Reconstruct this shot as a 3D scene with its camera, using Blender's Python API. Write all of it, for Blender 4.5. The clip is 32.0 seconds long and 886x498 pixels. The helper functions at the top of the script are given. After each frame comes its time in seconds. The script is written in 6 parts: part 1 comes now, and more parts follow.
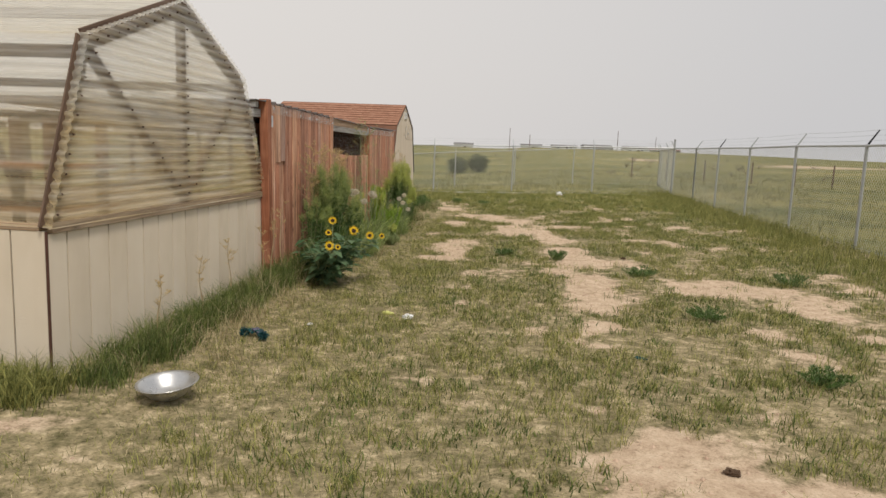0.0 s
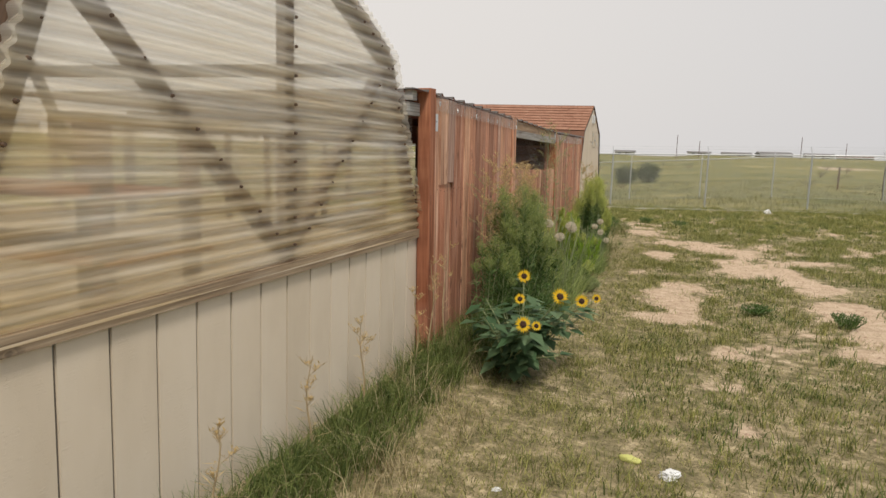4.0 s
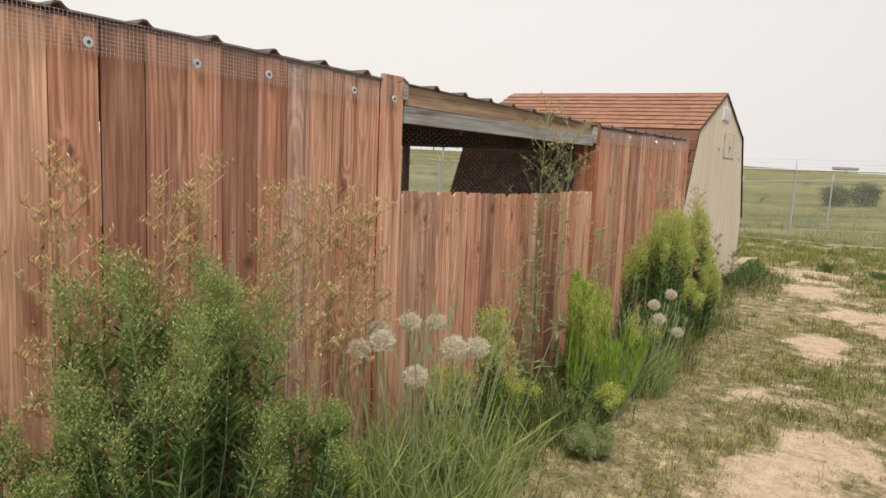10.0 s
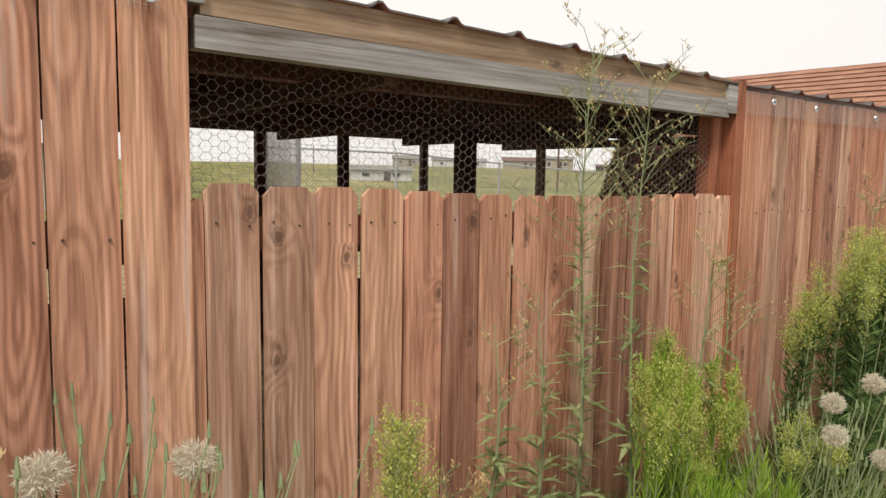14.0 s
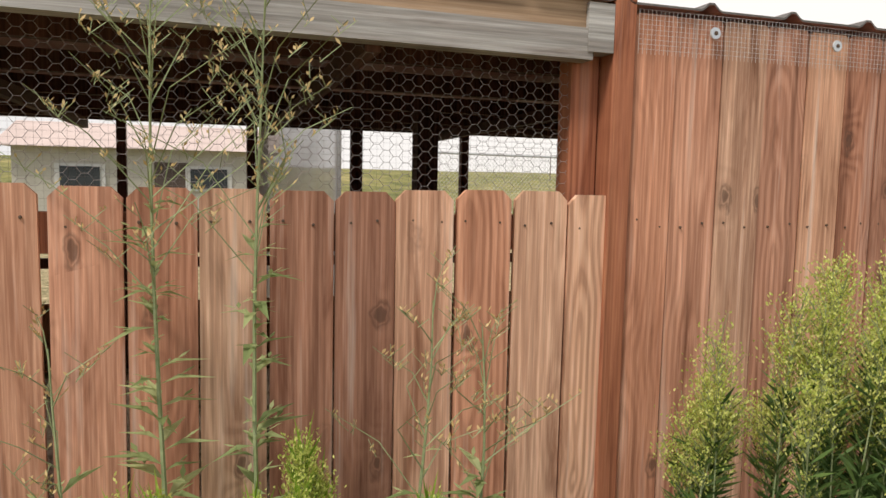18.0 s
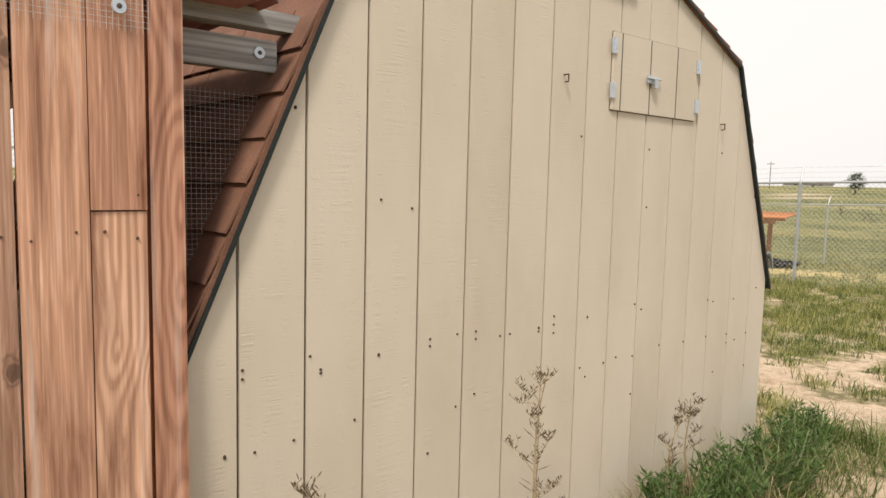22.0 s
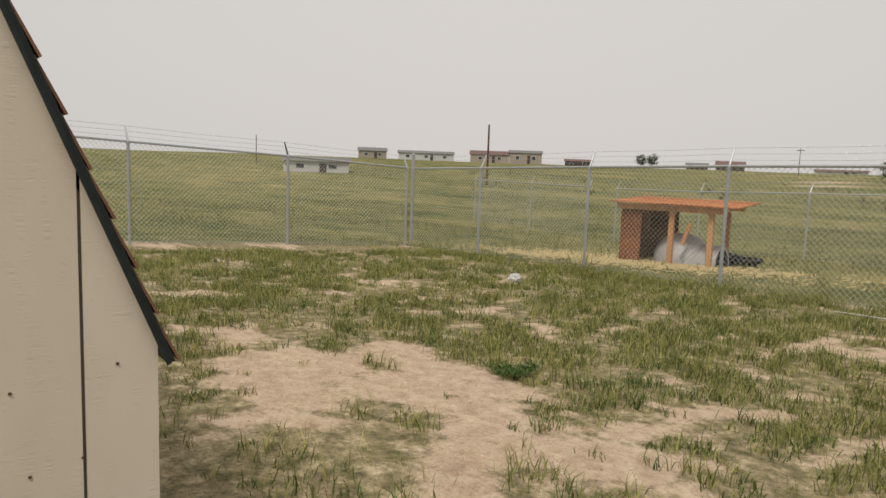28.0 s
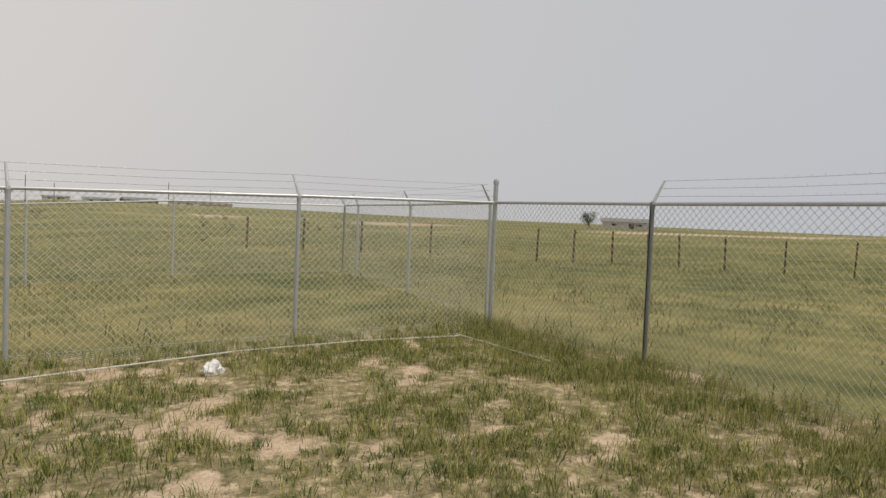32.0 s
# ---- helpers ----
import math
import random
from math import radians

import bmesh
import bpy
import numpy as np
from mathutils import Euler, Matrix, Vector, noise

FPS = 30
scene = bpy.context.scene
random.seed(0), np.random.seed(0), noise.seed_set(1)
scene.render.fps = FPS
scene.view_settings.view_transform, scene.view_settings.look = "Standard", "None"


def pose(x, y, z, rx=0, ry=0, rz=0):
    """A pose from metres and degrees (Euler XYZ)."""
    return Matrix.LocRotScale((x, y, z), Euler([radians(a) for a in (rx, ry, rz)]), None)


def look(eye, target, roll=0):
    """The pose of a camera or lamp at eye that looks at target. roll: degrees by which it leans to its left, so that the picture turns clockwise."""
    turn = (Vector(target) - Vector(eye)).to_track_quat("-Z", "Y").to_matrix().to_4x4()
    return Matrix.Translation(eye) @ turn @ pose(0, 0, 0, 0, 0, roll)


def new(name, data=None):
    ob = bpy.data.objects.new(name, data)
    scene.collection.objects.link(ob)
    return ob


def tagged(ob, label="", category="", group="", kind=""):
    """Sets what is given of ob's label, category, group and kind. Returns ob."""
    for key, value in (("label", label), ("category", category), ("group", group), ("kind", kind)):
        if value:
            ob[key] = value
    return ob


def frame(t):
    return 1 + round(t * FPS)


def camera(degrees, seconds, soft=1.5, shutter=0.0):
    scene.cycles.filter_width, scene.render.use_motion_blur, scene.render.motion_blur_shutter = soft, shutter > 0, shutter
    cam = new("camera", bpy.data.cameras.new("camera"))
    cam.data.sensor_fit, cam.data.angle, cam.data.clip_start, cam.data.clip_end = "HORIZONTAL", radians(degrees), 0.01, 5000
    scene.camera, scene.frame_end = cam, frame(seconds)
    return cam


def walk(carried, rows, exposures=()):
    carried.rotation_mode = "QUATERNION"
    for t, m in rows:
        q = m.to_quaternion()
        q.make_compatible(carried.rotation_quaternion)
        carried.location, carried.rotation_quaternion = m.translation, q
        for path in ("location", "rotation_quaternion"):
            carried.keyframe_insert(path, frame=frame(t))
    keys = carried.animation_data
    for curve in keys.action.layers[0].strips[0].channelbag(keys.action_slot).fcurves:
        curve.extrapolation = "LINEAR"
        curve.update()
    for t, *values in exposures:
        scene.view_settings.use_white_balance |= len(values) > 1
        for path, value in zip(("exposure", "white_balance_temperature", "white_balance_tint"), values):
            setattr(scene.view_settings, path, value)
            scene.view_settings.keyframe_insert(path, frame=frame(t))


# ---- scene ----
cam = camera(64.0, 32.0)
PATH = [
    (0, (2.816, -10.281, 1.642), (2.605, -8.312, 1.36), 2.2),
    (0.5, (2.758, -9.935, 1.644), (2.539, -7.968, 1.356), 1.7),
    (1, (2.616, -9.654, 1.677), (2.41, -7.685, 1.394), 1.9),
    (1.5, (2.347, -9.364, 1.708), (2.102, -7.4, 1.423), 2.3),
    (2, (2.152, -9.01, 1.692), (1.899, -7.043, 1.429), 1.9),
    (2.5, (2.092, -8.644, 1.695), (1.847, -6.677, 1.426), 2.1),
    (3, (1.902, -8.326, 1.692), (1.295, -6.44, 1.419), 1.9),
    (3.5, (1.76, -7.894, 1.691), (1.124, -6.019, 1.41), 2.1),
    (4, (1.772, -7.484, 1.666), (1.139, -5.607, 1.39), 2.0),
    (4.5, (1.779, -7.06, 1.719), (1.145, -5.185, 1.433), 2.7),
    (6.5, (1.911, -5.415, 1.642), (0.954, -3.671, 1.44), 1.5),
    (7, (2.007, -5.041, 1.593), (1.032, -3.305, 1.394), 0.7),
    (7.5, (2.083, -4.714, 1.619), (0.98, -3.062, 1.387), 0.6),
    (8, (2.039, -4.306, 1.674), (0.892, -2.686, 1.425), 1.8),
    (8.5, (2.069, -3.892, 1.663), (0.818, -2.352, 1.417), 1.8),
    (9, (2.132, -3.474, 1.697), (0.89, -1.928, 1.439), 2.1),
    (9.5, (2.107, -3.035, 1.715), (0.941, -1.432, 1.443), 2.8),
    (10, (2.134, -2.679, 1.693), (1.031, -1.032, 1.426), 3.0),
    (10.5, (2.149, -2.406, 1.659), (1.024, -0.771, 1.41), 2.6),
    (11, (2.088, -2.068, 1.615), (0.881, -0.492, 1.375), 1.8),
    (11.5, (2.07, -1.771, 1.582), (0.851, -0.202, 1.355), 0.6),
    (12, (2.06, -1.503, 1.565), (0.764, 0.004, 1.342), 1.1),
    (12.5, (1.949, -1.204, 1.545), (0.549, 0.206, 1.324), 0.8),
    (13, (1.834, -0.873, 1.554), (0.378, 0.48, 1.33), 1.2),
    (13.5, (1.839, -0.626, 1.548), (0.287, 0.617, 1.333), 0.9),
    (15.5, (1.571, -0.085, 1.52), (-0.034, 1.086, 1.294), 1.7),
    (16, (1.502, 0.224, 1.492), (-0.101, 1.397, 1.259), 1.5),
    (16.5, (1.481, 0.56, 1.492), (-0.152, 1.69, 1.256), 1.9),
    (17, (1.47, 0.939, 1.494), (-0.231, 1.963, 1.253), 2.0),
    (17.5, (1.535, 1.287, 1.503), (-0.263, 2.134, 1.282), 1.9),
    (18, (1.682, 1.558, 1.505), (-0.213, 2.16, 1.296), 1.4),
    (18.5, (1.765, 1.839, 1.52), (-0.136, 2.415, 1.287), 1.8),
    (19, (1.751, 2.258, 1.515), (-0.15, 2.844, 1.302), 1.8),
    (19.5, (1.78, 2.638, 1.421), (-0.086, 3.348, 1.305), 1.2),
    (20, (1.827, 3.013, 1.426), (0.007, 3.834, 1.317), 1.1),
    (20.5, (1.764, 3.416, 1.431), (-0.013, 4.329, 1.321), 0.9),
    (21, (1.66, 3.718, 1.478), (-0.086, 4.681, 1.326), 0.1),
    (21.5, (1.697, 4.07, 1.482), (-0.01, 5.104, 1.349), 0.1),
    (22, (1.703, 4.453, 1.526), (0.195, 5.752, 1.337), 1.4),
    (22.5, (1.707, 4.78, 1.521), (0.317, 6.205, 1.327), 1.8),
    (23, (1.771, 5.026, 1.53), (0.464, 6.526, 1.327), 2.0),
    (23.5, (1.78, 5.294, 1.531), (0.519, 6.83, 1.302), 1.8),
    (24, (1.793, 5.636, 1.488), (0.535, 7.174, 1.258), 2.0),
    (24.5, (1.774, 5.931, 1.447), (0.519, 7.47, 1.21), 1.7),
    (25, (1.771, 6.211, 1.435), (0.311, 7.554, 1.186), 0.8),
    (25.5, (1.713, 6.505, 1.457), (0.203, 7.792, 1.204), 1.4),
    (26, (1.771, 6.711, 1.478), (0.139, 7.839, 1.226), 1.8),
    (26.5, (1.796, 6.891, 1.466), (0.082, 7.89, 1.208), 1.9),
    (28.5, (1.954, 7.987, 1.595), (0.663, 9.496, 1.366), 1.9),
    (29, (2.097, 8.309, 1.631), (1.366, 10.161, 1.439), 2.5),
    (29.5, (2.226, 8.65, 1.595), (1.897, 10.62, 1.497), 2.5),
    (30, (2.365, 8.83, 1.59), (2.265, 10.826, 1.496), 2.5),
    (30.5, (2.552, 9.074, 1.591), (2.677, 11.068, 1.501), 2.5),
    (31, (2.6, 9.201, 1.621), (3.067, 11.144, 1.535), 2.8),
    (31.5, (2.638, 9.316, 1.607), (3.38, 11.172, 1.529), 2.5),
    (32, (2.758, 9.237, 1.673), (3.737, 10.978, 1.592), 2.4),
]
walk(cam, [(t, look(eye, target, roll)) for t, eye, target, roll in PATH],
     [(0, -0.12), (4.5, -0.02), (7, 0.03), (9, 0.13), (13, 0.3), (20, 0.4), (22, 0.38), (22.5, 0.2), (23, -0.1), (24, -0.15), (26.5, -0.27), (28.5, -0.28), (30, -0.28), (32, -0.22)])

# ---- world, sun, exposure ----
world = bpy.data.worlds.new("world")
scene.world = world
world.use_nodes = True
wn, wl = world.node_tree.nodes, world.node_tree.links
SUN_AZ, SUN_EL = radians(-148.0), radians(56.0)      # azimuth to the left of +y
sky = wn.new("ShaderNodeTexSky")
sky.sky_type, sky.sun_disc = "NISHITA", False
sky.sun_elevation, sky.sun_rotation = SUN_EL, -SUN_AZ
sky.dust_density, sky.air_density = 6.0, 1.5
haze = wn.new("ShaderNodeMixRGB")                   # smoke haze over the clear sky
haze.inputs["Fac"].default_value = 0.93
wtc = wn.new("ShaderNodeTexCoord")
wdot = wn.new("ShaderNodeVectorMath")
wdot.operation = "DOT_PRODUCT"
wdot.inputs[1].default_value = (-0.62, 0.55, 0.45)
wramp = wn.new("ShaderNodeValToRGB")
wramp.color_ramp.elements[0].position, wramp.color_ramp.elements[0].color = 0.0, (6.6, 7.1, 7.9, 1)
wramp.color_ramp.elements[1].position, wramp.color_ramp.elements[1].color = 1.0, (10.2, 9.6, 9.05, 1)
e = wramp.color_ramp.elements.new(0.62)
e.color = (8.0, 7.85, 7.9, 1)
wmap = wn.new("ShaderNodeMapRange")
wmap.inputs[1].default_value, wmap.inputs[2].default_value = -0.7, 0.95
wl.new(wtc.outputs["Generated"], wdot.inputs[0])
wl.new(wdot.outputs["Value"], wmap.inputs[0])
wl.new(wmap.outputs[0], wramp.inputs[0])
wl.new(sky.outputs[0], haze.inputs[1])
wl.new(wramp.outputs[0], haze.inputs[2])
wl.new(haze.outputs[0], wn["Background"].inputs[0])
wn["Background"].inputs[1].default_value = 0.086
sun = new("sun", bpy.data.lights.new("sun", "SUN"))
sun.data.energy, sun.data.angle, sun.data.color = 2.6, radians(12), (1.0, 0.93, 0.83)
sun.matrix_world = look((0, 0, 30), (30 * math.sin(SUN_AZ), -30 * math.cos(SUN_AZ), 30 - 30 * math.tan(SUN_EL)))


# ---- materials ----
def material(name, color, rough=0.8, metal=0.0, spec=0.3):
    m = bpy.data.materials.new(name)
    m.use_nodes = True
    b = m.node_tree.nodes["Principled BSDF"]
    b.inputs["Base Color"].default_value = (*color, 1)
    b.inputs["Roughness"].default_value = rough
    b.inputs["Metallic"].default_value = metal
    b.inputs["Specular IOR Level"].default_value = spec
    return m, m.node_tree.nodes, m.node_tree.links, b


def coords(n, l, scale=(1, 1, 1), shift=True, kind="Object"):
    """Object coordinates, stretched, and shifted by chance from object to object."""
    tc, mp = n.new("ShaderNodeTexCoord"), n.new("ShaderNodeMapping")
    mp.inputs["Scale"].default_value = scale
    if shift:
        oi, ma = n.new("ShaderNodeObjectInfo"), n.new("ShaderNodeVectorMath")
        ma.operation = "MULTIPLY"
        ma.inputs[1].default_value = (37.0, 53.0, 71.0)
        l.new(oi.outputs["Random"], ma.inputs[0])
        ad = n.new("ShaderNodeVectorMath")
        l.new(tc.outputs[kind], ad.inputs[0])
        l.new(ma.outputs[0], ad.inputs[1])
        l.new(ad.outputs[0], mp.inputs["Vector"])
    else:
        l.new(tc.outputs[kind], mp.inputs["Vector"])
    return mp.outputs[0]


def noisy(n, l, vec, scale, detail=4.0, rough=0.6, dist=0.0):
    t = n.new("ShaderNodeTexNoise")
    t.inputs["Scale"].default_value, t.inputs["Detail"].default_value = scale, detail
    t.inputs["Roughness"].default_value, t.inputs["Distortion"].default_value = rough, dist
    if vec is not None:
        l.new(vec, t.inputs["Vector"])
    return t.outputs["Fac"]


def ramp(n, l, fac, stops):
    r = n.new("ShaderNodeValToRGB")
    el = r.color_ramp.elements
    while len(el) < len(stops):
        el.new(0.5)
    for s, (p, c) in zip(el, stops):
        s.position, s.color = p, (*c, 1)
    l.new(fac, r.inputs[0])
    return r.outputs[0]


def mixed(n, l, fac, a, b, mode="MIX"):
    x = n.new("ShaderNodeMixRGB")
    x.blend_type = mode
    for k, v in ((0, fac), (1, a), (2, b)):
        if isinstance(v, (int, float)):
            x.inputs[k].default_value = v
        elif isinstance(v, tuple):
            x.inputs[k].default_value = (*v, 1)
        else:
            l.new(v, x.inputs[k])
    return x.outputs[0]


def bumped(n, l, b, height, strength=0.3, dist=0.004):
    u = n.new("ShaderNodeBump")
    u.inputs["Strength"].default_value, u.inputs["Distance"].default_value = strength, dist
    l.new(height, u.inputs["Height"])
    l.new(u.outputs[0], b.inputs["Normal"])


def mapped(n, l, val, a, b, c, d):
    m = n.new("ShaderNodeMapRange")
    for k, v in enumerate((a, b, c, d)):
        m.inputs[k + 1].default_value = v
    l.new(val, m.inputs[0])
    return m.outputs[0]


def plank_wood(name, dark, mid, light, grey=(0.34, 0.31, 0.29), worn=0.35, along=2, rough=0.75, ring=17.0, tinted=1.0):
    """Sawn wood: growth rings that run out in arches, fine grain, knots and grey weathering, different on each board."""
    m, n, l, b = material(name, mid, rough)
    tc, sp, oi = n.new("ShaderNodeTexCoord"), n.new("ShaderNodeSeparateXYZ"), n.new("ShaderNodeObjectInfo")
    l.new(tc.outputs["Object"], sp.inputs[0])
    across = 2 if along == 1 else 1

    def calc(op, a, c):
        x = n.new("ShaderNodeMath")
        x.operation = op
        for k, v in enumerate((a, c)):
            if isinstance(v, (int, float)):
                x.inputs[k].default_value = v
            else:
                l.new(v, x.inputs[k])
        return x.outputs[0]

    rnd = oi.outputs["Random"]
    rb = calc("FRACT", calc("MULTIPLY", rnd, 17.31), 0.0)
    lz = calc("ADD", sp.outputs[along], calc("MULTIPLY", rnd, 61.0))
    ly = calc("ADD", sp.outputs[across], calc("MULTIPLY", calc("SUBTRACT", rb, 0.5), 0.15))
    vz = n.new("ShaderNodeCombineXYZ")
    l.new(calc("MULTIPLY", lz, 1.15), vz.inputs[0])
    l.new(calc("MULTIPLY", ly, 1.5), vz.inputs[1])
    deep = calc("MULTIPLY", calc("SUBTRACT", noisy(n, l, vz.outputs[0], 1.0, 2.0, 0.5), 0.42), 0.34)
    vk = n.new("ShaderNodeCombineXYZ")
    l.new(calc("MULTIPLY", ly, 9.0), vk.inputs[0])
    l.new(calc("MULTIPLY", lz, 5.2), vk.inputs[1])
    vor = n.new("ShaderNodeTexVoronoi")
    vor.voronoi_dimensions = "2D"
    vor.inputs["Scale"].default_value = 1.0
    l.new(vk.outputs[0], vor.inputs["Vector"])
    blur = noisy(n, l, vk.outputs[0], 3.0, 2.0)
    kd = calc("ADD", vor.outputs["Distance"], calc("MULTIPLY", calc("SUBTRACT", blur, 0.42), 0.42))
    ks = n.new("ShaderNodeSeparateColor")
    l.new(vor.outputs["Color"], ks.inputs[0])
    gate = mapped(n, l, ks.outputs[0], 0.90, 0.915, 0.0, 0.75)
    knot = calc("MULTIPLY", ramp(n, l, kd, [(0.0, (1, 1, 1)), (0.11, (0.9, 0.9, 0.9)), (0.15, (0.2, 0.2, 0.2)), (0.19, (0.7, 0.7, 0.7)), (0.26, (0.0, 0.0, 0.0))]), gate)
    deep = calc("ADD", deep, calc("MULTIPLY", mapped(n, l, vor.outputs["Distance"], 0.0, 0.55, 0.075, 0.0), gate))
    vr = n.new("ShaderNodeCombineXYZ")
    l.new(ly, vr.inputs[0])
    l.new(deep, vr.inputs[1])
    wave = n.new("ShaderNodeTexWave")
    wave.wave_type, wave.rings_direction = "RINGS", "Z"
    wave.inputs["Scale"].default_value, wave.inputs["Distortion"].default_value = ring, 3.2
    wave.inputs["Detail"].default_value, wave.inputs["Detail Scale"].default_value = 3.0, 0.6
    l.new(vr.outputs[0], wave.inputs["Vector"])
    vg = n.new("ShaderNodeCombineXYZ")
    l.new(calc("MULTIPLY", ly, 160.0), vg.inputs[0])
    l.new(calc("MULTIPLY", lz, 3.2), vg.inputs[1])
    l.new(calc("MULTIPLY", sp.outputs[0], 60.0), vg.inputs[2])
    g = noisy(n, l, vg.outputs[0], 1.0, 4.0, 0.65)
    vb = n.new("ShaderNodeCombineXYZ")
    l.new(calc("MULTIPLY", ly, 30.0), vb.inputs[0])
    l.new(calc("MULTIPLY", lz, 0.9), vb.inputs[1])
    big = noisy(n, l, vb.outputs[0], 1.0, 4.0, 0.6)
    soft = tuple(0.62 * x + 0.38 * y for x, y in zip(dark, mid))
    rings = ramp(n, l, wave.outputs["Fac"], [(0.0, tuple(0.5 * (x + y) for x, y in zip(light, mid))), (0.55, mid), (0.86, soft), (1.0, soft)])
    fine = ramp(n, l, g, [(0.22, soft), (0.5, mid), (0.78, light)])
    show = mapped(n, l, calc("FRACT", calc("MULTIPLY", rnd, 7.77), 0.0), 0.1, 1.0, 0.12, 0.58)
    base = mixed(n, l, show, fine, rings)
    base = mixed(n, l, 1.0, base, ramp(n, l, big, [(0.26, (0.56, 0.50, 0.46)), (0.46, (0.95, 0.94, 0.93)), (0.64, (1.22, 1.2, 1.18)), (0.8, (1.36, 1.36, 1.36))]), "MULTIPLY")
    vs = n.new("ShaderNodeCombineXYZ")
    l.new(calc("MULTIPLY", ly, 14.0), vs.inputs[0])
    l.new(calc("MULTIPLY", lz, 1.4), vs.inputs[1])
    stain = noisy(n, l, vs.outputs[0], 1.0, 5.0, 0.62, 0.6)
    base = mixed(n, l, 1.0, base, ramp(n, l, stain, [(0.30, (0.50, 0.40, 0.35)), (0.44, (0.92, 0.88, 0.86)), (0.56, (1.06, 1.05, 1.04)), (0.70, (1.22, 1.22, 1.22))]), "MULTIPLY")
    tint = ramp(n, l, rnd, [(0.0, (0.60, 0.46, 0.42)), (0.16, (1.12, 0.90, 0.82)), (0.33, (0.84, 0.62, 0.54)), (0.5, (1.28, 1.18, 1.08)), (0.66, (1.0, 0.70, 0.58)), (0.83, (1.24, 1.2, 1.14)), (1.0, (0.74, 0.66, 0.62))])
    base = mixed(n, l, tinted, base, tint, "MULTIPLY")
    base = mixed(n, l, mapped(n, l, big, 0.56, 0.74, 0.0, worn), base, grey)
    base = mixed(n, l, knot, base, tuple(0.45 * c for c in dark))
    l.new(base, b.inputs["Base Color"])
    bumped(n, l, b, mixed(n, l, 0.4, g, wave.outputs["Fac"]), 0.5, 0.0015)
    return m


def speckled(name, stops, scale=6.0, fine=60.0, rough=0.85, bump=0.3, metal=0.0, dist=0.004, shift=True, kind="Object"):
    m, n, l, b = material(name, stops[0][1], rough, metal)
    v = coords(n, l, (1, 1, 1), shift, kind)
    a, f = noisy(n, l, v, scale, 5.0), noisy(n, l, v, fine, 3.0)
    s = mixed(n, l, 0.45, a, f)
    l.new(ramp(n, l, s, stops), b.inputs["Base Color"])
    l.new(mapped(n, l, a, 0.3, 0.7, rough - 0.12, min(1.0, rough + 0.1)), b.inputs["Roughness"])
    bumped(n, l, b, f, bump, dist)
    return m


def leafy(name, a, c, rough=0.6, trans=0.35, by_island=True):
    """Leaves: colour varied from leaf to leaf, with light passing through."""
    m, n, l, b = material(name, a, rough)
    g = n.new("ShaderNodeNewGeometry")
    col = ramp(n, l, g.outputs["Random Per Island"], [(0.0, a), (0.55, tuple((x + y) / 2 for x, y in zip(a, c))), (1.0, c)])
    l.new(col, b.inputs["Base Color"])
    tr, mx = n.new("ShaderNodeBsdfTranslucent"), n.new("ShaderNodeMixShader")
    mx.inputs[0].default_value = trans
    l.new(col, tr.inputs["Color"])
    out = n["Material Output"]
    l.new(b.outputs[0], mx.inputs[1])
    l.new(tr.outputs[0], mx.inputs[2])
    l.new(mx.outputs[0], out.inputs["Surface"])
    return m


CEDAR = plank_wood("red cedar", (0.165, 0.084, 0.055), (0.475, 0.295, 0.21), (0.73, 0.54, 0.42), (0.58, 0.51, 0.45), 0.55)
CEDAR_PALE = plank_wood("bleached cedar", (0.22, 0.14, 0.105), (0.55, 0.44, 0.37), (0.78, 0.69, 0.62), (0.66, 0.62, 0.58), 0.7)
CEDAR_POST = plank_wood("cedar post", (0.13, 0.05, 0.028), (0.28, 0.12, 0.07), (0.42, 0.22, 0.13), (0.34, 0.27, 0.23), 0.3)
GREYWOOD = plank_wood("weathered beam", (0.13, 0.127, 0.122), (0.31, 0.31, 0.30), (0.48, 0.485, 0.48), (0.45, 0.45, 0.45), 0.6, along=1, tinted=0.12)
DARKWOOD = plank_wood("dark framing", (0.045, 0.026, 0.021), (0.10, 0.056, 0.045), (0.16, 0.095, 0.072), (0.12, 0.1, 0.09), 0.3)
FRAMEWOOD = plank_wood("greenhouse framing", (0.06, 0.05, 0.04), (0.125, 0.105, 0.085), (0.21, 0.18, 0.145), (0.22, 0.2, 0.18), 0.4)
LEDGERWOOD = plank_wood("ledger board", (0.16, 0.125, 0.09), (0.30, 0.245, 0.175), (0.42, 0.36, 0.27), (0.34, 0.32, 0.29), 0.5, along=1)
NEWPINE = plank_wood("new pine", (0.34, 0.18, 0.085), (0.50, 0.29, 0.15), (0.64, 0.43, 0.25), (0.5, 0.4, 0.3), 0.1, along=0)
BROWNPLY = plank_wood("brown plywood", (0.16, 0.08, 0.04), (0.27, 0.14, 0.07), (0.34, 0.19, 0.1), (0.3, 0.24, 0.18), 0.2)


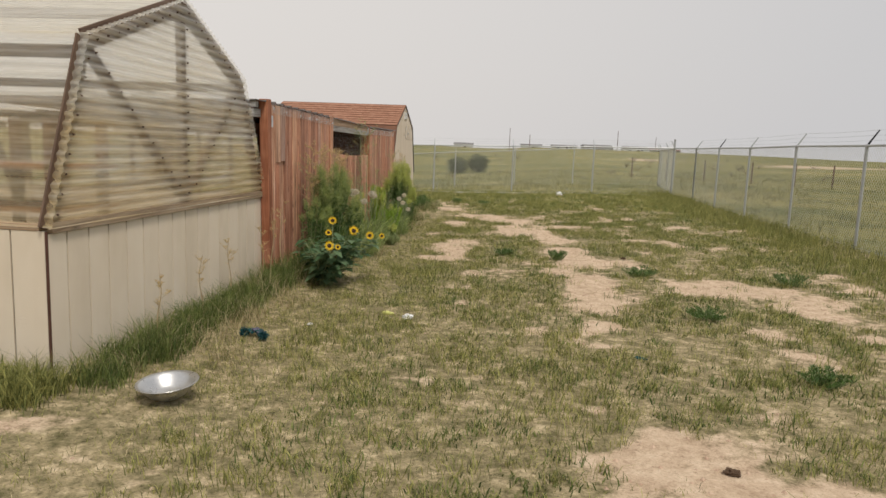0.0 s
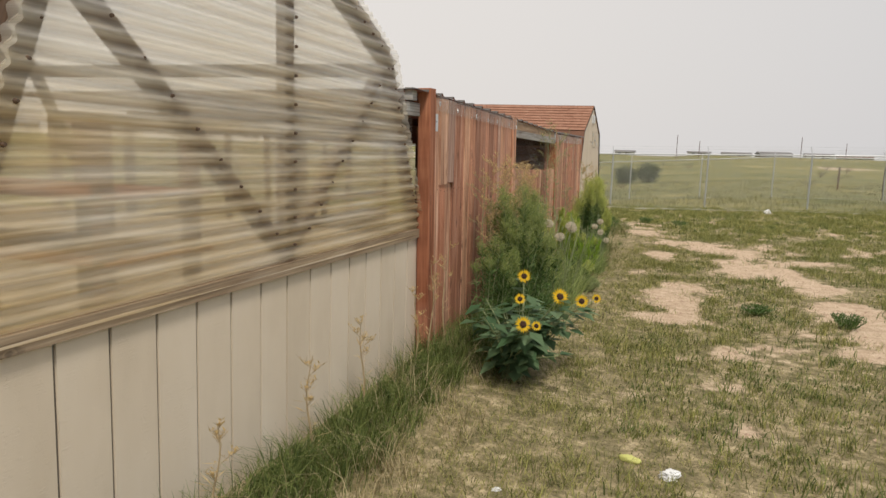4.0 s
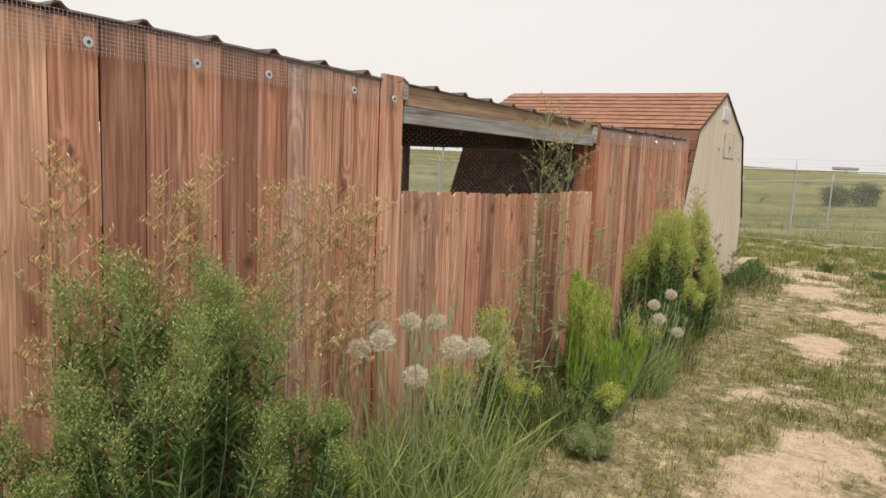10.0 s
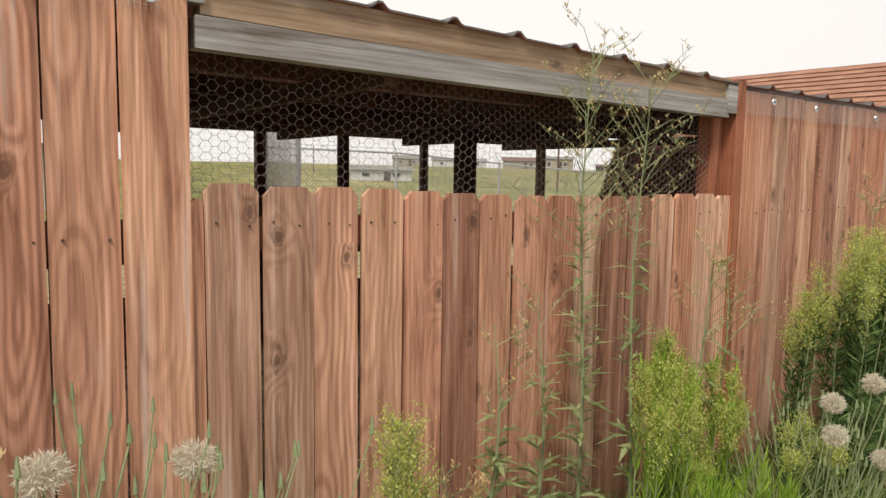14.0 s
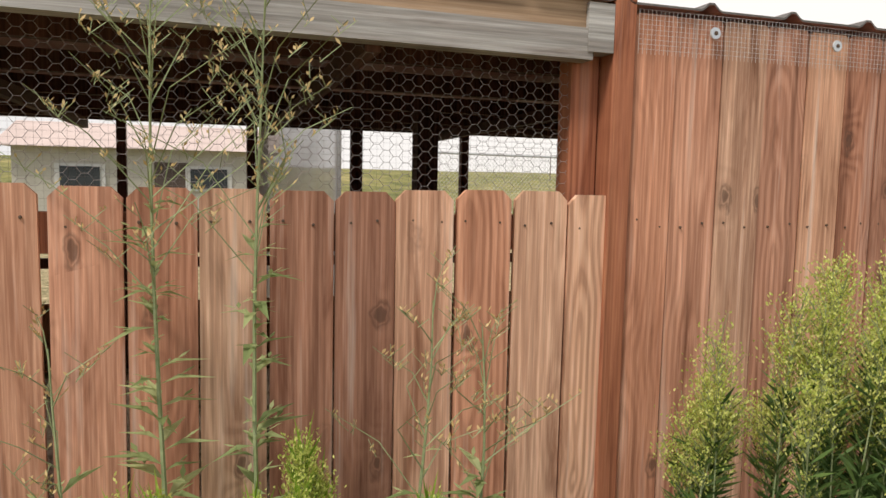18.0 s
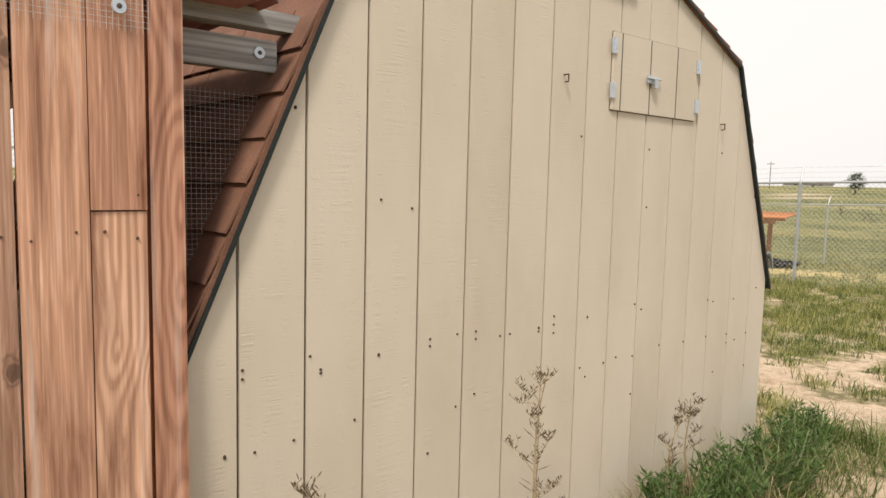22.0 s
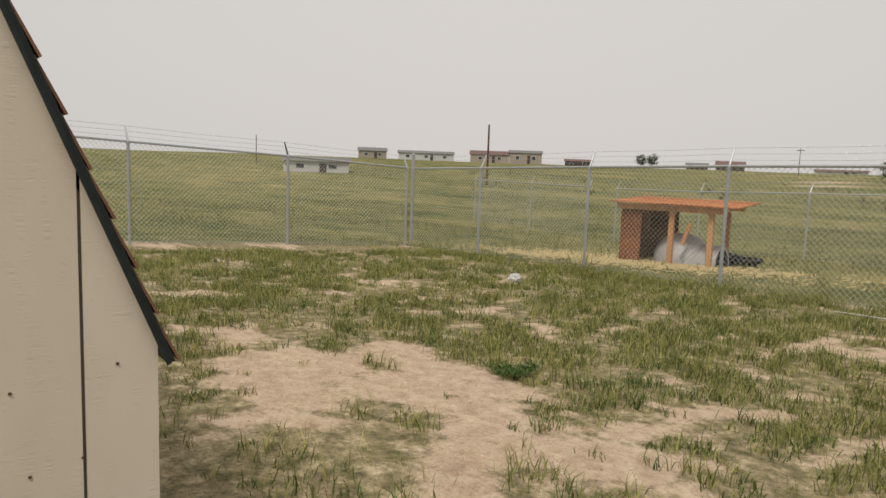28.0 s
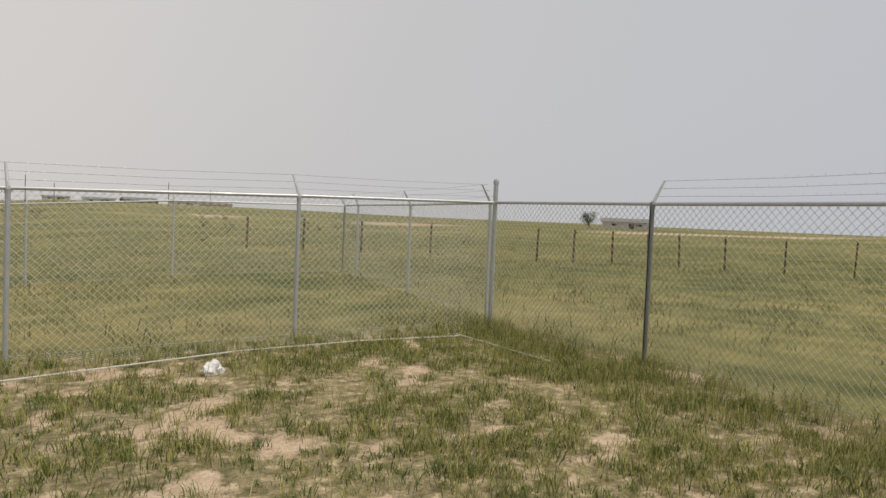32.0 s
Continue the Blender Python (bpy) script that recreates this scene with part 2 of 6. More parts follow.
def siding_paint(name="beige siding paint", k=1.0):
    m, n, l, b = material(name, (0.6, 0.5, 0.37), 0.62)
    v = coords(n, l, (22, 22, 5.0))
    w = coords(n, l, (5, 3, 55.0))
    a, f = noisy(n, l, v, 1.0, 5.0, 0.6, 1.5), noisy(n, l, w, 1.0, 4.0, 0.7, 2.0)
    d = noisy(n, l, coords(n, l, (1.6, 1.6, 0.7)), 1.0, 4.0)
    col = ramp(n, l, d, [(0.25, (0.485 * k, 0.408 * k, 0.31 * k)), (0.5, (0.56 * k, 0.48 * k, 0.378 * k)), (0.75, (0.60 * k, 0.525 * k, 0.425 * k))])
    col = mixed(n, l, mapped(n, l, f, 0.62, 0.8, 0.0, 0.22), col, (0.42, 0.34, 0.26))
    l.new(col, b.inputs["Base Color"])
    hm = mixed(n, l, mapped(n, l, a, 0.5, 0.62, 0.0, 1.0), (0.5, 0.5, 0.5), f)
    bumped(n, l, b, hm, 0.6, 0.004)
    return m


SIDING = siding_paint("beige siding paint", 1.17)
GH_SIDING = siding_paint("pale cream siding paint", 1.24)
GROOVE = speckled("siding groove", [(0.3, (0.13, 0.115, 0.095)), (0.7, (0.21, 0.185, 0.155))], 8, 60, 0.8)
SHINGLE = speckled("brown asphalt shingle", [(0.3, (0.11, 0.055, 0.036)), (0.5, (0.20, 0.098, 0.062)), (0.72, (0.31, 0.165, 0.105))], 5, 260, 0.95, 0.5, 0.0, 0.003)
# upper slopes: the same shingle, with sunlight put into a lighter colour
SHINGLE_SUNLIT = speckled("brown shingle with painted sunlight", [(0.3, (0.20, 0.095, 0.058)), (0.5, (0.33, 0.165, 0.105)), (0.72, (0.46, 0.275, 0.185))], 5, 220, 0.95, 0.5, 0.0, 0.003)
DRIP = speckled("dark drip edge", [(0.3, (0.012, 0.016, 0.015)), (0.7, (0.028, 0.034, 0.032))], 20, 90, 0.5)
GALV = speckled("galvanised steel", [(0.3, (0.36, 0.37, 0.37)), (0.7, (0.55, 0.56, 0.56))], 18, 120, 0.5, 0.1, 0.55)
WIRE = speckled("galvanised wire", [(0.3, (0.46, 0.46, 0.41)), (0.7, (0.62, 0.62, 0.55))], 18, 90, 0.6, 0.0, 0.1)
HEXWIRE = speckled("poultry wire", [(0.3, (0.26, 0.22, 0.21)), (0.7, (0.38, 0.34, 0.32))], 18, 90, 0.5, 0.0, 0.4)
CLOTH = speckled("hardware cloth", [(0.3, (0.5, 0.47, 0.45)), (0.7, (0.62, 0.59, 0.56))], 18, 90, 0.5, 0.0, 0.5)
ROOFMETAL = speckled("dark roof metal", [(0.3, (0.085, 0.075, 0.068)), (0.7, (0.19, 0.17, 0.155))], 5, 60, 0.5, 0.1, 0.4)
ROOFUNDER = speckled("red brown roof underside", [(0.3, (0.27, 0.105, 0.09)), (0.7, (0.42, 0.19, 0.16))], 3, 40, 0.6)
ZINC = speckled("zinc fittings", [(0.3, (0.55, 0.58, 0.6)), (0.7, (0.72, 0.74, 0.76))], 30, 200, 0.35, 0.1, 0.7)
RUST = speckled("rusty screw", [(0.3, (0.06, 0.04, 0.03)), (0.7, (0.14, 0.09, 0.06))], 30, 200, 0.8)
STEEL = speckled("brushed steel", [(0.3, (0.5, 0.5, 0.49)), (0.7, (0.66, 0.66, 0.65))], 8, 120, 0.32, 0.05, 0.9)
BLACK = speckled("black plastic", [(0.3, (0.01, 0.01, 0.011)), (0.7, (0.025, 0.025, 0.027))], 8, 120, 0.5)
WHITE = speckled("white plastic", [(0.3, (0.7, 0.69, 0.68)), (0.7, (0.8, 0.8, 0.79))], 8, 120, 0.5)
STRAW = speckled("straw bedding", [(0.3, (0.46, 0.34, 0.14)), (0.55, (0.62, 0.49, 0.24)), (0.75, (0.7, 0.6, 0.36))], 9, 160, 0.95, 0.6, 0.0, 0.02)
DOME = speckled("grey plastic dome", [(0.3, (0.45, 0.44, 0.42)), (0.7, (0.58, 0.57, 0.55))], 5, 70, 0.5)


def fibreglass(name="translucent fibreglass", ridge_shade=0.0, clear=(0.72, 0.5)):
    """Aged translucent corrugated sheet: milky, yellowed lower down and streaked."""
    m, n, l, b = material(name, (0.85, 0.8, 0.7), 0.22, 0.0, 0.6)
    tc, sp = n.new("ShaderNodeTexCoord"), n.new("ShaderNodeSeparateXYZ")
    l.new(tc.outputs["Object"], sp.inputs[0])
    v = coords(n, l, (0.45, 0.45, 4.0), False, "Object")
    a = noisy(n, l, v, 1.3, 4.0)
    f = noisy(n, l, coords(n, l, (1.2, 1.2, 26.0), False), 1.0, 4.0)
    age = n.new("ShaderNodeMath")
    age.operation = "ADD"
    l.new(a, age.inputs[0])
    l.new(mapped(n, l, sp.outputs[2], 1.0, 2.3, 0.22, -0.12), age.inputs[1])
    col = ramp(n, l, age.outputs[0], [(0.36, (0.96, 0.95, 0.91)), (0.52, (0.96, 0.90, 0.77)), (0.70, (0.95, 0.80, 0.53))])
    col = mixed(n, l, mapped(n, l, f, 0.5, 0.7, 0.0, 0.4), col, (0.95, 0.94, 0.9))
    # shade on the down-facing side of each ridge, put into the colour
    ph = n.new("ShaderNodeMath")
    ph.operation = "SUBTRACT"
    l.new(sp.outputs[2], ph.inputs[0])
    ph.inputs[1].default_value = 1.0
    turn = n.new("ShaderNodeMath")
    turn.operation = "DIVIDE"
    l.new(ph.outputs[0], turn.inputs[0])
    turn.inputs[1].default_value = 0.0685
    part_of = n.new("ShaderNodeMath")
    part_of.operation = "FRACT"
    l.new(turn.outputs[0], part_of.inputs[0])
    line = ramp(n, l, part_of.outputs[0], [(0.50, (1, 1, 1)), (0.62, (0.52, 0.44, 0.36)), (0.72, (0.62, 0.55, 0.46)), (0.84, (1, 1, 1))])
    col = mixed(n, l, ridge_shade, col, line, "MULTIPLY")
    l.new(col, b.inputs["Base Color"])
    tl, tp = n.new("ShaderNodeBsdfTranslucent"), n.new("ShaderNodeBsdfTransparent")
    m1, m2 = n.new("ShaderNodeMixShader"), n.new("ShaderNodeMixShader")
    l.new(col, tl.inputs["Color"])
    tp.inputs["Color"].default_value = (0.97, 0.95, 0.9, 1)
    m1.inputs[0].default_value = 0.62
    l.new(b.outputs[0], m1.inputs[1])
    l.new(tl.outputs[0], m1.inputs[2])
    l.new(mapped(n, l, f, 0.38, 0.62, *clear), m2.inputs[0])
    l.new(m1.outputs[0], m2.inputs[1])
    l.new(tp.outputs[0], m2.inputs[2])
    l.new(m2.outputs[0], n["Material Output"].inputs["Surface"])
    return m


FIBRE = fibreglass()
FIBRE_END = fibreglass("ridge-shaded translucent fibreglass", 0.5, (0.52, 0.26))


# ---- mesh helpers ----
class Shape:
    """Vertices and faces gathered into one mesh."""

    def __init__(self):
        self.v, self.f = [], []

    def add(self, vs, fs):
        k = len(self.v)
        self.v += [tuple(p) for p in vs]
        self.f += [tuple(k + i for i in q) for q in fs]
        return self

    def box(self, lo, hi, m=None):
        (a, b, c), (d, e, g) = lo, hi
        vs = [Vector(p) for p in ((a, b, c), (d, b, c), (d, e, c), (a, e, c), (a, b, g), (d, b, g), (d, e, g), (a, e, g))]
        if m is not None:
            vs = [m @ p for p in vs]
        return self.add(vs, ((0, 3, 2, 1), (4, 5, 6, 7), (0, 1, 5, 4), (1, 2, 6, 5), (2, 3, 7, 6), (3, 0, 4, 7)))

    def chamfered(self, lo, hi, c=0.004, m=None):
        """A box with its long vertical (z) edges broken."""
        (a, b, z0), (d, e, z1) = lo, hi
        ring = [(a + c, b), (d - c, b), (d, b + c), (d, e - c), (d - c, e), (a + c, e), (a, e - c), (a, b + c)]
        return self.prism(ring, z0, z1, m)

    def prism(self, ring, z0, z1, m=None):
        k = len(ring)
        vs = [Vector((x, y, z0)) for x, y in ring] + [Vector((x, y, z1)) for x, y in ring]
        if m is not None:
            vs = [m @ p for p in vs]
        return self.add(vs, [tuple(reversed(range(k))), tuple(range(k, 2 * k))] + [(i, (i + 1) % k, k + (i + 1) % k, k + i) for i in range(k)])

    def slab(self, ring, x0, x1):
        """A y-z outline given thickness along x."""
        k = len(ring)
        vs = [(x0, y, z) for y, z in ring] + [(x1, y, z) for y, z in ring]
        return self.add(vs, [tuple(reversed(range(k))), tuple(range(k, 2 * k))] + [(i, (i + 1) % k, k + (i + 1) % k, k + i) for i in range(k)])

    def tube(self, p, q, r0, r1=None, k=6, cap=True):
        p, q = Vector(p), Vector(q)
        r1 = r0 if r1 is None else r1
        d = q - p
        if d.length < 1e-6:
            return self
        d.normalize()
        s = d.cross(Vector((0.31, 0.17, 0.93)) if abs(d.z) < 0.95 else Vector((1, 0, 0))).normalized()
        t = d.cross(s)
        vs = [p + r0 * (math.cos(2 * math.pi * i / k) * s + math.sin(2 * math.pi * i / k) * t) for i in range(k)]
        vs += [q + r1 * (math.cos(2 * math.pi * i / k) * s + math.sin(2 * math.pi * i / k) * t) for i in range(k)]
        fs = [(i, (i + 1) % k, k + (i + 1) % k, k + i) for i in range(k)]
        if cap:
            fs += [tuple(reversed(range(k))), tuple(range(k, 2 * k))]
        return self.add(vs, fs)

    def leaf(self, p, d, up, length, width, fold=0.15, droop=0.15):
        """A pointed leaf of four faces from p along d."""
        p, d = Vector(p), Vector(d).normalized()
        s = d.cross(Vector(up))
        if s.length < 1e-4:
            s = d.cross(Vector((1, 0, 0)))
        s.normalize()
        u = s.cross(d)
        mid = p + d * length * 0.42 - u * fold * width
        tip = p + d * length - u * droop * length
        a, b = p + d * length * 0.38 + s * width / 2, p + d * length * 0.38 - s * width / 2
        return self.add([p, a, tip, b, mid], ((0, 1, 4), (1, 2, 4), (2, 3, 4), (3, 0, 4)))

    def blade(self, p, d, up, length, width):
        p, d = Vector(p), Vector(d).normalized()
        s = d.cross(Vector(up))
        if s.length < 1e-4:
            s = d.cross(Vector((1, 0, 0)))
        s.normalize()
        return self.add([p, p + d * length * 0.5 + s * width / 2, p + d * length, p + d * length * 0.5 - s * width / 2], ((0, 1, 2, 3),))

    def lathe(self, prof, k=24, at=(0, 0, 0), closed=False):
        n0 = len(prof)
        vs = [(at[0] + r * math.cos(2 * math.pi * i / k), at[1] + r * math.sin(2 * math.pi * i / k), at[2] + z) for r, z in prof for i in range(k)]
        fs = [(j * k + i, j * k + (i + 1) % k, (j + 1) * k + (i + 1) % k, (j + 1) * k + i) for j in range(n0 - 1) for i in range(k)]
        if closed:
            fs += [tuple(reversed(range(k))), tuple((n0 - 1) * k + i for i in range(k))]
        return self.add(vs, fs)

    def mesh(self, name, smooth=False):
        me = bpy.data.meshes.new(name)
        me.from_pydata(self.v, [], self.f)
        if smooth:
            me.polygons.foreach_set("use_smooth", [True] * len(me.polygons))
        me.update()
        return me


def part(name, shape, mat, parent=None, label="", at=None, smooth=False):
    """Links a shape, or a mesh that is shared, as ONE mesh object, under a thing if one is given."""
    me = shape.mesh(name, smooth) if isinstance(shape, Shape) else shape
    if mat is not None and not me.materials:
        me.materials.append(mat)
    ob = new(name, me)
    if parent is not None:
        ob.parent = parent
    if at is not None:
        ob.matrix_basis = at if isinstance(at, Matrix) else Matrix.Translation(at)
    return tagged(ob, label=label) if label else ob


def thing(name, label, category, at=(0, 0, 0), group="", kind=""):
    ob = new(name)
    ob.empty_display_size = 0.1
    ob.matrix_basis = at if isinstance(at, Matrix) else Matrix.Translation(at)
    return tagged(ob, label, category, group, kind)


def bar(d, r, shape, p, q, k=3):
    return shape.tube(p, q, r, r, k, False)


# value noise on arrays, for the lie of the land and the growth on it
def hashed(i, j, seed):
    h = np.sin(i * 127.1 + j * 311.7 + seed * 74.7) * 43758.5453
    return h - np.floor(h)


def vnoise(x, y, seed=0):
    xi, yi = np.floor(x), np.floor(y)
    u, w = x - xi, y - yi
    u, w = u * u * (3 - 2 * u), w * w * (3 - 2 * w)
    a, b = hashed(xi, yi, seed), hashed(xi + 1, yi, seed)
    c, d = hashed(xi, yi + 1, seed), hashed(xi + 1, yi + 1, seed)
    return (a * (1 - u) + b * u) * (1 - w) + (c * (1 - u) + d * u) * w


def fnoise(x, y, seed=0, octs=4):
    s, amp, tot = 0.0, 1.0, 0.0
    for k in range(octs):
        s, tot, amp = s + amp * vnoise(x * 2**k, y * 2**k, seed + k), tot + amp, amp * 0.5
    return s / tot


def height(x, y):
    """Ground level."""
    x, y = np.asarray(x, float), np.asarray(y, float)
    z = 0.10 - 0.07 * np.maximum(np.clip(x / 1.6, 0, 1), np.clip((y - 8.4) / 2.5, 0, 1))
    z = z + 0.0215 * (np.clip(x - 2.4, 0, 6.5) + np.clip((y - 9.5) / 6, 0, 1) * np.clip(x - 2.4, -15, 0))
    z = z + 0.05 * (fnoise(x * 0.5, y * 0.5, 3, 3) - 0.5) + 0.018 * (fnoise(x * 3.0, y * 3.0, 5, 3) - 0.5)
    out = np.clip((y - 19 - 0.2 * (x - 8)) / 12, 0, 1) * np.clip((6 - x) / 10, 0, 1)
    z = z - 0.55 * out
    far = np.hypot(x, y - 5)
    rise = np.clip((far - 40) / 210, 0, 1)
    z = z + rise * rise * (3 - 2 * rise) * (3.1 - 0.9 * np.clip(x / 120, -0.6, 1))
    z = z + np.clip((far - 30) / 60, 0, 1) * 1.1 * (fnoise(x / 55.0, y / 55.0, 11, 3) - 0.5)
    return z


def ellipse(x, y, cx, cy, a, b, turn=0.0):
    c, s = math.cos(radians(turn)), math.sin(radians(turn))
    u, w = (x - cx) * c + (y - cy) * s, -(x - cx) * s + (y - cy) * c
    return np.clip(1.35 - np.sqrt((u / a) ** 2 + (w / b) ** 2), 0, 1)


def bare(x, y):
    """How bare the sandy soil is: 1 on the trodden paths, 0 in the grass."""
    x, y = np.asarray(x, float), np.asarray(y, float)
    px = np.interp(y, [-5, -2.5, -0.7, 2, 4.5, 6.7, 8.6, 9.6, 11], [3.6, 3.6, 3.8, 3.6, 3.0, 2.2, 0.9, 0.2, -2.2])
    wide = np.interp(y, [-5, -2.5, 0, 3, 7, 9, 11], [0.2, 0.28, 0.34, 0.32, 0.5, 1.0, 1.0])
    s = np.clip(1.5 - np.abs(x - px) / wide, 0, 1) * (y > -4.5) * (y < 11.2)
    for q in ((5.6, -1.8, 0.7, 1.0, 20), (5.2, -4.1, 0.5, 0.8, 0), (6.2, -4.4, 0.5, 0.9, 10), (3.7, -6.6, 0.7, 0.45, 0), (0.6, -7.0, 0.9, 0.35, 0), (2.2, -1.9, 0.25, 0.9, 0),
              (5.2, 2.4, 0.5, 0.7, 0), (-2.4, 9.9, 1.8, 0.9, 30), (-0.5, 10.2, 1.4, 0.9, 0), (0.6, 9.4, 1.0, 1.1, 0), (1.6, 2.6, 0.5, 0.7, 0), 
              (1.5, 5.0, 0.35, 0.9, 0), (1.75, 1.2, 0.55, 1.6, 0), (1.6, 6.6, 0.6, 1.6, 0), (2.6, 4.4, 0.6, 1.2, 0)):
        s = np.maximum(s, ellipse(x, y, *q))
    # pale bare soil inside the run, added to bounce light onto its roof underside
    s = np.maximum(s, 2.0 * (x > -3.5) * (x < -0.2) * (y > -2.5) * (y < 5.0))
    yard = (x > -11.4) * (x < 8.8) * (y < 17.4 + 0.04 * (x + 6))
    n1, n2 = fnoise(x * 1.0, y * 1.0, 21, 4), fnoise(x * 2.7, y * 2.7, 22, 3)
    n3, back = fnoise(x * 3.6, y * 3.6, 23, 3), np.clip((y - 9.6) / 1.6, 0, 1)
    n1, n2 = n1 * (1 - 0.6 * back) + 0.30 * back, n2 * (1 - back) + n3 * back
    open_part = np.clip((x - 1.8) / 1.5, 0, 1) * np.clip((y + 8) / 3, 0.4, 1) + np.clip((y - 8.5) / 1.5, 0, 1)
    bias = -0.36 + 0.085 * back - 0.35 * np.clip((1.5 - x) / 1.0, 0, 1) * (y < 8) + 0.22 * np.clip(open_part, 0, 1) * (1 - 0.25 * back)
    return np.clip(2.6 * (0.54 * s + 1.65 * (n2 - 0.5) + 1.1 * (n1 - 0.5) + bias), 0, 1) * yard


# ---- ground ----
def lines(lo, hi, step, far, grow=1.16):
    xs = list(np.arange(lo, hi + step / 2, step))
    d, x = step, lo
    while x > -far:
        d *= grow
        x -= d
        xs.insert(0, x)
    d, x = step, xs[-1]
    while x < far:
        d *= grow
        x += d
        xs.append(x)
    return np.array(xs)


def ground_material():
    m, n, l, b = material("dry grass and sandy soil", (0.3, 0.25, 0.15), 0.95, 0.0, 0.15)
    at = n.new("ShaderNodeAttribute")
    at.attribute_name = "bare"
    v = coords(n, l, (1, 1, 1), False)
    grit, clod, big = noisy(n, l, v, 70, 4), noisy(n, l, v, 9, 5, 0.65), noisy(n, l, v, 1.3, 4)
    wide = noisy(n, l, coords(n, l, (0.018, 0.075, 0.05), False), 1.0, 6, 0.68)
    sand = ramp(n, l, clod, [(0.28, (0.36, 0.26, 0.17)), (0.5, (0.57, 0.445, 0.315)), (0.72, (0.74, 0.615, 0.46))])
    sand = mixed(n, l, 0.35, sand, ramp(n, l, grit, [(0.3, (0.33, 0.22, 0.15)), (0.6, (0.62, 0.46, 0.34)), (0.8, (0.75, 0.62, 0.48))]))
    turf = ramp(n, l, clod, [(0.32, (0.13, 0.115, 0.055)), (0.46, (0.25, 0.21, 0.12)), (0.54, (0.33, 0.27, 0.16)), (0.68, (0.56, 0.455, 0.30))])
    specks = noisy(n, l, v, 38, 5, 0.75)
    turf = mixed(n, l, 1.0, turf, ramp(n, l, specks, [(0.34, (0.45, 0.45, 0.40)), (0.46, (0.95, 0.95, 0.92)), (0.58, (1.1, 1.1, 1.08)), (0.68, (1.4, 1.38, 1.3))]), "MULTIPLY")
    sand = mixed(n, l, 1.0, sand, ramp(n, l, specks, [(0.30, (0.55, 0.5, 0.46)), (0.42, (0.95, 0.94, 0.92)), (0.62, (1.06, 1.06, 1.05)), (0.72, (1.2, 1.2, 1.18))]), "MULTIPLY")
    field = ramp(n, l, wide, [(0.36, (0.055, 0.07, 0.02)), (0.46, (0.125, 0.13, 0.043)), (0.55, (0.225, 0.20, 0.08)), (0.66, (0.35, 0.285, 0.14))])
    field = mixed(n, l, 0.42, field, ramp(n, l, big, [(0.35, (0.075, 0.092, 0.028)), (0.65, (0.36, 0.31, 0.13))]))
    patch = noisy(n, l, coords(n, l, (0.22, 0.30, 0.2), False), 1.0, 5, 0.62)
    field = mixed(n, l, 1.0, field, ramp(n, l, patch, [(0.34, (0.52, 0.62, 0.5)), (0.47, (0.95, 0.97, 0.92)), (0.62, (1.22, 1.16, 1.1))]), "MULTIPLY")
    near = n.new("ShaderNodeAttribute")
    near.attribute_name = "yard"
    veg = mixed(n, l, near.outputs["Fac"], field, turf)
    edge = n.new("ShaderNodeMath")
    edge.operation = "ADD"
    l.new(at.outputs["Fac"], edge.inputs[0])
    l.new(mixed(n, l, 0.5, mapped(n, l, grit, 0.2, 0.8, -0.3, 0.3), mapped(n, l, clod, 0.25, 0.75, -0.55, 0.55)), edge.inputs[1])
    l.new(mixed(n, l, mapped(n, l, edge.outputs[0], 0.25, 0.65, 0.0, 1.0), veg, sand), b.inputs["Base Color"])
    bumped(n, l, b, mixed(n, l, 0.5, clod, mixed(n, l, 0.5, grit, specks)), 0.9, 0.04)
    return m


gx, gy = lines(-7, 12, 0.14, 2600), lines(-10, 22, 0.14, 2600)
GX, GY = np.meshgrid(gx, gy)
gme = bpy.data.meshes.new("ground")
nx, ny = len(gx), len(gy)
gme.vertices.add(nx * ny)
gme.vertices.foreach_set("co", np.stack([GX, GY, height(GX, GY)], -1).ravel())
ii = (np.arange(ny - 1)[:, None] * nx + np.arange(nx - 1)[None]).ravel()
gme.loops.add(4 * len(ii))
gme.loops.foreach_set("vertex_index", np.stack([ii, ii + 1, ii + nx + 1, ii + nx], -1).ravel().astype(np.int32))
gme.polygons.add(len(ii))
gme.polygons.foreach_set("loop_start", np.arange(0, 4 * len(ii), 4, dtype=np.int32))
gme.polygons.foreach_set("use_smooth", [True] * len(ii))
gme.update(calc_edges=True)
bare_at = bare(GX, GY) * (np.hypot(GX, GY - 5) < 60)
track = np.clip(1.4 - np.abs(GY - 120 + 0.25 * GX + 14 * np.sin(GX / 40)) / 4.0, 0, 1) * (GX > 20) * (GX < 260)
track = np.maximum(track, np.clip(1.4 - np.abs(GX + 62 + 0.5 * (GY - 150)) / 4.0, 0, 1) * (GY > 110) * (GY < 240))
gme.attributes.new("bare", "FLOAT", "POINT").data.foreach_set("value", np.maximum(bare_at, 0.8 * track).ravel())
inyard = np.clip((8.9 - GX) * 2, 0, 1) * np.clip((17.5 + 0.04 * (GX + 6) - GY) * 2, 0, 1) * np.clip((GX + 12) / 1, 0, 1) * np.clip((GY + 14) / 2, 0, 1)
gme.attributes.new("yard", "FLOAT", "POINT").data.foreach_set("value", inyard.ravel())
gme.materials.append(ground_material())
tagged(new("ground", gme), "dry patchy grass and sandy soil running out to a flat prairie", "ground", kind="structure")

# ---- greenhouse ----
GHX, GY0, GY1, GHB, APEX = -0.07, -6.245, -2.595, -6.2, 2.71
GC = (GY0 + GY1) / 2
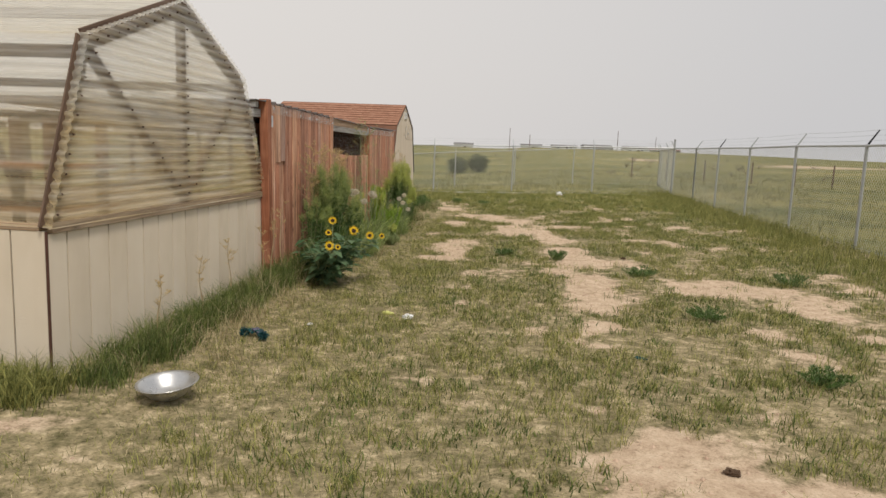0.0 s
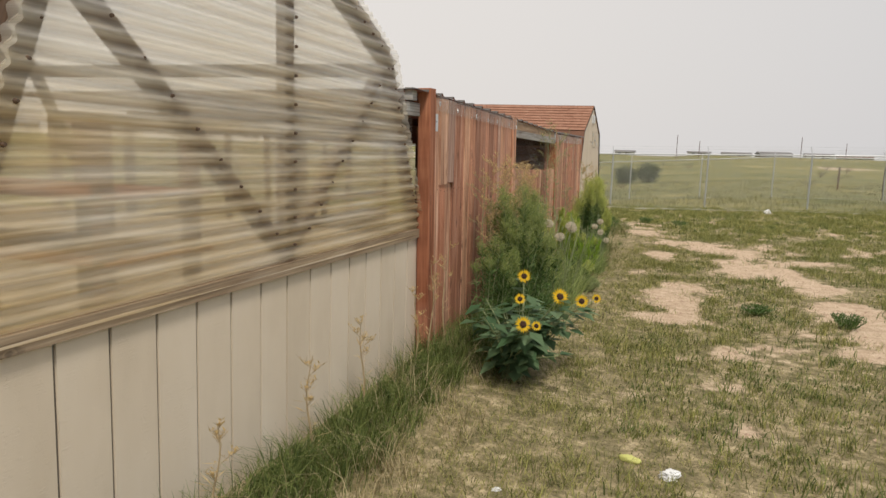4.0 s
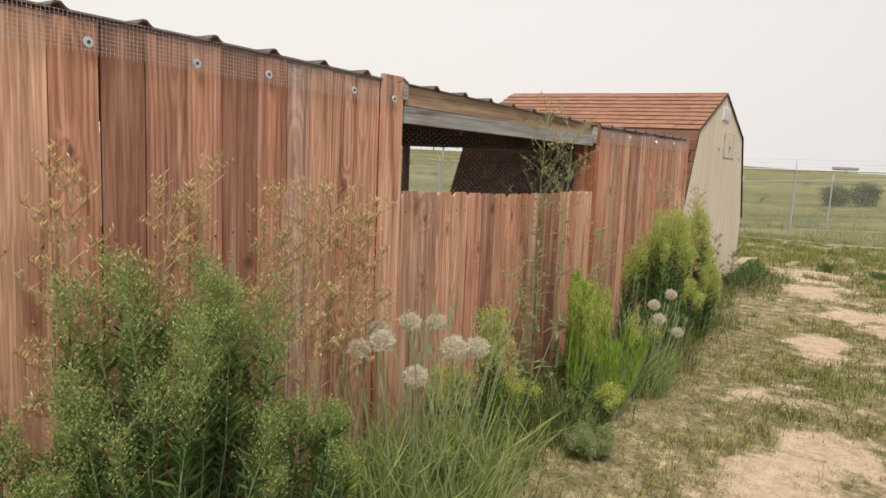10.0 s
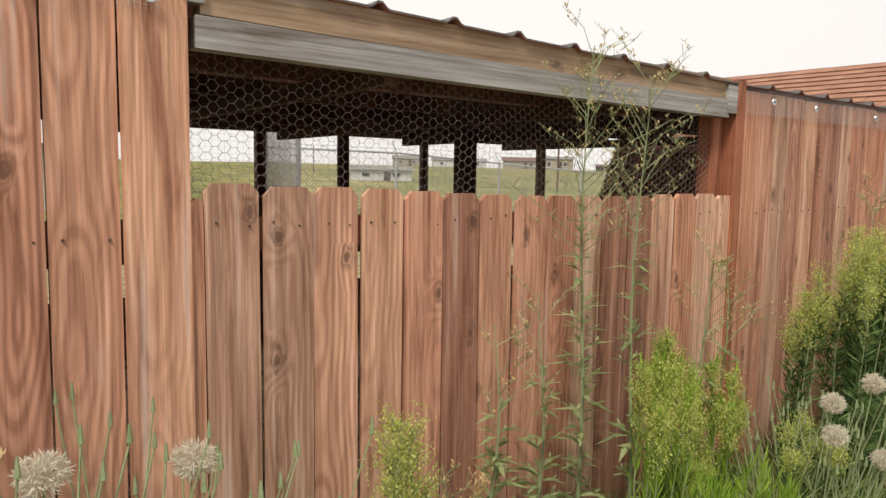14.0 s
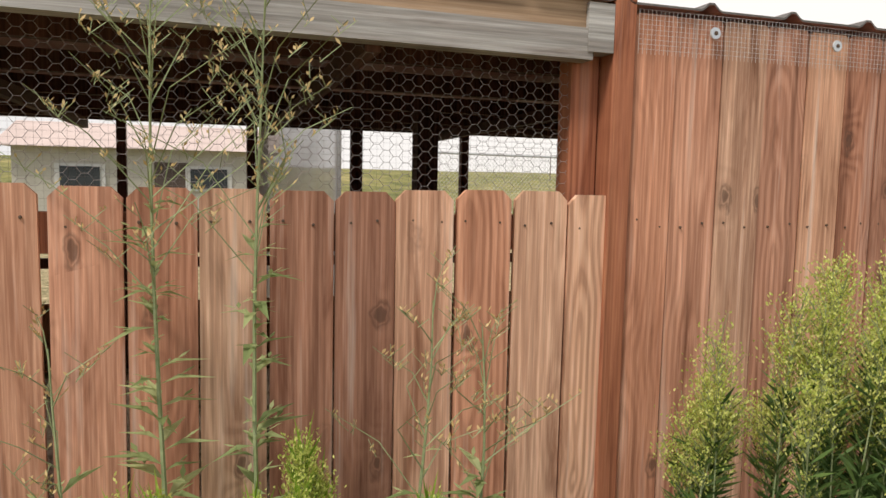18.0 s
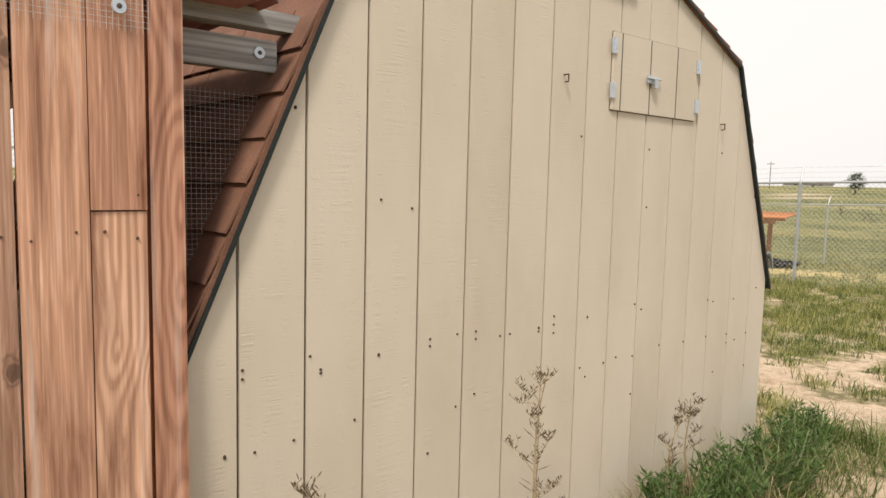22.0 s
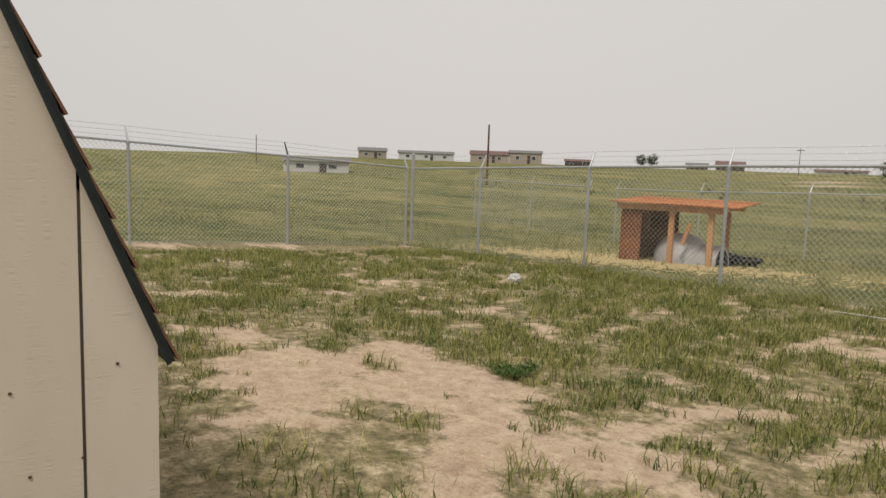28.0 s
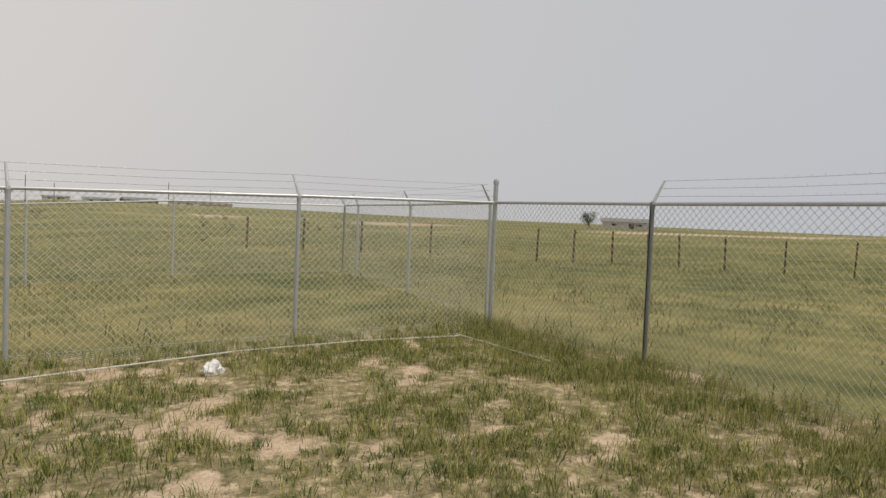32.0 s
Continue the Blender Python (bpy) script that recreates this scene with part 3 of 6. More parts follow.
GAMBREL = [(GY0, 1.0), (GY0 + 0.44, 2.215), (GC, APEX), (GY1 - 0.60, 2.19), (GY1, 1.0)]
house = thing("greenhouse", "gambrel greenhouse of translucent corrugated sheets over beige siding", "greenhouse", (0, 0, 0.055))


def gable_z(ring, y):
    return float(np.interp(y, [p[0] for p in ring], [p[1] for p in ring]))


def siding_run(parent, a, b, z0, top, place, first, pitch, name="siding_plank", paint=SIDING, gap=0.0046):
    """Grooved sheet siding between a and b: planks proud of a darker backing."""
    cuts = [a] + [first + pitch * i for i in range(40) if a + 0.02 < first + pitch * i < b - 0.02] + [b]
    for y, e in zip(cuts, cuts[1:]):
        s = Shape()
        w0, w1 = y + gap, e - gap
        zs0, zs1 = top(w0), top(w1)
        ring = [(w0, z0), (w1, z0), (w1, zs1)]
        for yy, zz in place.get("breaks", ()):
            if w0 < yy < w1:
                ring.append((yy, zz))
        ring.append((w0, zs0))
        s.slab(ring, -0.012, 0.0)
        part(name, s, paint, parent, at=place["m"])


end_m = Matrix.Translation((GHX, 0, 0))
body = Shape().box((GHX - 0.06, GY0 + 0.012, -0.1), (GHX - 0.010, GY1 - 0.012, 0.985))
part("end_wall", body, GROOVE, house)
siding_run(house, GY0, GY1, -0.08, lambda y: 0.965, {"m": end_m}, -6.053, 0.2312, paint=GH_SIDING, gap=0.0078)
# long side that faces the yard's near end
side_m = Matrix(((0, 1, 0, 0), (-1, 0, 0, GY0 - 0.002), (0, 0, 1, 0), (0, 0, 0, 1)))
part("side_wall", Shape().box((GHB, GY0 + 0.004, -0.1), (GHX - 0.062, GY0 + 0.05, 0.985)), GROOVE, house)
side_m = Matrix(((0, -1, 0, GHX - 0.004), (1, 0, 0, 0), (0, 0, 1, 0), (0, 0, 0, 1)))
y = 0.0
while y < 6.0:
    s = Shape().box((GHX - 0.004 - y - 0.227, GY0 - 0.010, -0.08), (GHX - 0.012 - y, GY0 + 0.002, 0.985))
    part("siding_plank", s, GH_SIDING, house)
    y += 0.2312
# dark strip standing in for the shaded gap at the corner
part("corner_trim", Shape().box((GHX - 0.006, GY0 - 0.014, -0.08), (GHX + 0.003, GY0 + 0.004, 0.985)), DARKWOOD, house)
part("far_wall", Shape().box((GHB, GY1 - 0.05, -0.1), (GHX - 0.062, GY1 - 0.012, 0.985)), GH_SIDING, house)
part("back_wall", Shape().box((GHB - 0.05, GY0, -0.1), (GHB, GY1, 0.985)), GH_SIDING, house)
part("sill_beam", Shape().box((GHX - 0.045, GY0 + 0.02, 0.972), (GHX + 0.024, GY1 - 0.004, 1.035)), LEDGERWOOD, house, "weathered wooden ledger board")
part("side_sill", Shape().box((GHB, GY0 - 0.012, 0.987), (GHX - 0.046, GY0 + 0.03, 1.03)), LEDGERWOOD, house)


def rafter(parent, p, q, x, w=0.045, d=0.085, mat=FRAMEWOOD, name="rafter"):
    """A stick in the y-z plane from p to q at depth x."""
    (y0, z0), (y1, z1) = p, q
    ln = math.hypot(y1 - y0, z1 - z0)
    m = Matrix.Translation((x, (y0 + y1) / 2, (z0 + z1) / 2)) @ Matrix.Rotation(-math.atan2(y1 - y0, z1 - z0), 4, "X")
    part(name, Shape().chamfered((-w / 2, -d / 2, -ln / 2), (w / 2, d / 2, ln / 2)), mat, parent, at=m)


INSET = [(GY0 + 0.05, 1.0), (GY0 + 0.48, 2.175), (GC, APEX - 0.06), (GY1 - 0.64, 2.15), (GY1 - 0.05, 1.0)]
for k in (0, 3, 6):
    x = GHX - 0.03 - k * 0.98
    for p, q in zip(INSET, INSET[1:]):
        rafter(house, p, q, x)
    if k == 0:
        rafter(house, (GC + 0.02, 1.03), (GC, APEX - 0.09), x, 0.05, 0.09, name="king_post")
        rafter(house, (GC - 0.06, 1.12), INSET[1], x, 0.04, 0.085, name="brace")
        rafter(house, (GC + 0.09, 1.12), INSET[3], x, 0.04, 0.085, name="brace")
    elif k == 6:
        rafter(house, (GC, 1.0), (GC, APEX - 0.09), x, name="king_post")
for yz in INSET[1:4]:
    part("purlin", Shape().box((GHB, yz[0] - 0.03, yz[1] - 0.09), (GHX - 0.06, yz[0] + 0.03, yz[1] - 0.01)), FRAMEWOOD, house)
for dx in (1.45, 2.4, 3.4):
    for yy in (GC - 1.0, GC + 0.2, GC + 1.0):
        part("shelf_post", Shape().box((GHX - dx, yy, 0.0), (GHX - dx + 0.08, yy + 0.1, 1.72)), DARKWOOD, house)
for z in (0.85, 1.25):
    part("bench_top", Shape().box((GHX - 3.4, GC + 0.2, z), (GHX - 1.3, GC + 1.15, z + 0.03)), BROWNPLY, house)


def sheet_end(lo, hi):
    """Corrugated sheet over the gable between two heights, ridges level."""
    s = Shape()
    pitch, per = 0.0685, 6
    k = int((hi - lo) / pitch * per)
    grid = []
    for i in range(k + 1):
        z = lo + i * pitch / per
        dx = 0.016 * math.cos(2 * math.pi * i / per)
        zz = min(z, APEX - 0.005)
        if z < GAMBREL[1][1]:
            a = float(np.interp(zz, [1.0, GAMBREL[1][1]], [GY0, GAMBREL[1][0]]))
        else:
            a = float(np.interp(zz, [GAMBREL[1][1], APEX], [GAMBREL[1][0], GC]))
        if z < GAMBREL[3][1]:
            b = float(np.interp(zz, [1.0, GAMBREL[3][1]], [GY1, GAMBREL[3][0]]))
        else:
            b = float(np.interp(zz, [GAMBREL[3][1], APEX], [GAMBREL[3][0], GC]))
        over = 0.02
        row = [(GHX + 0.012 + dx + 0.004 * math.sin(3 * yy), yy, z) for yy in np.linspace(a - over, b + over, 6)]
        grid += row
    return s.add(grid, [(6 * i + c, 6 * i + c + 1, 6 * i + c + 7, 6 * i + c + 6) for i in range(k) for c in range(5)])


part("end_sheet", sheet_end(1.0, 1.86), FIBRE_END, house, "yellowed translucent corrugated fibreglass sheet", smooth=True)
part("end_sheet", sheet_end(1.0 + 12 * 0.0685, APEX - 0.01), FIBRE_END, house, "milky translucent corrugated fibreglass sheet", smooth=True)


def roof_sheet(p, q, lift=0.02):
    """Corrugated roof sheet on one slope, ridges along x."""
    (y0, z0), (y1, z1) = p, q
    ln = math.hypot(y1 - y0, z1 - z0)
    u = ((y1 - y0) / ln, (z1 - z0) / ln)
    nrm = (-u[1], u[0])
    s, per, pitch = Shape(), 6, 0.0685
    k = int(ln / pitch * per) + 2
    rows = []
    for i in range(k + 1):
        d = i * pitch / per
        h = lift + 0.009 * math.cos(2 * math.pi * i / per)
        y, z = y0 + u[0] * d + nrm[0] * h, z0 + u[1] * d + nrm[1] * h
        rows.append([(GHX + 0.045, y, z), (GHX - 3.0, y, z), (GHB - 0.05, y, z)])
    return s.add(sum(rows, []), [(3 * i + c, 3 * i + c + 1, 3 * i + c + 4, 3 * i + c + 3) for i in range(len(rows) - 1) for c in range(2)])


for p, q in zip(GAMBREL, GAMBREL[1:]):
    part("roof_sheet", roof_sheet(p, q), FIBRE, house, "translucent corrugated roof sheet", smooth=True)
for p, q in zip(GAMBREL, GAMBREL[1:]):
    rafter(house, p, q, GHX - 0.020, 0.014, 0.11, FRAMEWOOD, "rim_strip")
for i, (p, q) in enumerate(zip(GAMBREL, GAMBREL[1:])):
    ln = math.hypot(q[0] - p[0], q[1] - p[1])
    for k in range(int(ln / 0.137)):
        f = (k + 0.5) * 0.137 / ln
        y, z = p[0] + (q[0] - p[0]) * f, p[1] + (q[1] - p[1]) * f
        c = Vector((GC - y, 0, 1.6 - z))
        inn = Vector((0, (GC - y), (1.7 - z))).normalized() * 0.055
        part("screw", Shape().tube((GHX + 0.018, y + inn.y, z + inn.z), (GHX + 0.030, y + inn.y, z + inn.z), 0.009, 0.006, 6), RUST, house)
for k in range(11):
    z = 1.12 + k * 0.137
    part("screw", Shape().tube((GHX + 0.018, GC + 0.02, z), (GHX + 0.030, GC + 0.02, z), 0.009, 0.006, 6), RUST, house)
    if k < 9:
        for sgn, e in ((-1, INSET[1]), (1, INSET[3])):
            f = (k + 0.6) / 9
            y0 = GC + (-0.06 if sgn < 0 else 0.09)
            part("screw", Shape().tube((GHX + 0.018, y0 + (e[0] - y0) * f, 1.12 + (e[1] - 1.12) * f), (GHX + 0.029, y0 + (e[0] - y0) * f, 1.12 + (e[1] - 1.12) * f), 0.008, 0.006, 6), RUST, house)

# ---- chicken run with the red plank wall ----
run = thing("chicken_run", "long chicken run with red cedar plank wall and metal roof", "chicken coop", Matrix.Translation((0, 0, 1.45)) @ Matrix.Rotation(-0.0133, 4, "Y") @ Matrix.Translation((0, 0, -1.45)))
rng = random.Random(5)


def roof_edge(y):
    """Height of the roof's front edge."""
    return float(np.interp(y, [-3.1, -1.0, 0.1, 2.6, 5.1], [2.078, 2.045, 2.02, 1.966, 1.972]))


def board(y0, y1, z0, z1, ear=0.022, x=0.0, name="plank", tilt=0.0, mat=CEDAR):
    w = y1 - y0
    ring = [(-w / 2, 0), (w / 2, 0), (w / 2, z1 - z0 - ear), (w / 2 - ear, z1 - z0), (-w / 2 + ear, z1 - z0), (-w / 2, z1 - z0 - ear)] if ear else [(-w / 2, 0), (w / 2, 0), (w / 2, z1 - z0), (-w / 2, z1 - z0)]
    s = Shape().slab([(a, b) for a, b in ring], -0.016, 0.0)
    # broken front edges
    m = Matrix.Translation((x + rng.uniform(-0.003, 0.003), (y0 + y1) / 2, z0)) @ Matrix.Rotation(tilt, 4, "X") @ Matrix.Rotation(rng.uniform(-0.02, 0.02), 4, "Z")
    return part(name, s, mat, run, at=m)


def nails(y0, y1, z, n=2):
    for k in range(n):
        y = y0 + (y1 - y0) * (0.22 + 0.56 * k / max(1, n - 1)) + rng.uniform(-0.01, 0.01)
        zn = z + rng.uniform(-0.012, 0.012)
        part("nail", Shape().tube((-0.002, y, zn), (0.003, y, zn), 0.0042, 0.003, 6), RUST, run)


# tall planks, first stretch
edges = [-2.545, -2.383, -2.219, -2.065, -1.90, -1.75, -1.588, -1.43, -1.279, -1.119, -0.962, -0.801, -0.650, -0.525, -0.395, -0.235, -0.075]
for i, (a, b) in enumerate(zip(edges, edges[1:])):
    top = roof_edge(a) - 0.02
    if i in (1, 2):
        cut = 1.400 + 0.013 * (i - 1)
        board(a + 0.004, b - 0.012 * (i == 2), -0.03, cut, 0, x=0.0, tilt=0.006 * i)
        board(a + 0.002, b - 0.002, cut + 0.004, top, 0, x=0.012, tilt=-0.012 if i == 2 else 0.004, mat=CEDAR_PALE if i == 2 else CEDAR)
        nails(a, b, cut + 0.02)
    else:
        board(a + 0.002, b - rng.choice((0.002, 0.003, 0.005)), -0.03, top, 0.0, tilt=rng.uniform(-0.0022, 0.0022), mat=CEDAR_PALE if i == 12 else CEDAR)
    nails(a, b, 1.36)
    nails(a, b, 0.42)
board(-0.072, 0.086, -0.03, 2.045, 0, x=0.016)
nails(-0.06, 0.08, 1.36)
# low dog-eared planks under the opening
board(0.088, 0.120, -0.03, 1.458, 0.012, x=0.0)
for k in range(16):
    y, g = 0.130 + 0.1536 * k, rng.choice((0.006, 0.008, 0.012, 0.007))
    board(y, y + 0.1536 - g, -0.03, 1.492 - 0.004 * min(k, 7) + rng.uniform(-0.005, 0.005), 0.024, tilt=rng.uniform(-0.005, 0.005))
    nails(y, y + 0.146, 1.383)
# tall dog-eared planks, last stretch
tall_edges = [2.612, 2.746, 2.897, 3.047, 3.196, 3.339, 3.470, 3.60, 3.747, 3.892, 4.036, 4.18, 4.322, 4.46, 4.599, 4.743, 4.886, 5.014]
for k, (y, e) in enumerate(zip(tall_edges, tall_edges[1:])):
    w = e - y - rng.choice((0.003, 0.004, 0.004, 0.007))
    top = roof_edge(y) - 0.024 + rng.uniform(-0.006, 0.004)
    if k in (11, 16):
        cut = 1.419 if k == 11 else 1.44
        board(y, y + w, -0.03, cut, 0, tilt=0.0)
        board(y, y + w, cut + 0.004, top - 0.01, 0.0, x=0.003)
        nails(y, y + w, cut + 0.03)
    else:
        board(y, y + w, -0.03, top, 0.008, tilt=rng.uniform(-0.002, 0.002))
    nails(y, y + w, 1.385)
y = 5.016
END_Y = y
board(END_Y, END_Y + 0.075, -0.03, 1.975, 0, x=0.012)
# posts and rails behind the planks
post = lambda y, z1, w=0.085, x=-0.02, mat=CEDAR_POST: part("post", Shape().chamfered((x - 0.09, y, -0.05), (x, y + w, z1)), mat, run)
part("corner_post", Shape().chamfered((-0.048, -0.061, -0.1), (0.049, 0.062, 2.05), 0.008), CEDAR_POST, run, "brown stained corner post", at=Matrix.Translation((-0.026, -2.57, 0.05)) @ Matrix.Rotation(0.019, 4, "X"))
post(0.0, 1.95)
part("red_post", Shape().chamfered((-0.09, 2.545, -0.05), (0.014, 2.610, 1.985), 0.004), CEDAR_POST, run)
part("inner_post", Shape().chamfered((-0.13, 2.46, -0.05), (-0.052, 2.542, 1.90), 0.004), CEDAR_POST, run)
post(5.0, 1.90)
for z in (0.42, 1.36):
    part("rail", Shape().box((-0.055, -2.54, z - 0.045), (-0.019, -0.002, z + 0.045)), CEDAR_POST, run)
    part("rail", Shape().box((-0.055, 0.09, z - 0.045), (-0.019, 2.54, z + 0.045)), CEDAR_POST, run)
    part("rail", Shape().box((-0.055, 2.615, z - 0.045), (-0.019, 4.99, z + 0.045)), CEDAR_POST, run)
# grey beams over the opening and along the front
part("upper_beam", Shape().box((-0.06, 0.10, 1.918), (-0.004, 2.50, 2.012), Matrix.Rotation(-0.012, 4, "X")), LEDGERWOOD, run, "tan weathered beam")
part("lower_beam", Shape().box((-0.05, 0.09, 1.832), (0.008, 2.47, 1.912), Matrix.Rotation(-0.009, 4, "X")), GREYWOOD, run, "grey weathered beam")
part("beam_block", Shape().box((-0.05, 2.47, 1.83), (0.012, 2.544, 1.955)), GREYWOOD, run)
part("beam_block", Shape().box((-0.05, 0.088, 1.94), (0.01, 0.13, 2.03)), GREYWOOD, run)
part("gate_beam", Shape().box((-0.10, -2.88, 1.90), (-0.055, -2.67, 1.99)), GREYWOOD, run)
part("gate_beam", Shape().box((-0.09, -2.88, 2.0), (-0.03, -2.80, 2.085)), GREYWOOD, run)
part("end_beam", Shape().box((-0.155, END_Y + 0.09, 1.815), (-0.115, 5.40, 1.90)), GREYWOOD, run)
part("end_beam", Shape().box((-0.16, END_Y + 0.09, 1.928), (-0.10, 5.56, 1.978)), GREYWOOD, run)
# corrugated roof, ribs from front to back
RX, RDROP = -3.85, 0.0
s = Shape()
ys, zs = [], []
yy = -2.9
while yy < 5.2:
    for dy, dz in ((0.0, 0.0), (0.205, 0.0), (0.215, 0.004), (0.232, 0.019), (0.248, 0.019), (0.265, 0.004)):
        ys.append(yy + dy)
        zs.append(dz)
    yy += 0.275
front = [(0.014, a, roof_edge(a) + b) for a, b in zip(ys, zs)]
back = [(RX, a, roof_edge(a) + b + RDROP) for a, b in zip(ys, zs)]
low = [(p[0], p[1], p[2] - 0.006) for p in front]
lowb = [(p[0], p[1], p[2] - 0.006) for p in back]
k = len(front)
s.add(front + back, [(i, i + 1, k + i + 1, k + i) for i in range(k - 1)])
s.add(front + low, [(i, k + i, k + i + 1, i + 1) for i in range(k - 1)])
part("roof", s, ROOFMETAL, run, "dark ribbed metal roof")
s = Shape().add(low + lowb, [(i, k + i, k + i + 1, i + 1) for i in range(k - 1)])
part("roof_underside", s, ROOFUNDER, run)
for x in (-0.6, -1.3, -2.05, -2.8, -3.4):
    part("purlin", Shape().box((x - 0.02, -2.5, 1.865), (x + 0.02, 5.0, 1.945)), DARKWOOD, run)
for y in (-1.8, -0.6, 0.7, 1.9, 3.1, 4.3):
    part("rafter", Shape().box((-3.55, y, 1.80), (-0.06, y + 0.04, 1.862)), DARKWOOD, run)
# open back wall
BX = -3.6
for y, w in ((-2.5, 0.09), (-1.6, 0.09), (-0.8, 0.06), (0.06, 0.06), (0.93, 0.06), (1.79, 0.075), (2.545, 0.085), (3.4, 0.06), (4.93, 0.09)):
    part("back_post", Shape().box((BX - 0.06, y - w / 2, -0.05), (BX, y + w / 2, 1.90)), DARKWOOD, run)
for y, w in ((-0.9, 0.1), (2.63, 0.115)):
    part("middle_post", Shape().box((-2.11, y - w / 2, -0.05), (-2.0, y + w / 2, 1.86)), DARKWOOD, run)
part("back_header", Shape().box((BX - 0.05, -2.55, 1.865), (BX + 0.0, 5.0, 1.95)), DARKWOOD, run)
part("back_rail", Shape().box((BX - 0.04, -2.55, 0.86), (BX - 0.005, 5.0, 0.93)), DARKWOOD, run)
# poultry wire across the opening and the back
def hexnet(u0, u1, w0, w1, cell, put, r, bend=0.0):
    s, dx, dy = Shape(), cell, cell * 0.866
    rows = int((w1 - w0) / (dy * 0.5)) + 1
    j = 0
    w = w0
    while w < w1:
        u = u0 + (dx * 0.75 if j % 2 else 0)
        while u < u1:
            a = (u, w)
            b = (u + dx * 0.42, w)
            c = (u + dx * 0.75, w + dy * 0.5)
            d = (u - dx * 0.33, w + dy * 0.5)
            for p, q in ((a, b), (b, c), (a, d)):
                bar(0, r, s, put(*p), put(*q))
            u += dx * 1.5
        w += dy * 0.5
        j += 1
    return s


sag = lambda u, w: (-0.075 + 0.012 * math.sin(u * 5 + w * 9), u, w)
part("poultry_wire", hexnet(0.095, 2.52, 1.46, 1.90, 0.034, sag, 0.0007), HEXWIRE, run, "hexagonal poultry wire", smooth=True)
def gridnet(u0, u1, w0, w1, step, put, r):
    s = Shape()
    for u in np.arange(u0, u1, step):
        bar(0, r, s, put(u, w0), put(u, w1))
    for w in np.arange(w0, w1, step):
        m = 6
        for i in range(m):
            bar(0, r, s, put(u0 + (u1 - u0) * i / m, w), put(u0 + (u1 - u0) * (i + 1) / m, w))
    return s


part("top_mesh", gridnet(-2.52, 0.02, 0.0, 0.115, 0.0128, lambda u, w: (0.019 + 0.004 * math.sin(9 * u), u, roof_edge(u) - 0.005 - w), 0.0005), CLOTH, run, "fine wire mesh strip")
part("top_mesh", gridnet(2.62, END_Y, 0.0, 0.115, 0.0128, lambda u, w: (0.012 + 0.004 * math.sin(9 * u), u, roof_edge(u) - 0.015 - w), 0.0005), CLOTH, run, "fine wire mesh strip")
part("gate_mesh", gridnet(-2.84, -2.67, 0.1, 1.9, 0.0254, lambda u, w: (-0.11, u, w), 0.0009), HEXWIRE, run, "square wire mesh")
part("end_mesh", gridnet(END_Y + 0.09, 5.42, 0.05, 1.76, 0.0135, lambda u, w: (-0.16, u, w), 0.0008), HEXWIRE, run, "square wire mesh")
part("back_mesh", gridnet(-2.55, 5.0, 0.93, 1.86, 0.05, lambda u, w: (BX - 0.02, u, w), 0.0008), HEXWIRE, run)
part("back_board", Shape().box((BX - 0.03, -2.55, -0.05), (BX - 0.01, 5.0, 0.62)), BROWNPLY, run)
# screws with washers along the top
for y, z in ((-2.44, 2.006), (-2.008, 1.98), (-1.475, 1.968), (-1.09, 1.956), (-0.766, 1.957), (-0.275, 1.948), (-0.005, 1.934), (2.853, 1.905), (3.275, 1.903), (3.988, 1.898), (4.545, 1.906), (4.95, 1.894), (5.347, 1.863)):
    x = 0.03 if y < 0.2 and y > -0.1 else (0.016 if y < 5.2 else -0.112)
    wo = part("washer", Shape().lathe([(0.004, 0.0035), (0.0155, 0.0035), (0.017, 0.0), (0.0, 0.0)], 14), ZINC, run, "zinc washer", at=Matrix.Translation((x, y, z)) @ Matrix.Rotation(radians(90), 4, "Y"))
    part("screw_head", Shape().lathe([(0.0, 0.006), (0.006, 0.005), (0.006, 0.003), (0.0, 0.003)], 10), RUST, wo)
hp = part("gate_hinge", Shape().box((0.0, -2.552, 1.80), (0.006, -2.512, 1.925)), ZINC, run, "zinc strap hinge")
hp.location = (0.023, 0, 0)
# straw floor of the run
part("run_floor", Shape().box((BX, -2.55, -0.02), (-0.09, 5.0, 0.004)), STRAW, run, "straw covered floor")

# ---- shed ----
SX, SY0, SY1, SDEEP = -0.03, 5.09, 8.24, 2.95
SC = (SY0 + SY1) / 2
SG = [(SY0, 1.045), (SY0 + 0.45, 2.085), (SC + 0.02, 2.60), (SY1 - 0.435, 2.11), (SY1, 1.04)]
shed = thing("shed", "beige gambrel shed with brown shingle roof and grooved siding", "shed")
top = lambda y: gable_z(SG, y) - 0.005
part("gable_backing", Shape().slab([(SY0 + 0.01, -0.05), (SY1 - 0.01, -0.05)] + [(y - 0.012 * (1 if y > SC else -1), z - 0.012) for y, z in reversed(SG)], SX - 0.05, SX - 0.011), GROOVE, shed)
HY0, HY1, HZ0, HZ1 = 6.795, 7.412, 1.826, 2.126
siding_run(shed, SY0, SY1, -0.06, lambda y: top(max(SY0, y)), {"m": Matrix.Translation((SX, 0, 0)), "breaks": [(y, z - 0.005) for y, z in reversed(SG[1:4])]}, 5.243, 0.2008)
part("side_wall", Shape().box((SX - SDEEP, SY1 - 0.04, -0.05), (SX - 0.051, SY1, 1.04)), SIDING, shed)
part("side_wall", Shape().box((SX - SDEEP, SY0, -0.05), (SX - 0.051, SY0 + 0.04, 1.04)), SIDING, shed)
part("back_gable", Shape().slab([(SY0, -0.05), (SY1, -0.05)] + list(reversed(SG)), SX - SDEEP - 0.02, SX - SDEEP), SIDING, shed)
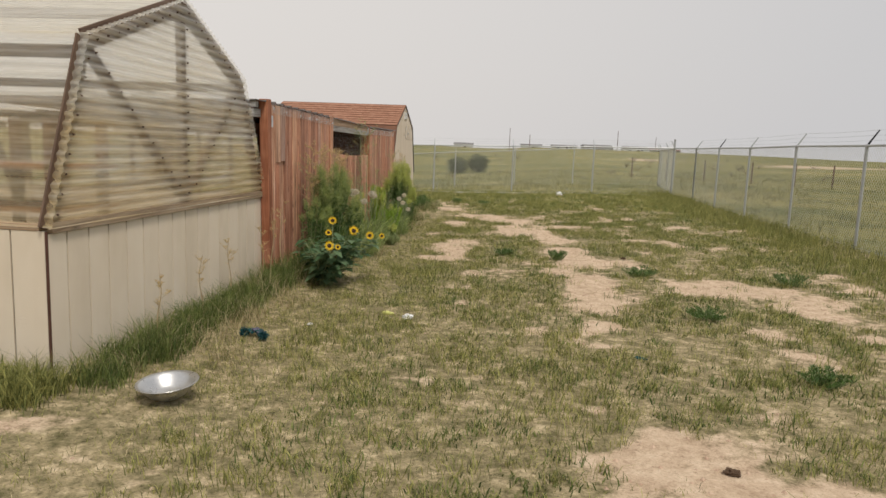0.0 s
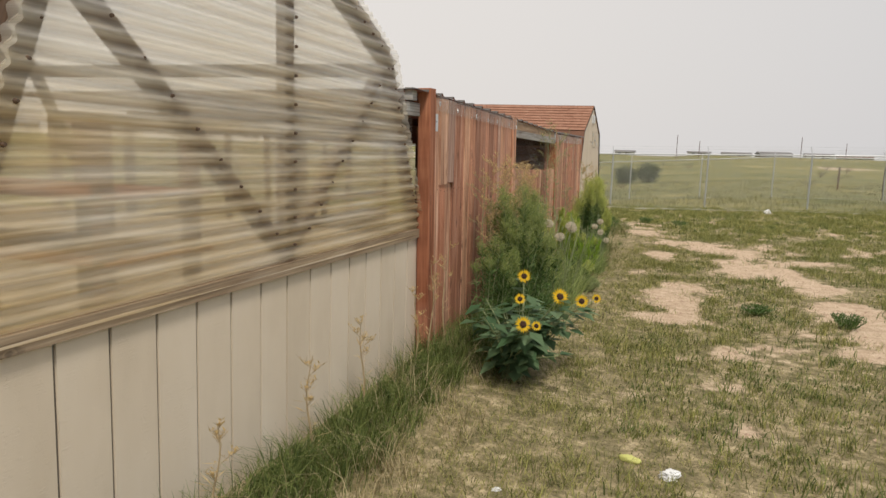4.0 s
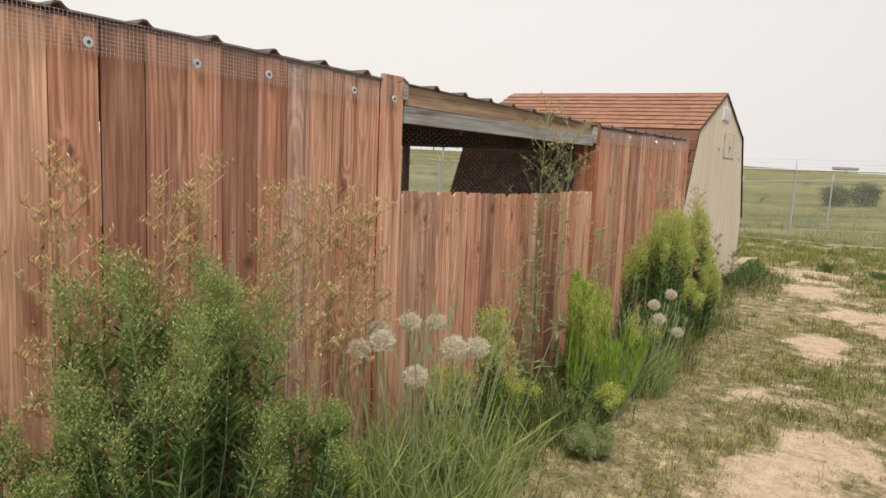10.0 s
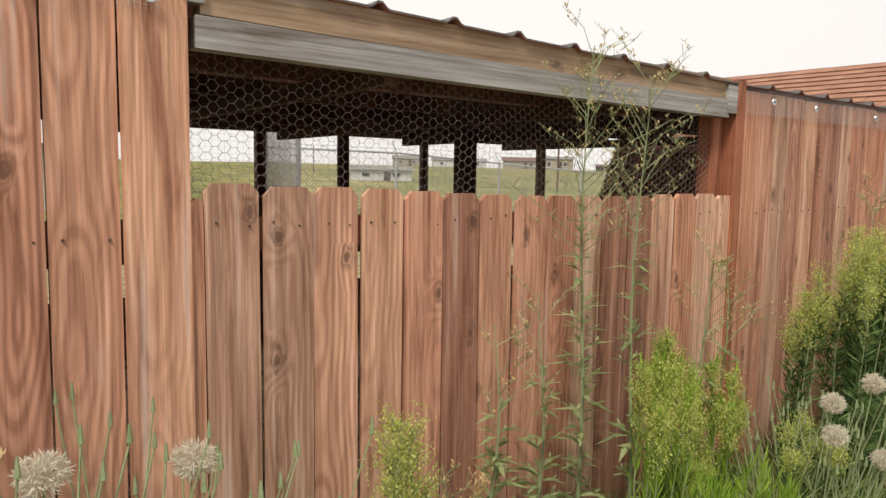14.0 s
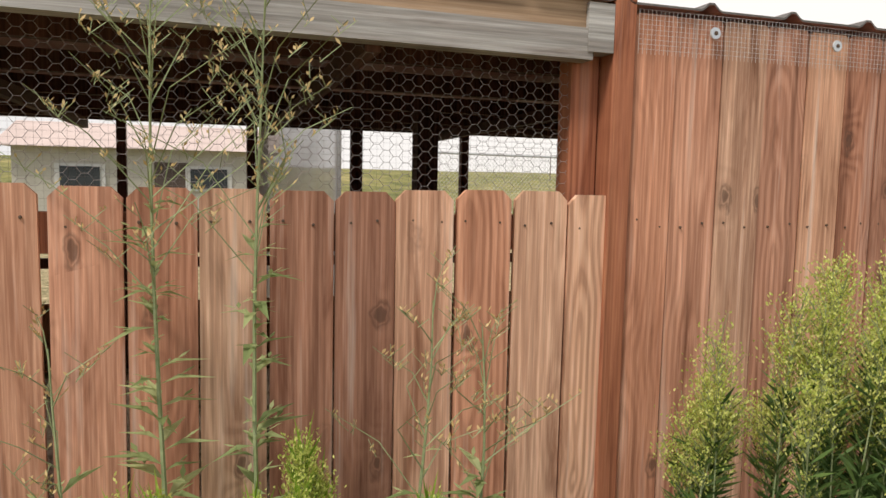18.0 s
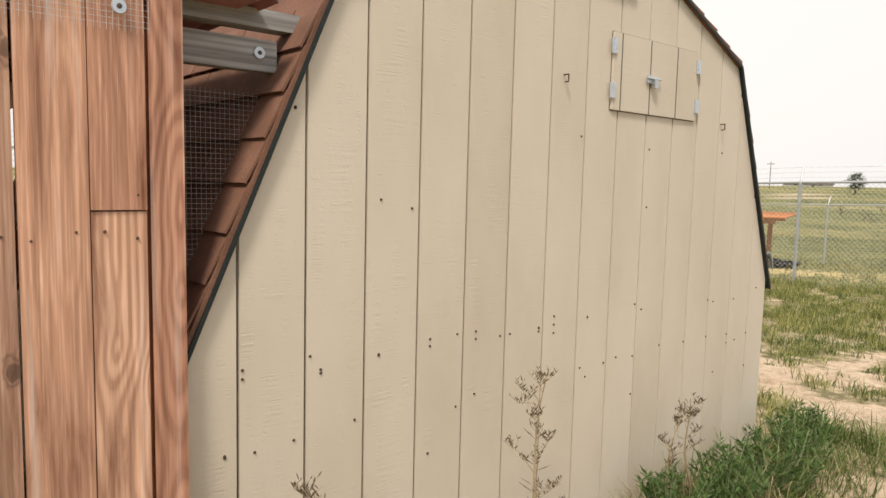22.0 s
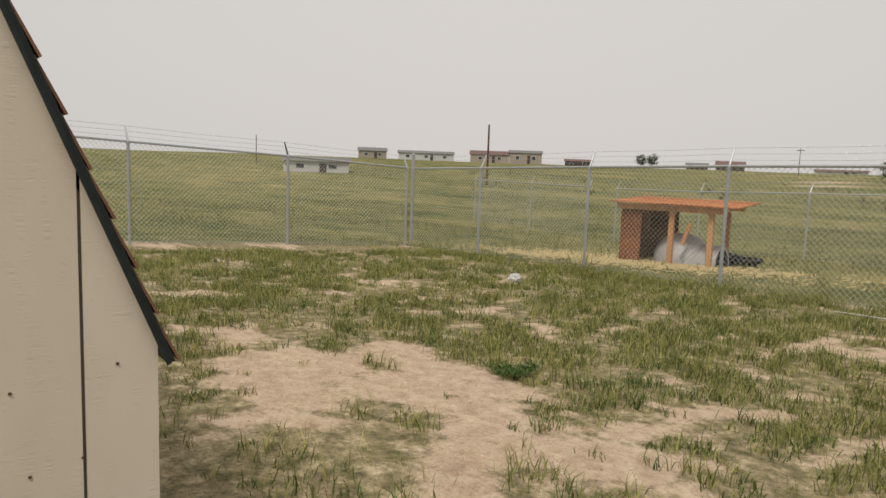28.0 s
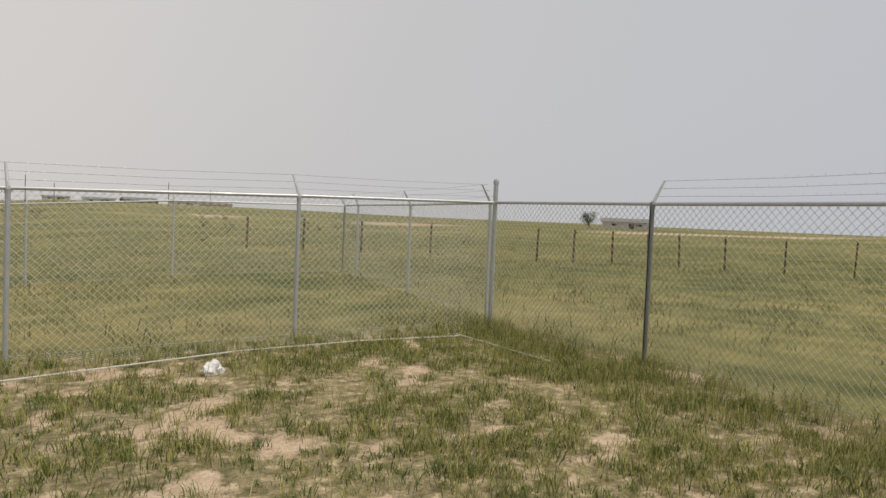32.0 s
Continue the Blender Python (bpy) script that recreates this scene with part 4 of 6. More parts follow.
hatch = part("hatch", Shape().box((SX + 0.001, HY0, HZ0), (SX + 0.010, 7.047, HZ1)).box((SX + 0.001, 7.053, HZ0), (SX + 0.010, HY1, HZ1)), SIDING, shed, "double loft hatch")
for y in (6.849, 7.251, 7.05):
    part("groove", Shape().box((SX + 0.0095, y - 0.003, HZ0), (SX + 0.0112, y + 0.003, HZ1)), GROOVE, hatch)
part("hatch_gap", Shape().box((SX + 0.0004, HY0 - 0.004, HZ0 - 0.004), (SX + 0.0018, HY1 + 0.004, HZ1 + 0.004)), GROOVE, hatch)
for y, z in ((6.796, 2.072), (6.795, 1.90), (7.422, 2.063), (7.42, 1.89)):
    h = part("hinge", Shape().box((SX + 0.011, y - 0.017, z - 0.03), (SX + 0.0145, y + 0.017, z + 0.03)), ZINC, hatch, "zinc butt hinge")
    part("knuckle", Shape().tube((SX + 0.015, y, z - 0.03), (SX + 0.015, y, z + 0.03), 0.005, 0.005, 8), ZINC, h)
lt = part("latch", Shape().box((SX + 0.011, 7.022, 1.952), (SX + 0.018, 7.097, 1.982)), ZINC, hatch, "zinc slide latch")
part("padlock", Shape().box((SX + 0.018, 7.052, 1.932), (SX + 0.034, 7.077, 1.967)), STEEL, lt)
part("bolt", Shape().tube((SX + 0.022, 7.007, 1.972), (SX + 0.022, 7.112, 1.972), 0.005, 0.005, 8), ZINC, lt)
for y, z in ((6.513, 1.928), (7.665, 1.828)):
    s = Shape().tube((SX, y, z), (SX + 0.022, y, z), 0.0028).tube((SX + 0.022, y, z + 0.002), (SX + 0.022, y, z - 0.026), 0.0028).tube((SX + 0.022, y, z - 0.026), (SX + 0.006, y, z - 0.026), 0.0028)
    part("hook", s, RUST, shed, "rusty wire hook")
vent = part("vent", Shape().box((SX + 0.001, 6.56, 2.28), (SX + 0.012, 6.93, 2.445)), WHITE, shed, "white louvred vent")
for k in range(7):
    part("louvre", Shape().box((SX + 0.012, 6.58, 2.295 + k * 0.02), (SX + 0.02, 6.91, 2.307 + k * 0.02)), WHITE, vent)
rs = random.Random(9)
for k in range(58):
    y = SY0 + 0.14 + 0.2032 * rs.randint(0, 14) + rs.choice((-0.025, 0.025, 0.06))
    z = rs.choice((1.0, 1.01, 0.99, 0.98, 0.79, 0.77, 0.62, 1.45, 1.7, 0.8))
    if y < SY1 - 0.05 and z < top(y) - 0.05:
        z += rs.uniform(-0.02, 0.02)
        part("nail", Shape().tube((SX - 0.002, y, z), (SX + 0.003, y, z), 0.005, 0.004, 6), RUST, shed)
# roof deck, drip edges, shingles
for i, (p, q) in enumerate(zip(SG, SG[1:])):
    ln = math.hypot(q[0] - p[0], q[1] - p[1])
    u = Vector((0, (q[0] - p[0]) / ln, (q[1] - p[1]) / ln))
    nn = Vector((0, -u.z, u.y))
    o = Vector((0, p[0], p[1]))
    ext0 = 0.05 if i in (0,) else 0.0
    ext1 = 0.05 if i == 3 else 0.0
    a, b = o - u * ext0, o + u * (ln + ext1)
    X0, X1 = SX + 0.016, SX - SDEEP - 0.05
    vs = [(X0, *a.yz), (X1, *a.yz), (X1, *b.yz), (X0, *b.yz)]
    up = [(x, y + nn.y * 0.018, z + nn.z * 0.018) for x, y, z in vs]
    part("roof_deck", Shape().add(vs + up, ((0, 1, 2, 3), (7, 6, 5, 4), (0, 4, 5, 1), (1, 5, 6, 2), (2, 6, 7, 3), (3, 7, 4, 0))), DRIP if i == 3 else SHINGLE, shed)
    part("drip_edge", Shape().add([(X0, *(a - nn * 0.006).yz), (X0, *(b - nn * 0.006).yz), (X0, *(b + nn * 0.006).yz), (X0, *(a + nn * 0.006).yz)] + [(X0 + 0.006, *(a - nn * 0.006).yz), (X0 + 0.006, *(b - nn * 0.006).yz), (X0 + 0.006, *(b + nn * 0.006).yz), (X0 + 0.006, *(a + nn * 0.006).yz)],
         ((0, 1, 2, 3), (7, 6, 5, 4), (0, 4, 5, 1), (1, 5, 6, 2), (2, 6, 7, 3), (3, 7, 4, 0))), DRIP, shed, "dark metal drip edge")
    # courses run up from the lower end of the slope
    lowend = a if a.z < b.z else b
    updir = u if a.z < b.z else -u
    total = ln + ext0 + ext1
    rows_n = int(total / 0.135)
    tab = 0.305
    me = {}
    for r in range(rows_n):
        x, c = X0 - 0.004 - (0.15 if r % 2 else 0), 0
        if r % 2:
            x = X0 - 0.004
        first = True
        while x > X1:
            w = tab * (0.5 if first and r % 2 else 1.0)
            first = False
            x2 = max(x - w + 0.006, X1)
            base = lowend + updir * (r * 0.135 + rs.uniform(-0.004, 0.004))
            tipp = base + updir * 0.145
            h0, h1 = 0.030 + rs.uniform(0, 0.004), 0.020
            q4 = [(x, *(base + nn * h0).yz), (x2, *(base + nn * h0).yz), (x2, *(tipp + nn * h1).yz), (x, *(tipp + nn * h1).yz)]
            q5 = [(x, *(base + nn * (h0 - 0.007)).yz), (x2, *(base + nn * (h0 - 0.007)).yz), (x2, *(tipp + nn * (h1 - 0.007)).yz), (x, *(tipp + nn * (h1 - 0.007)).yz)]
            part("shingle", Shape().add(q4 + q5, ((0, 1, 2, 3), (7, 6, 5, 4), (0, 4, 5, 1), (1, 5, 6, 2), (2, 6, 7, 3), (3, 7, 4, 0))), SHINGLE_SUNLIT if i in (1, 2) else SHINGLE, shed)
            x -= w

# ---- chain-link fences ----
def arm_post(z0, arm=None, h=1.86, r=0.03, name="fence_post"):
    s = Shape().tube((0, 0, z0 - 0.1), (0, 0, h), r, r, 10)
    s.lathe([(r + 0.004, h - 0.05), (r + 0.006, h - 0.01), (r, h + 0.02), (0.0, h + 0.035)], 10)
    return s


def chain_fence(pts, label, rail_h=1.79, arms=(0, 1), mid=False, wires=3, tall=(), dark_arm=False, low_wire=True, mesh_pitch=0.085, skirt=False, wr=0.0027):
    fence = thing("chain_link_fence", label, "fence")
    zs = [float(height(x, y)) for x, y in pts]
    P = [Vector((x, y, z)) for (x, y), z in zip(pts, zs)]
    mesh = Shape()
    for i, p in enumerate(P):
        hi = rail_h + (0.32 if i in tall else 0.0)
        po = part("fence_post", arm_post(0, h=hi, r=0.036 if i in tall else 0.027), GALV, fence, at=p)
        if arms is not None and i not in tall:
            a = Vector((arms[0], arms[1], 0)) * 0.17 + Vector((0, 0, 0.27))
            part("barb_arm", Shape().tube((0, 0, rail_h), (a.x, a.y, rail_h + a.z), 0.019, 0.012, 8), BLACK if dark_arm and i % 3 == 1 else GALV, po)
    for a, b in zip(P, P[1:]):
        part("top_rail", Shape().tube(a + Vector((0, 0, rail_h)), b + Vector((0, 0, rail_h)), 0.021, 0.021, 8), GALV, fence)
        if arms is not None:
            for k in range(wires):
                f = (k + 1) / wires
                off = Vector((arms[0], arms[1], 0)) * 0.17 * f + Vector((0, 0, rail_h + 0.27 * f))
                m = (a + b) / 2 + off - Vector((0, 0, 0.015))
                w = Shape()
                bar(0, 0.0022, w, a + off, m)
                bar(0, 0.0022, w, m, b + off)
                n0 = int((b - a).length / 0.13)
                for t in range(n0):
                    q = a + off + (b - a) * ((t + 0.5) / n0)
                    w.tube(q - Vector((0.008, 0.01, 0.014)), q + Vector((0.008, 0.01, 0.014)), 0.0016, 0.0016, 3, False)
                part("barbed_wire", w, GALV, fence)
        d = b - a
        ln = math.hypot(d.x, d.y)
        d.normalize()
        n1 = int((ln + rail_h) / mesh_pitch)
        for k in range(n1):
            u = k * mesh_pitch
            for sgn in (1, -1):
                u0 = u - rail_h if sgn > 0 else u
                u1 = u0 + sgn * rail_h
                t0, t1 = 0.0, 1.0
                lo, hi = min(u0, u1), max(u0, u1)
                if hi < 0 or lo > ln:
                    continue
                def cut(v):
                    return (v - u0) / (u1 - u0)
                ta, tb = sorted((cut(0.0), cut(ln)))
                t0, t1 = max(0.0, ta), min(1.0, tb)
                if t1 - t0 < 0.01:
                    continue
                e0, e1 = u0 + (u1 - u0) * t0, u0 + (u1 - u0) * t1
                g = a + (b - a) * (e0 / ln)
                h = a + (b - a) * (e1 / ln)
                bar(0, wr, mesh, g + Vector((0, 0, rail_h * t0 + 0.01)), h + Vector((0, 0, rail_h * t1 + 0.01)))
    tagged(part("chain_link_mesh", mesh, WIRE, fence, "diamond chain-link wire"), kind="stuff")
    if low_wire:
        for a, b in zip(P, P[1:]):
            part("tension_wire", Shape().tube(a + Vector((0, 0, 0.05)), b + Vector((0, 0, 0.05)), 0.003, 0.003, 4, False), GALV, fence)
    return fence


back_line = [(-11.45, 17.3), (-9.2, 17.4), (-6.25, 17.3), (-3.7, 17.35), (-0.63, 17.45), (2.42, 17.75), (5.53, 17.9), (8.57, 18.05)]
chain_fence(back_line, "galvanised chain-link fence with barbed wire on outward arms", arms=(-0.2, 1.0), tall=(0, 7))
right_line = [(8.57, 18.05), (8.7, 15.05), (8.65, 12.0), (8.62, 8.95), (8.6, 5.75), (8.6, 2.6), (8.6, -0.5), (8.6, -3.6), (8.6, -6.7)]
chain_fence(right_line[1:], "galvanised chain-link fence along the side of the yard", arms=(1.0, 0.0), dark_arm=True)
chain_fence(right_line[:2], "galvanised chain-link fence panel at the corner", arms=None, low_wire=True)
chain_fence([(-11.4, 17.1), (-11.3, 14.1), (-11.2, 11.05), (-11.1, 8.0), (-11.0, 5.0)], "galvanised chain-link fence running off behind the shed", arms=(-1.0, 0.0), dark_arm=True)
pen_side = [(8.65, 18.3), (9.15, 22.0), (9.55, 25.7), (9.7, 27.0)]
chain_fence(pen_side, "galvanised chain-link fence of the dog pen", arms=(-0.9, 0.1), wr=0.0018)
pen_back = [(-13.2, 27.0), (-10.1, 27.0), (-6.9, 27.0), (-3.8, 27.0), (-0.7, 27.0), (2.4, 27.0), (5.4, 27.0), (9.7, 27.0)]
chain_fence(pen_back, "galvanised chain-link fence at the far end of the dog pen", arms=(0, 0.9), wr=0.0018)
chain_fence([(-14.4, 27.0), (-17.6, 27.4), (-21.6, 28.0)], "galvanised chain-link fence past the far gate of the dog pen", arms=(0, 0.9), wr=0.0018)
# wire-netting skirt and a pole lying along the fence foot
skirt = thing("fence_skirt", "dull wire netting skirt lying flat along the fence foot", "fence")
sk = Shape()
for a, b in zip(back_line[2:], back_line[3:]):
    ln = math.hypot(b[0] - a[0], b[1] - a[1])
    for k in range(int(ln / 0.07)):
        f = k * 0.07 / ln
        x, y = a[0] + (b[0] - a[0]) * f, a[1] + (b[1] - a[1]) * f
        for d in (0.35, -0.35):
            q = (x + d * 0.5 + 0.12, y - 0.5)
            sk.tube((x, y, float(height(x, y)) + 0.03), (q[0], q[1], float(height(*q)) + 0.03), 0.0018, 0.0018, 3, False)
tagged(part("netting", sk, WIRE, skirt), kind="stuff")
skirt_edge = [(-1.69, 16.38), (0.43, 16.64), (2.32, 16.84), (0.29, 16.2), (2.21, 16.55), (4.71, 17.18), (6.15, 17.2), (7.44, 17.04), (7.47, 17.21), (7.58, 15.32)]
for a, b in zip(skirt_edge, skirt_edge[1:]):
    part("edge_tube", Shape().tube((*a, float(height(*a)) + 0.05), (*b, float(height(*b)) + 0.05), 0.009, 0.009, 6), WIRE, skirt)

# ---- grass ----
def blade_mesh(name, x, y, h, w, lean, mat, seed=0, z=None):
    """Many bent grass blades as one mesh: three faces each."""
    g = np.random.default_rng(seed)
    n = len(x)
    z = (height(x, y) - 0.008) if z is None else z
    a = g.uniform(0, 2 * np.pi, n)
    t = g.uniform(0, 2 * np.pi, n)
    sx, sy = np.cos(t) * w / 2, np.sin(t) * w / 2
    lx, ly = np.cos(a) * lean * h, np.sin(a) * lean * h
    base = np.stack([x, y, z], -1)
    s = np.stack([sx, sy, 0 * sx], -1)
    mid = base + np.stack([lx * 0.3, ly * 0.3, h * 0.55], -1)
    tip = base + np.stack([lx, ly, h * (1 - 0.35 * lean)], -1)
    v = np.stack([base - s, base + s, mid + s * 0.75, mid - s * 0.75, tip], 1).reshape(-1, 3)
    k = np.arange(n, dtype=np.int32)[:, None] * 5
    loops = np.concatenate([k + [0, 1, 2, 3], k + [3, 2, 4]], 1).ravel().astype(np.int32)
    me = bpy.data.meshes.new(name)
    me.vertices.add(5 * n)
    me.vertices.foreach_set("co", v.ravel())
    me.loops.add(7 * n)
    me.loops.foreach_set("vertex_index", loops)
    me.polygons.add(2 * n)
    me.polygons.foreach_set("loop_start", (np.arange(n, dtype=np.int32)[:, None] * 7 + np.array([0, 4], np.int32)).ravel())
    me.update(calc_edges=True)
    me.materials.append(mat)
    return me


G_DRY = leafy("dry straw grass", (0.26, 0.205, 0.10), (0.58, 0.48, 0.29), 0.8, 0.2)
G_MIX = leafy("yard grass", (0.06, 0.085, 0.02), (0.48, 0.455, 0.15), 0.75, 0.28)
G_DARK = leafy("lush grass", (0.04, 0.075, 0.016), (0.26, 0.30, 0.09), 0.7, 0.3)
G_FIELD = leafy("field grass", (0.06, 0.078, 0.022), (0.34, 0.30, 0.11), 0.8, 0.3)
G_PALE = leafy("seeding grass", (0.24, 0.25, 0.06), (0.62, 0.58, 0.24), 0.8, 0.4)
L_GREEN = leafy("weed leaf green", (0.04, 0.085, 0.022), (0.16, 0.25, 0.07))
L_GREY = leafy("grey green leaf", (0.20, 0.26, 0.10), (0.50, 0.54, 0.27), 0.6, 0.45)
L_CLUMP = leafy("grey green clump", (0.15, 0.22, 0.06), (0.50, 0.57, 0.22), 0.6, 0.45)
L_BRIGHT = leafy("bright green leaf", (0.15, 0.28, 0.02), (0.36, 0.50, 0.07))
L_BLOOM = leafy("yellow green bloom", (0.34, 0.43, 0.06), (0.78, 0.77, 0.27), 0.6, 0.45)
L_BLOOM_DIM = leafy("dull green bloom", (0.16, 0.24, 0.05), (0.48, 0.52, 0.18), 0.6, 0.4)
L_TAN = leafy("tan seed head", (0.48, 0.34, 0.14), (0.78, 0.60, 0.32), 0.8)
L_BROWN = leafy("brown dry weed", (0.09, 0.07, 0.045), (0.22, 0.16, 0.10), 0.8)
L_FLUFF = leafy("pale seed fluff", (0.62, 0.56, 0.44), (0.82, 0.77, 0.64), 0.9)
L_SUN = leafy("sunflower leaf", (0.06, 0.12, 0.05), (0.15, 0.225, 0.115), 0.6, 0.3)
PETAL = leafy("yellow petal", (0.72, 0.42, 0.01), (0.85, 0.58, 0.02), 0.6, 0.3)
DISC = speckled("brown flower disc", [(0.3, (0.02, 0.012, 0.008)), (0.7, (0.075, 0.035, 0.02))], 60, 300, 0.9, 0.6)
STEM = speckled("green stem", [(0.3, (0.17, 0.21, 0.09)), (0.7, (0.33, 0.37, 0.2))], 20, 90, 0.7)
STEM_TAN = speckled("dry stem", [(0.3, (0.30, 0.22, 0.12)), (0.7, (0.45, 0.35, 0.21))], 20, 90, 0.8)


def grow(name, n, box, tuft, h, w, lean, mat, dens, seed, label, spread=0.05):
    g = np.random.default_rng(seed)
    cx, cy = g.uniform(box[0], box[1], n), g.uniform(box[2], box[3], n)
    keep = g.random(n) < dens(cx, cy)
    cx, cy = cx[keep], cy[keep]
    k = tuft
    size = g.uniform(0.5, 1.5, len(cx))
    x = np.repeat(cx, k) + g.normal(0, spread, len(cx) * k) * np.repeat(size, k)
    y = np.repeat(cy, k) + g.normal(0, spread, len(cx) * k) * np.repeat(size, k)
    hh = np.repeat(size, k) * g.uniform(h[0], h[1], len(x))
    out = (x > 0.02) | (y < GY0 - 0.05) | (y > SY1 + 0.02)
    x, y, hh = x[out], y[out], hh[out]
    me = blade_mesh(name, x, y, hh, g.uniform(w[0], w[1], len(x)), g.uniform(lean[0], lean[1], len(x)), mat, seed)
    return tagged(new(name, me), label, "grass", kind="stuff")


def in_yard(x, y):
    return (x < 8.5) * (y < 17.3 + 0.04 * (x + 6)) * (x > -11.2)


green = lambda x, y: np.clip((fnoise(x * 0.8, y * 0.8, 41, 3) - 0.38) * 3.2, 0.05, 1)
far_side = lambda x, y: np.clip((x - 3) / 4, 0, 1) + np.clip((y - 9) / 5, 0, 1)
cover = lambda x, y: np.clip(1 - 1.6 * bare(x, y), 0.012, 1) * in_yard(x, y)
back_yard = lambda x, y: np.clip((y - 8.6) / 1.2, 0, 1)
patchy = lambda x, y: np.clip((0.5 * fnoise(x * 1.3, y * 1.3, 45, 3) + 0.5 * fnoise(x * 4.5, y * 4.5, 46, 2) - 0.42) * 6.0, 0.04, 1)
clumpy = lambda x, y: np.clip((fnoise(x * 1.9, y * 1.9, 43, 3) - 0.36) * 6.0, 0.05, 1)
near_walk = lambda x, y: np.clip(1.6 - np.abs(x - 3.4) / 3.6, 0.4, 1)
grow("short_dry_grass", 10000, (0.1, 8.3, -9.6, 9), 8, (0.016, 0.045), (0.002, 0.004), (0.5, 1.7), G_DRY, lambda x, y: 0.8 * cover(x, y) * near_walk(x, y), 61, "short dry straw-coloured grass in the yard", 0.05)
grow("yard_grass", 28000, (0.1, 8.3, -9.6, 9), 10, (0.02, 0.07), (0.002, 0.0045), (0.3, 1.3), G_MIX, lambda x, y: cover(x, y) * patchy(x, y) * near_walk(x, y), 62, "patchy green grass tufts in the yard", 0.045)
grow("green_tufts", 12000, (1.0, 8.3, -9, 9), 16, (0.04, 0.12), (0.003, 0.006), (0.3, 1.0), G_MIX, lambda x, y: cover(x, y) * clumpy(x, y), 63, "taller green grass tufts on the sandy soil", 0.035)
grow("green_tufts", 27000, (-10, 8.3, 8.6, 19.2), 12, (0.045, 0.14), (0.004, 0.009), (0.25, 0.9), G_MIX, lambda x, y: cover(x, y) * clumpy(x, y) * back_yard(x, y), 73, "clumpy yellow green grass tufts in the back yard", 0.035)
grow("dark_tufts", 8500, (-10, 8.3, 8.6, 19.2), 16, (0.045, 0.11), (0.005, 0.010), (0.3, 1.0), G_DARK, lambda x, y: cover(x, y) * clumpy(x + 30, y) * back_yard(x, y), 64, "darker green grass tufts in the back yard", 0.04)
grow("dark_tufts", 6500, (1.5, 8.3, -9, 9), 14, (0.03, 0.08), (0.005, 0.010), (0.3, 1.0), G_DARK, lambda x, y: cover(x, y) * clumpy(x + 30, y), 74, "dark green grass tufts on the sandy soil", 0.05)
grow("pale_tufts", 5200, (-10, 8.3, 8.6, 19.2), 9, (0.06, 0.16), (0.003, 0.006), (0.3, 1.0), G_PALE, lambda x, y: cover(x, y) * back_yard(x, y) * clumpy(x - 20, y), 78, "pale yellow green seeding grass in the back yard", 0.05)
grow("straw_bits", 9000, (-8, 8.3, -6, 19), 4, (0.04, 0.09), (0.002, 0.004), (1.8, 2.6), G_DRY, lambda x, y: 0.6 * in_yard(x, y) * np.clip(bare(x, y) + 0.35, 0, 1), 75, "dry straw bits lying on the soil", 0.06)
grow("fence_grass", 2600, (6.9, 8.7, -8, 19), 16, (0.09, 0.22), (0.003, 0.007), (0.2, 0.8), G_MIX, lambda x, y: 0.9 * np.clip((x - 6.6) / 1.2, 0, 1), 65, "long grass along the chain-link fence", 0.07)
grow("fence_grass", 3600, (-13, 8.3, 11, 20), 14, (0.07, 0.19), (0.003, 0.007), (0.2, 0.8), G_MIX, lambda x, y: np.clip(1 - np.abs(y - np.interp(x, [p[0] for p in back_line], [p[1] for p in back_line]) + 0.5) / 1.2, 0, 1), 66, "long grass along the back fence", 0.07)
grow("wall_grass", 430, (0.03, 0.42, -6.3, -2.6), 40, (0.09, 0.24), (0.003, 0.006), (0.25, 1.0), G_DARK, lambda x, y: np.clip(1.15 - x / 0.42, 0, 1), 67, "long dark grass against the greenhouse wall", 0.045)
grow("wall_grass", 420, (-1.5, 0.1, -6.75, -6.2), 34, (0.08, 0.22), (0.003, 0.006), (0.25, 1.0), G_MIX, lambda x, y: 0.9 + 0 * x, 68, "long grass against the greenhouse side wall", 0.05)
grow("wall_grass", 1150, (0.03, 0.8, -2.8, 5.1), 30, (0.08, 0.30), (0.003, 0.006), (0.25, 1.0), G_DARK, lambda x, y: np.clip(1.15 - x / 0.65, 0, 1), 69, "long grass under the plank wall", 0.06)
grow("wall_grass", 330, (0.02, 0.75, 5.1, 8.9), 36, (0.07, 0.22), (0.003, 0.007), (0.3, 1.1), G_DARK, lambda x, y: np.clip(1.1 - x / 0.7, 0, 1) * np.clip((y - 6.6) / 0.8, 0.25, 1), 70, "long grass against the shed", 0.06)
grow("dry_wall_grass", 420, (0.03, 0.9, -6.3, 8.6), 24, (0.10, 0.26), (0.002, 0.005), (0.3, 1.3), G_DRY, lambda x, y: np.clip(1.1 - x / 0.8, 0, 1), 76, "dry tan grass blades among the green along the walls", 0.06)
grow("shade_grass", 3200, (0.3, 2.4, -6.2, 4.5), 14, (0.025, 0.07), (0.002, 0.005), (0.4, 1.5), G_MIX, lambda x, y: 0.85 * np.clip(1 - bare(x, y), 0, 1) * np.clip((2.6 - x) / 1.2, 0, 1), 71, "short grass in front of the plank wall", 0.06)
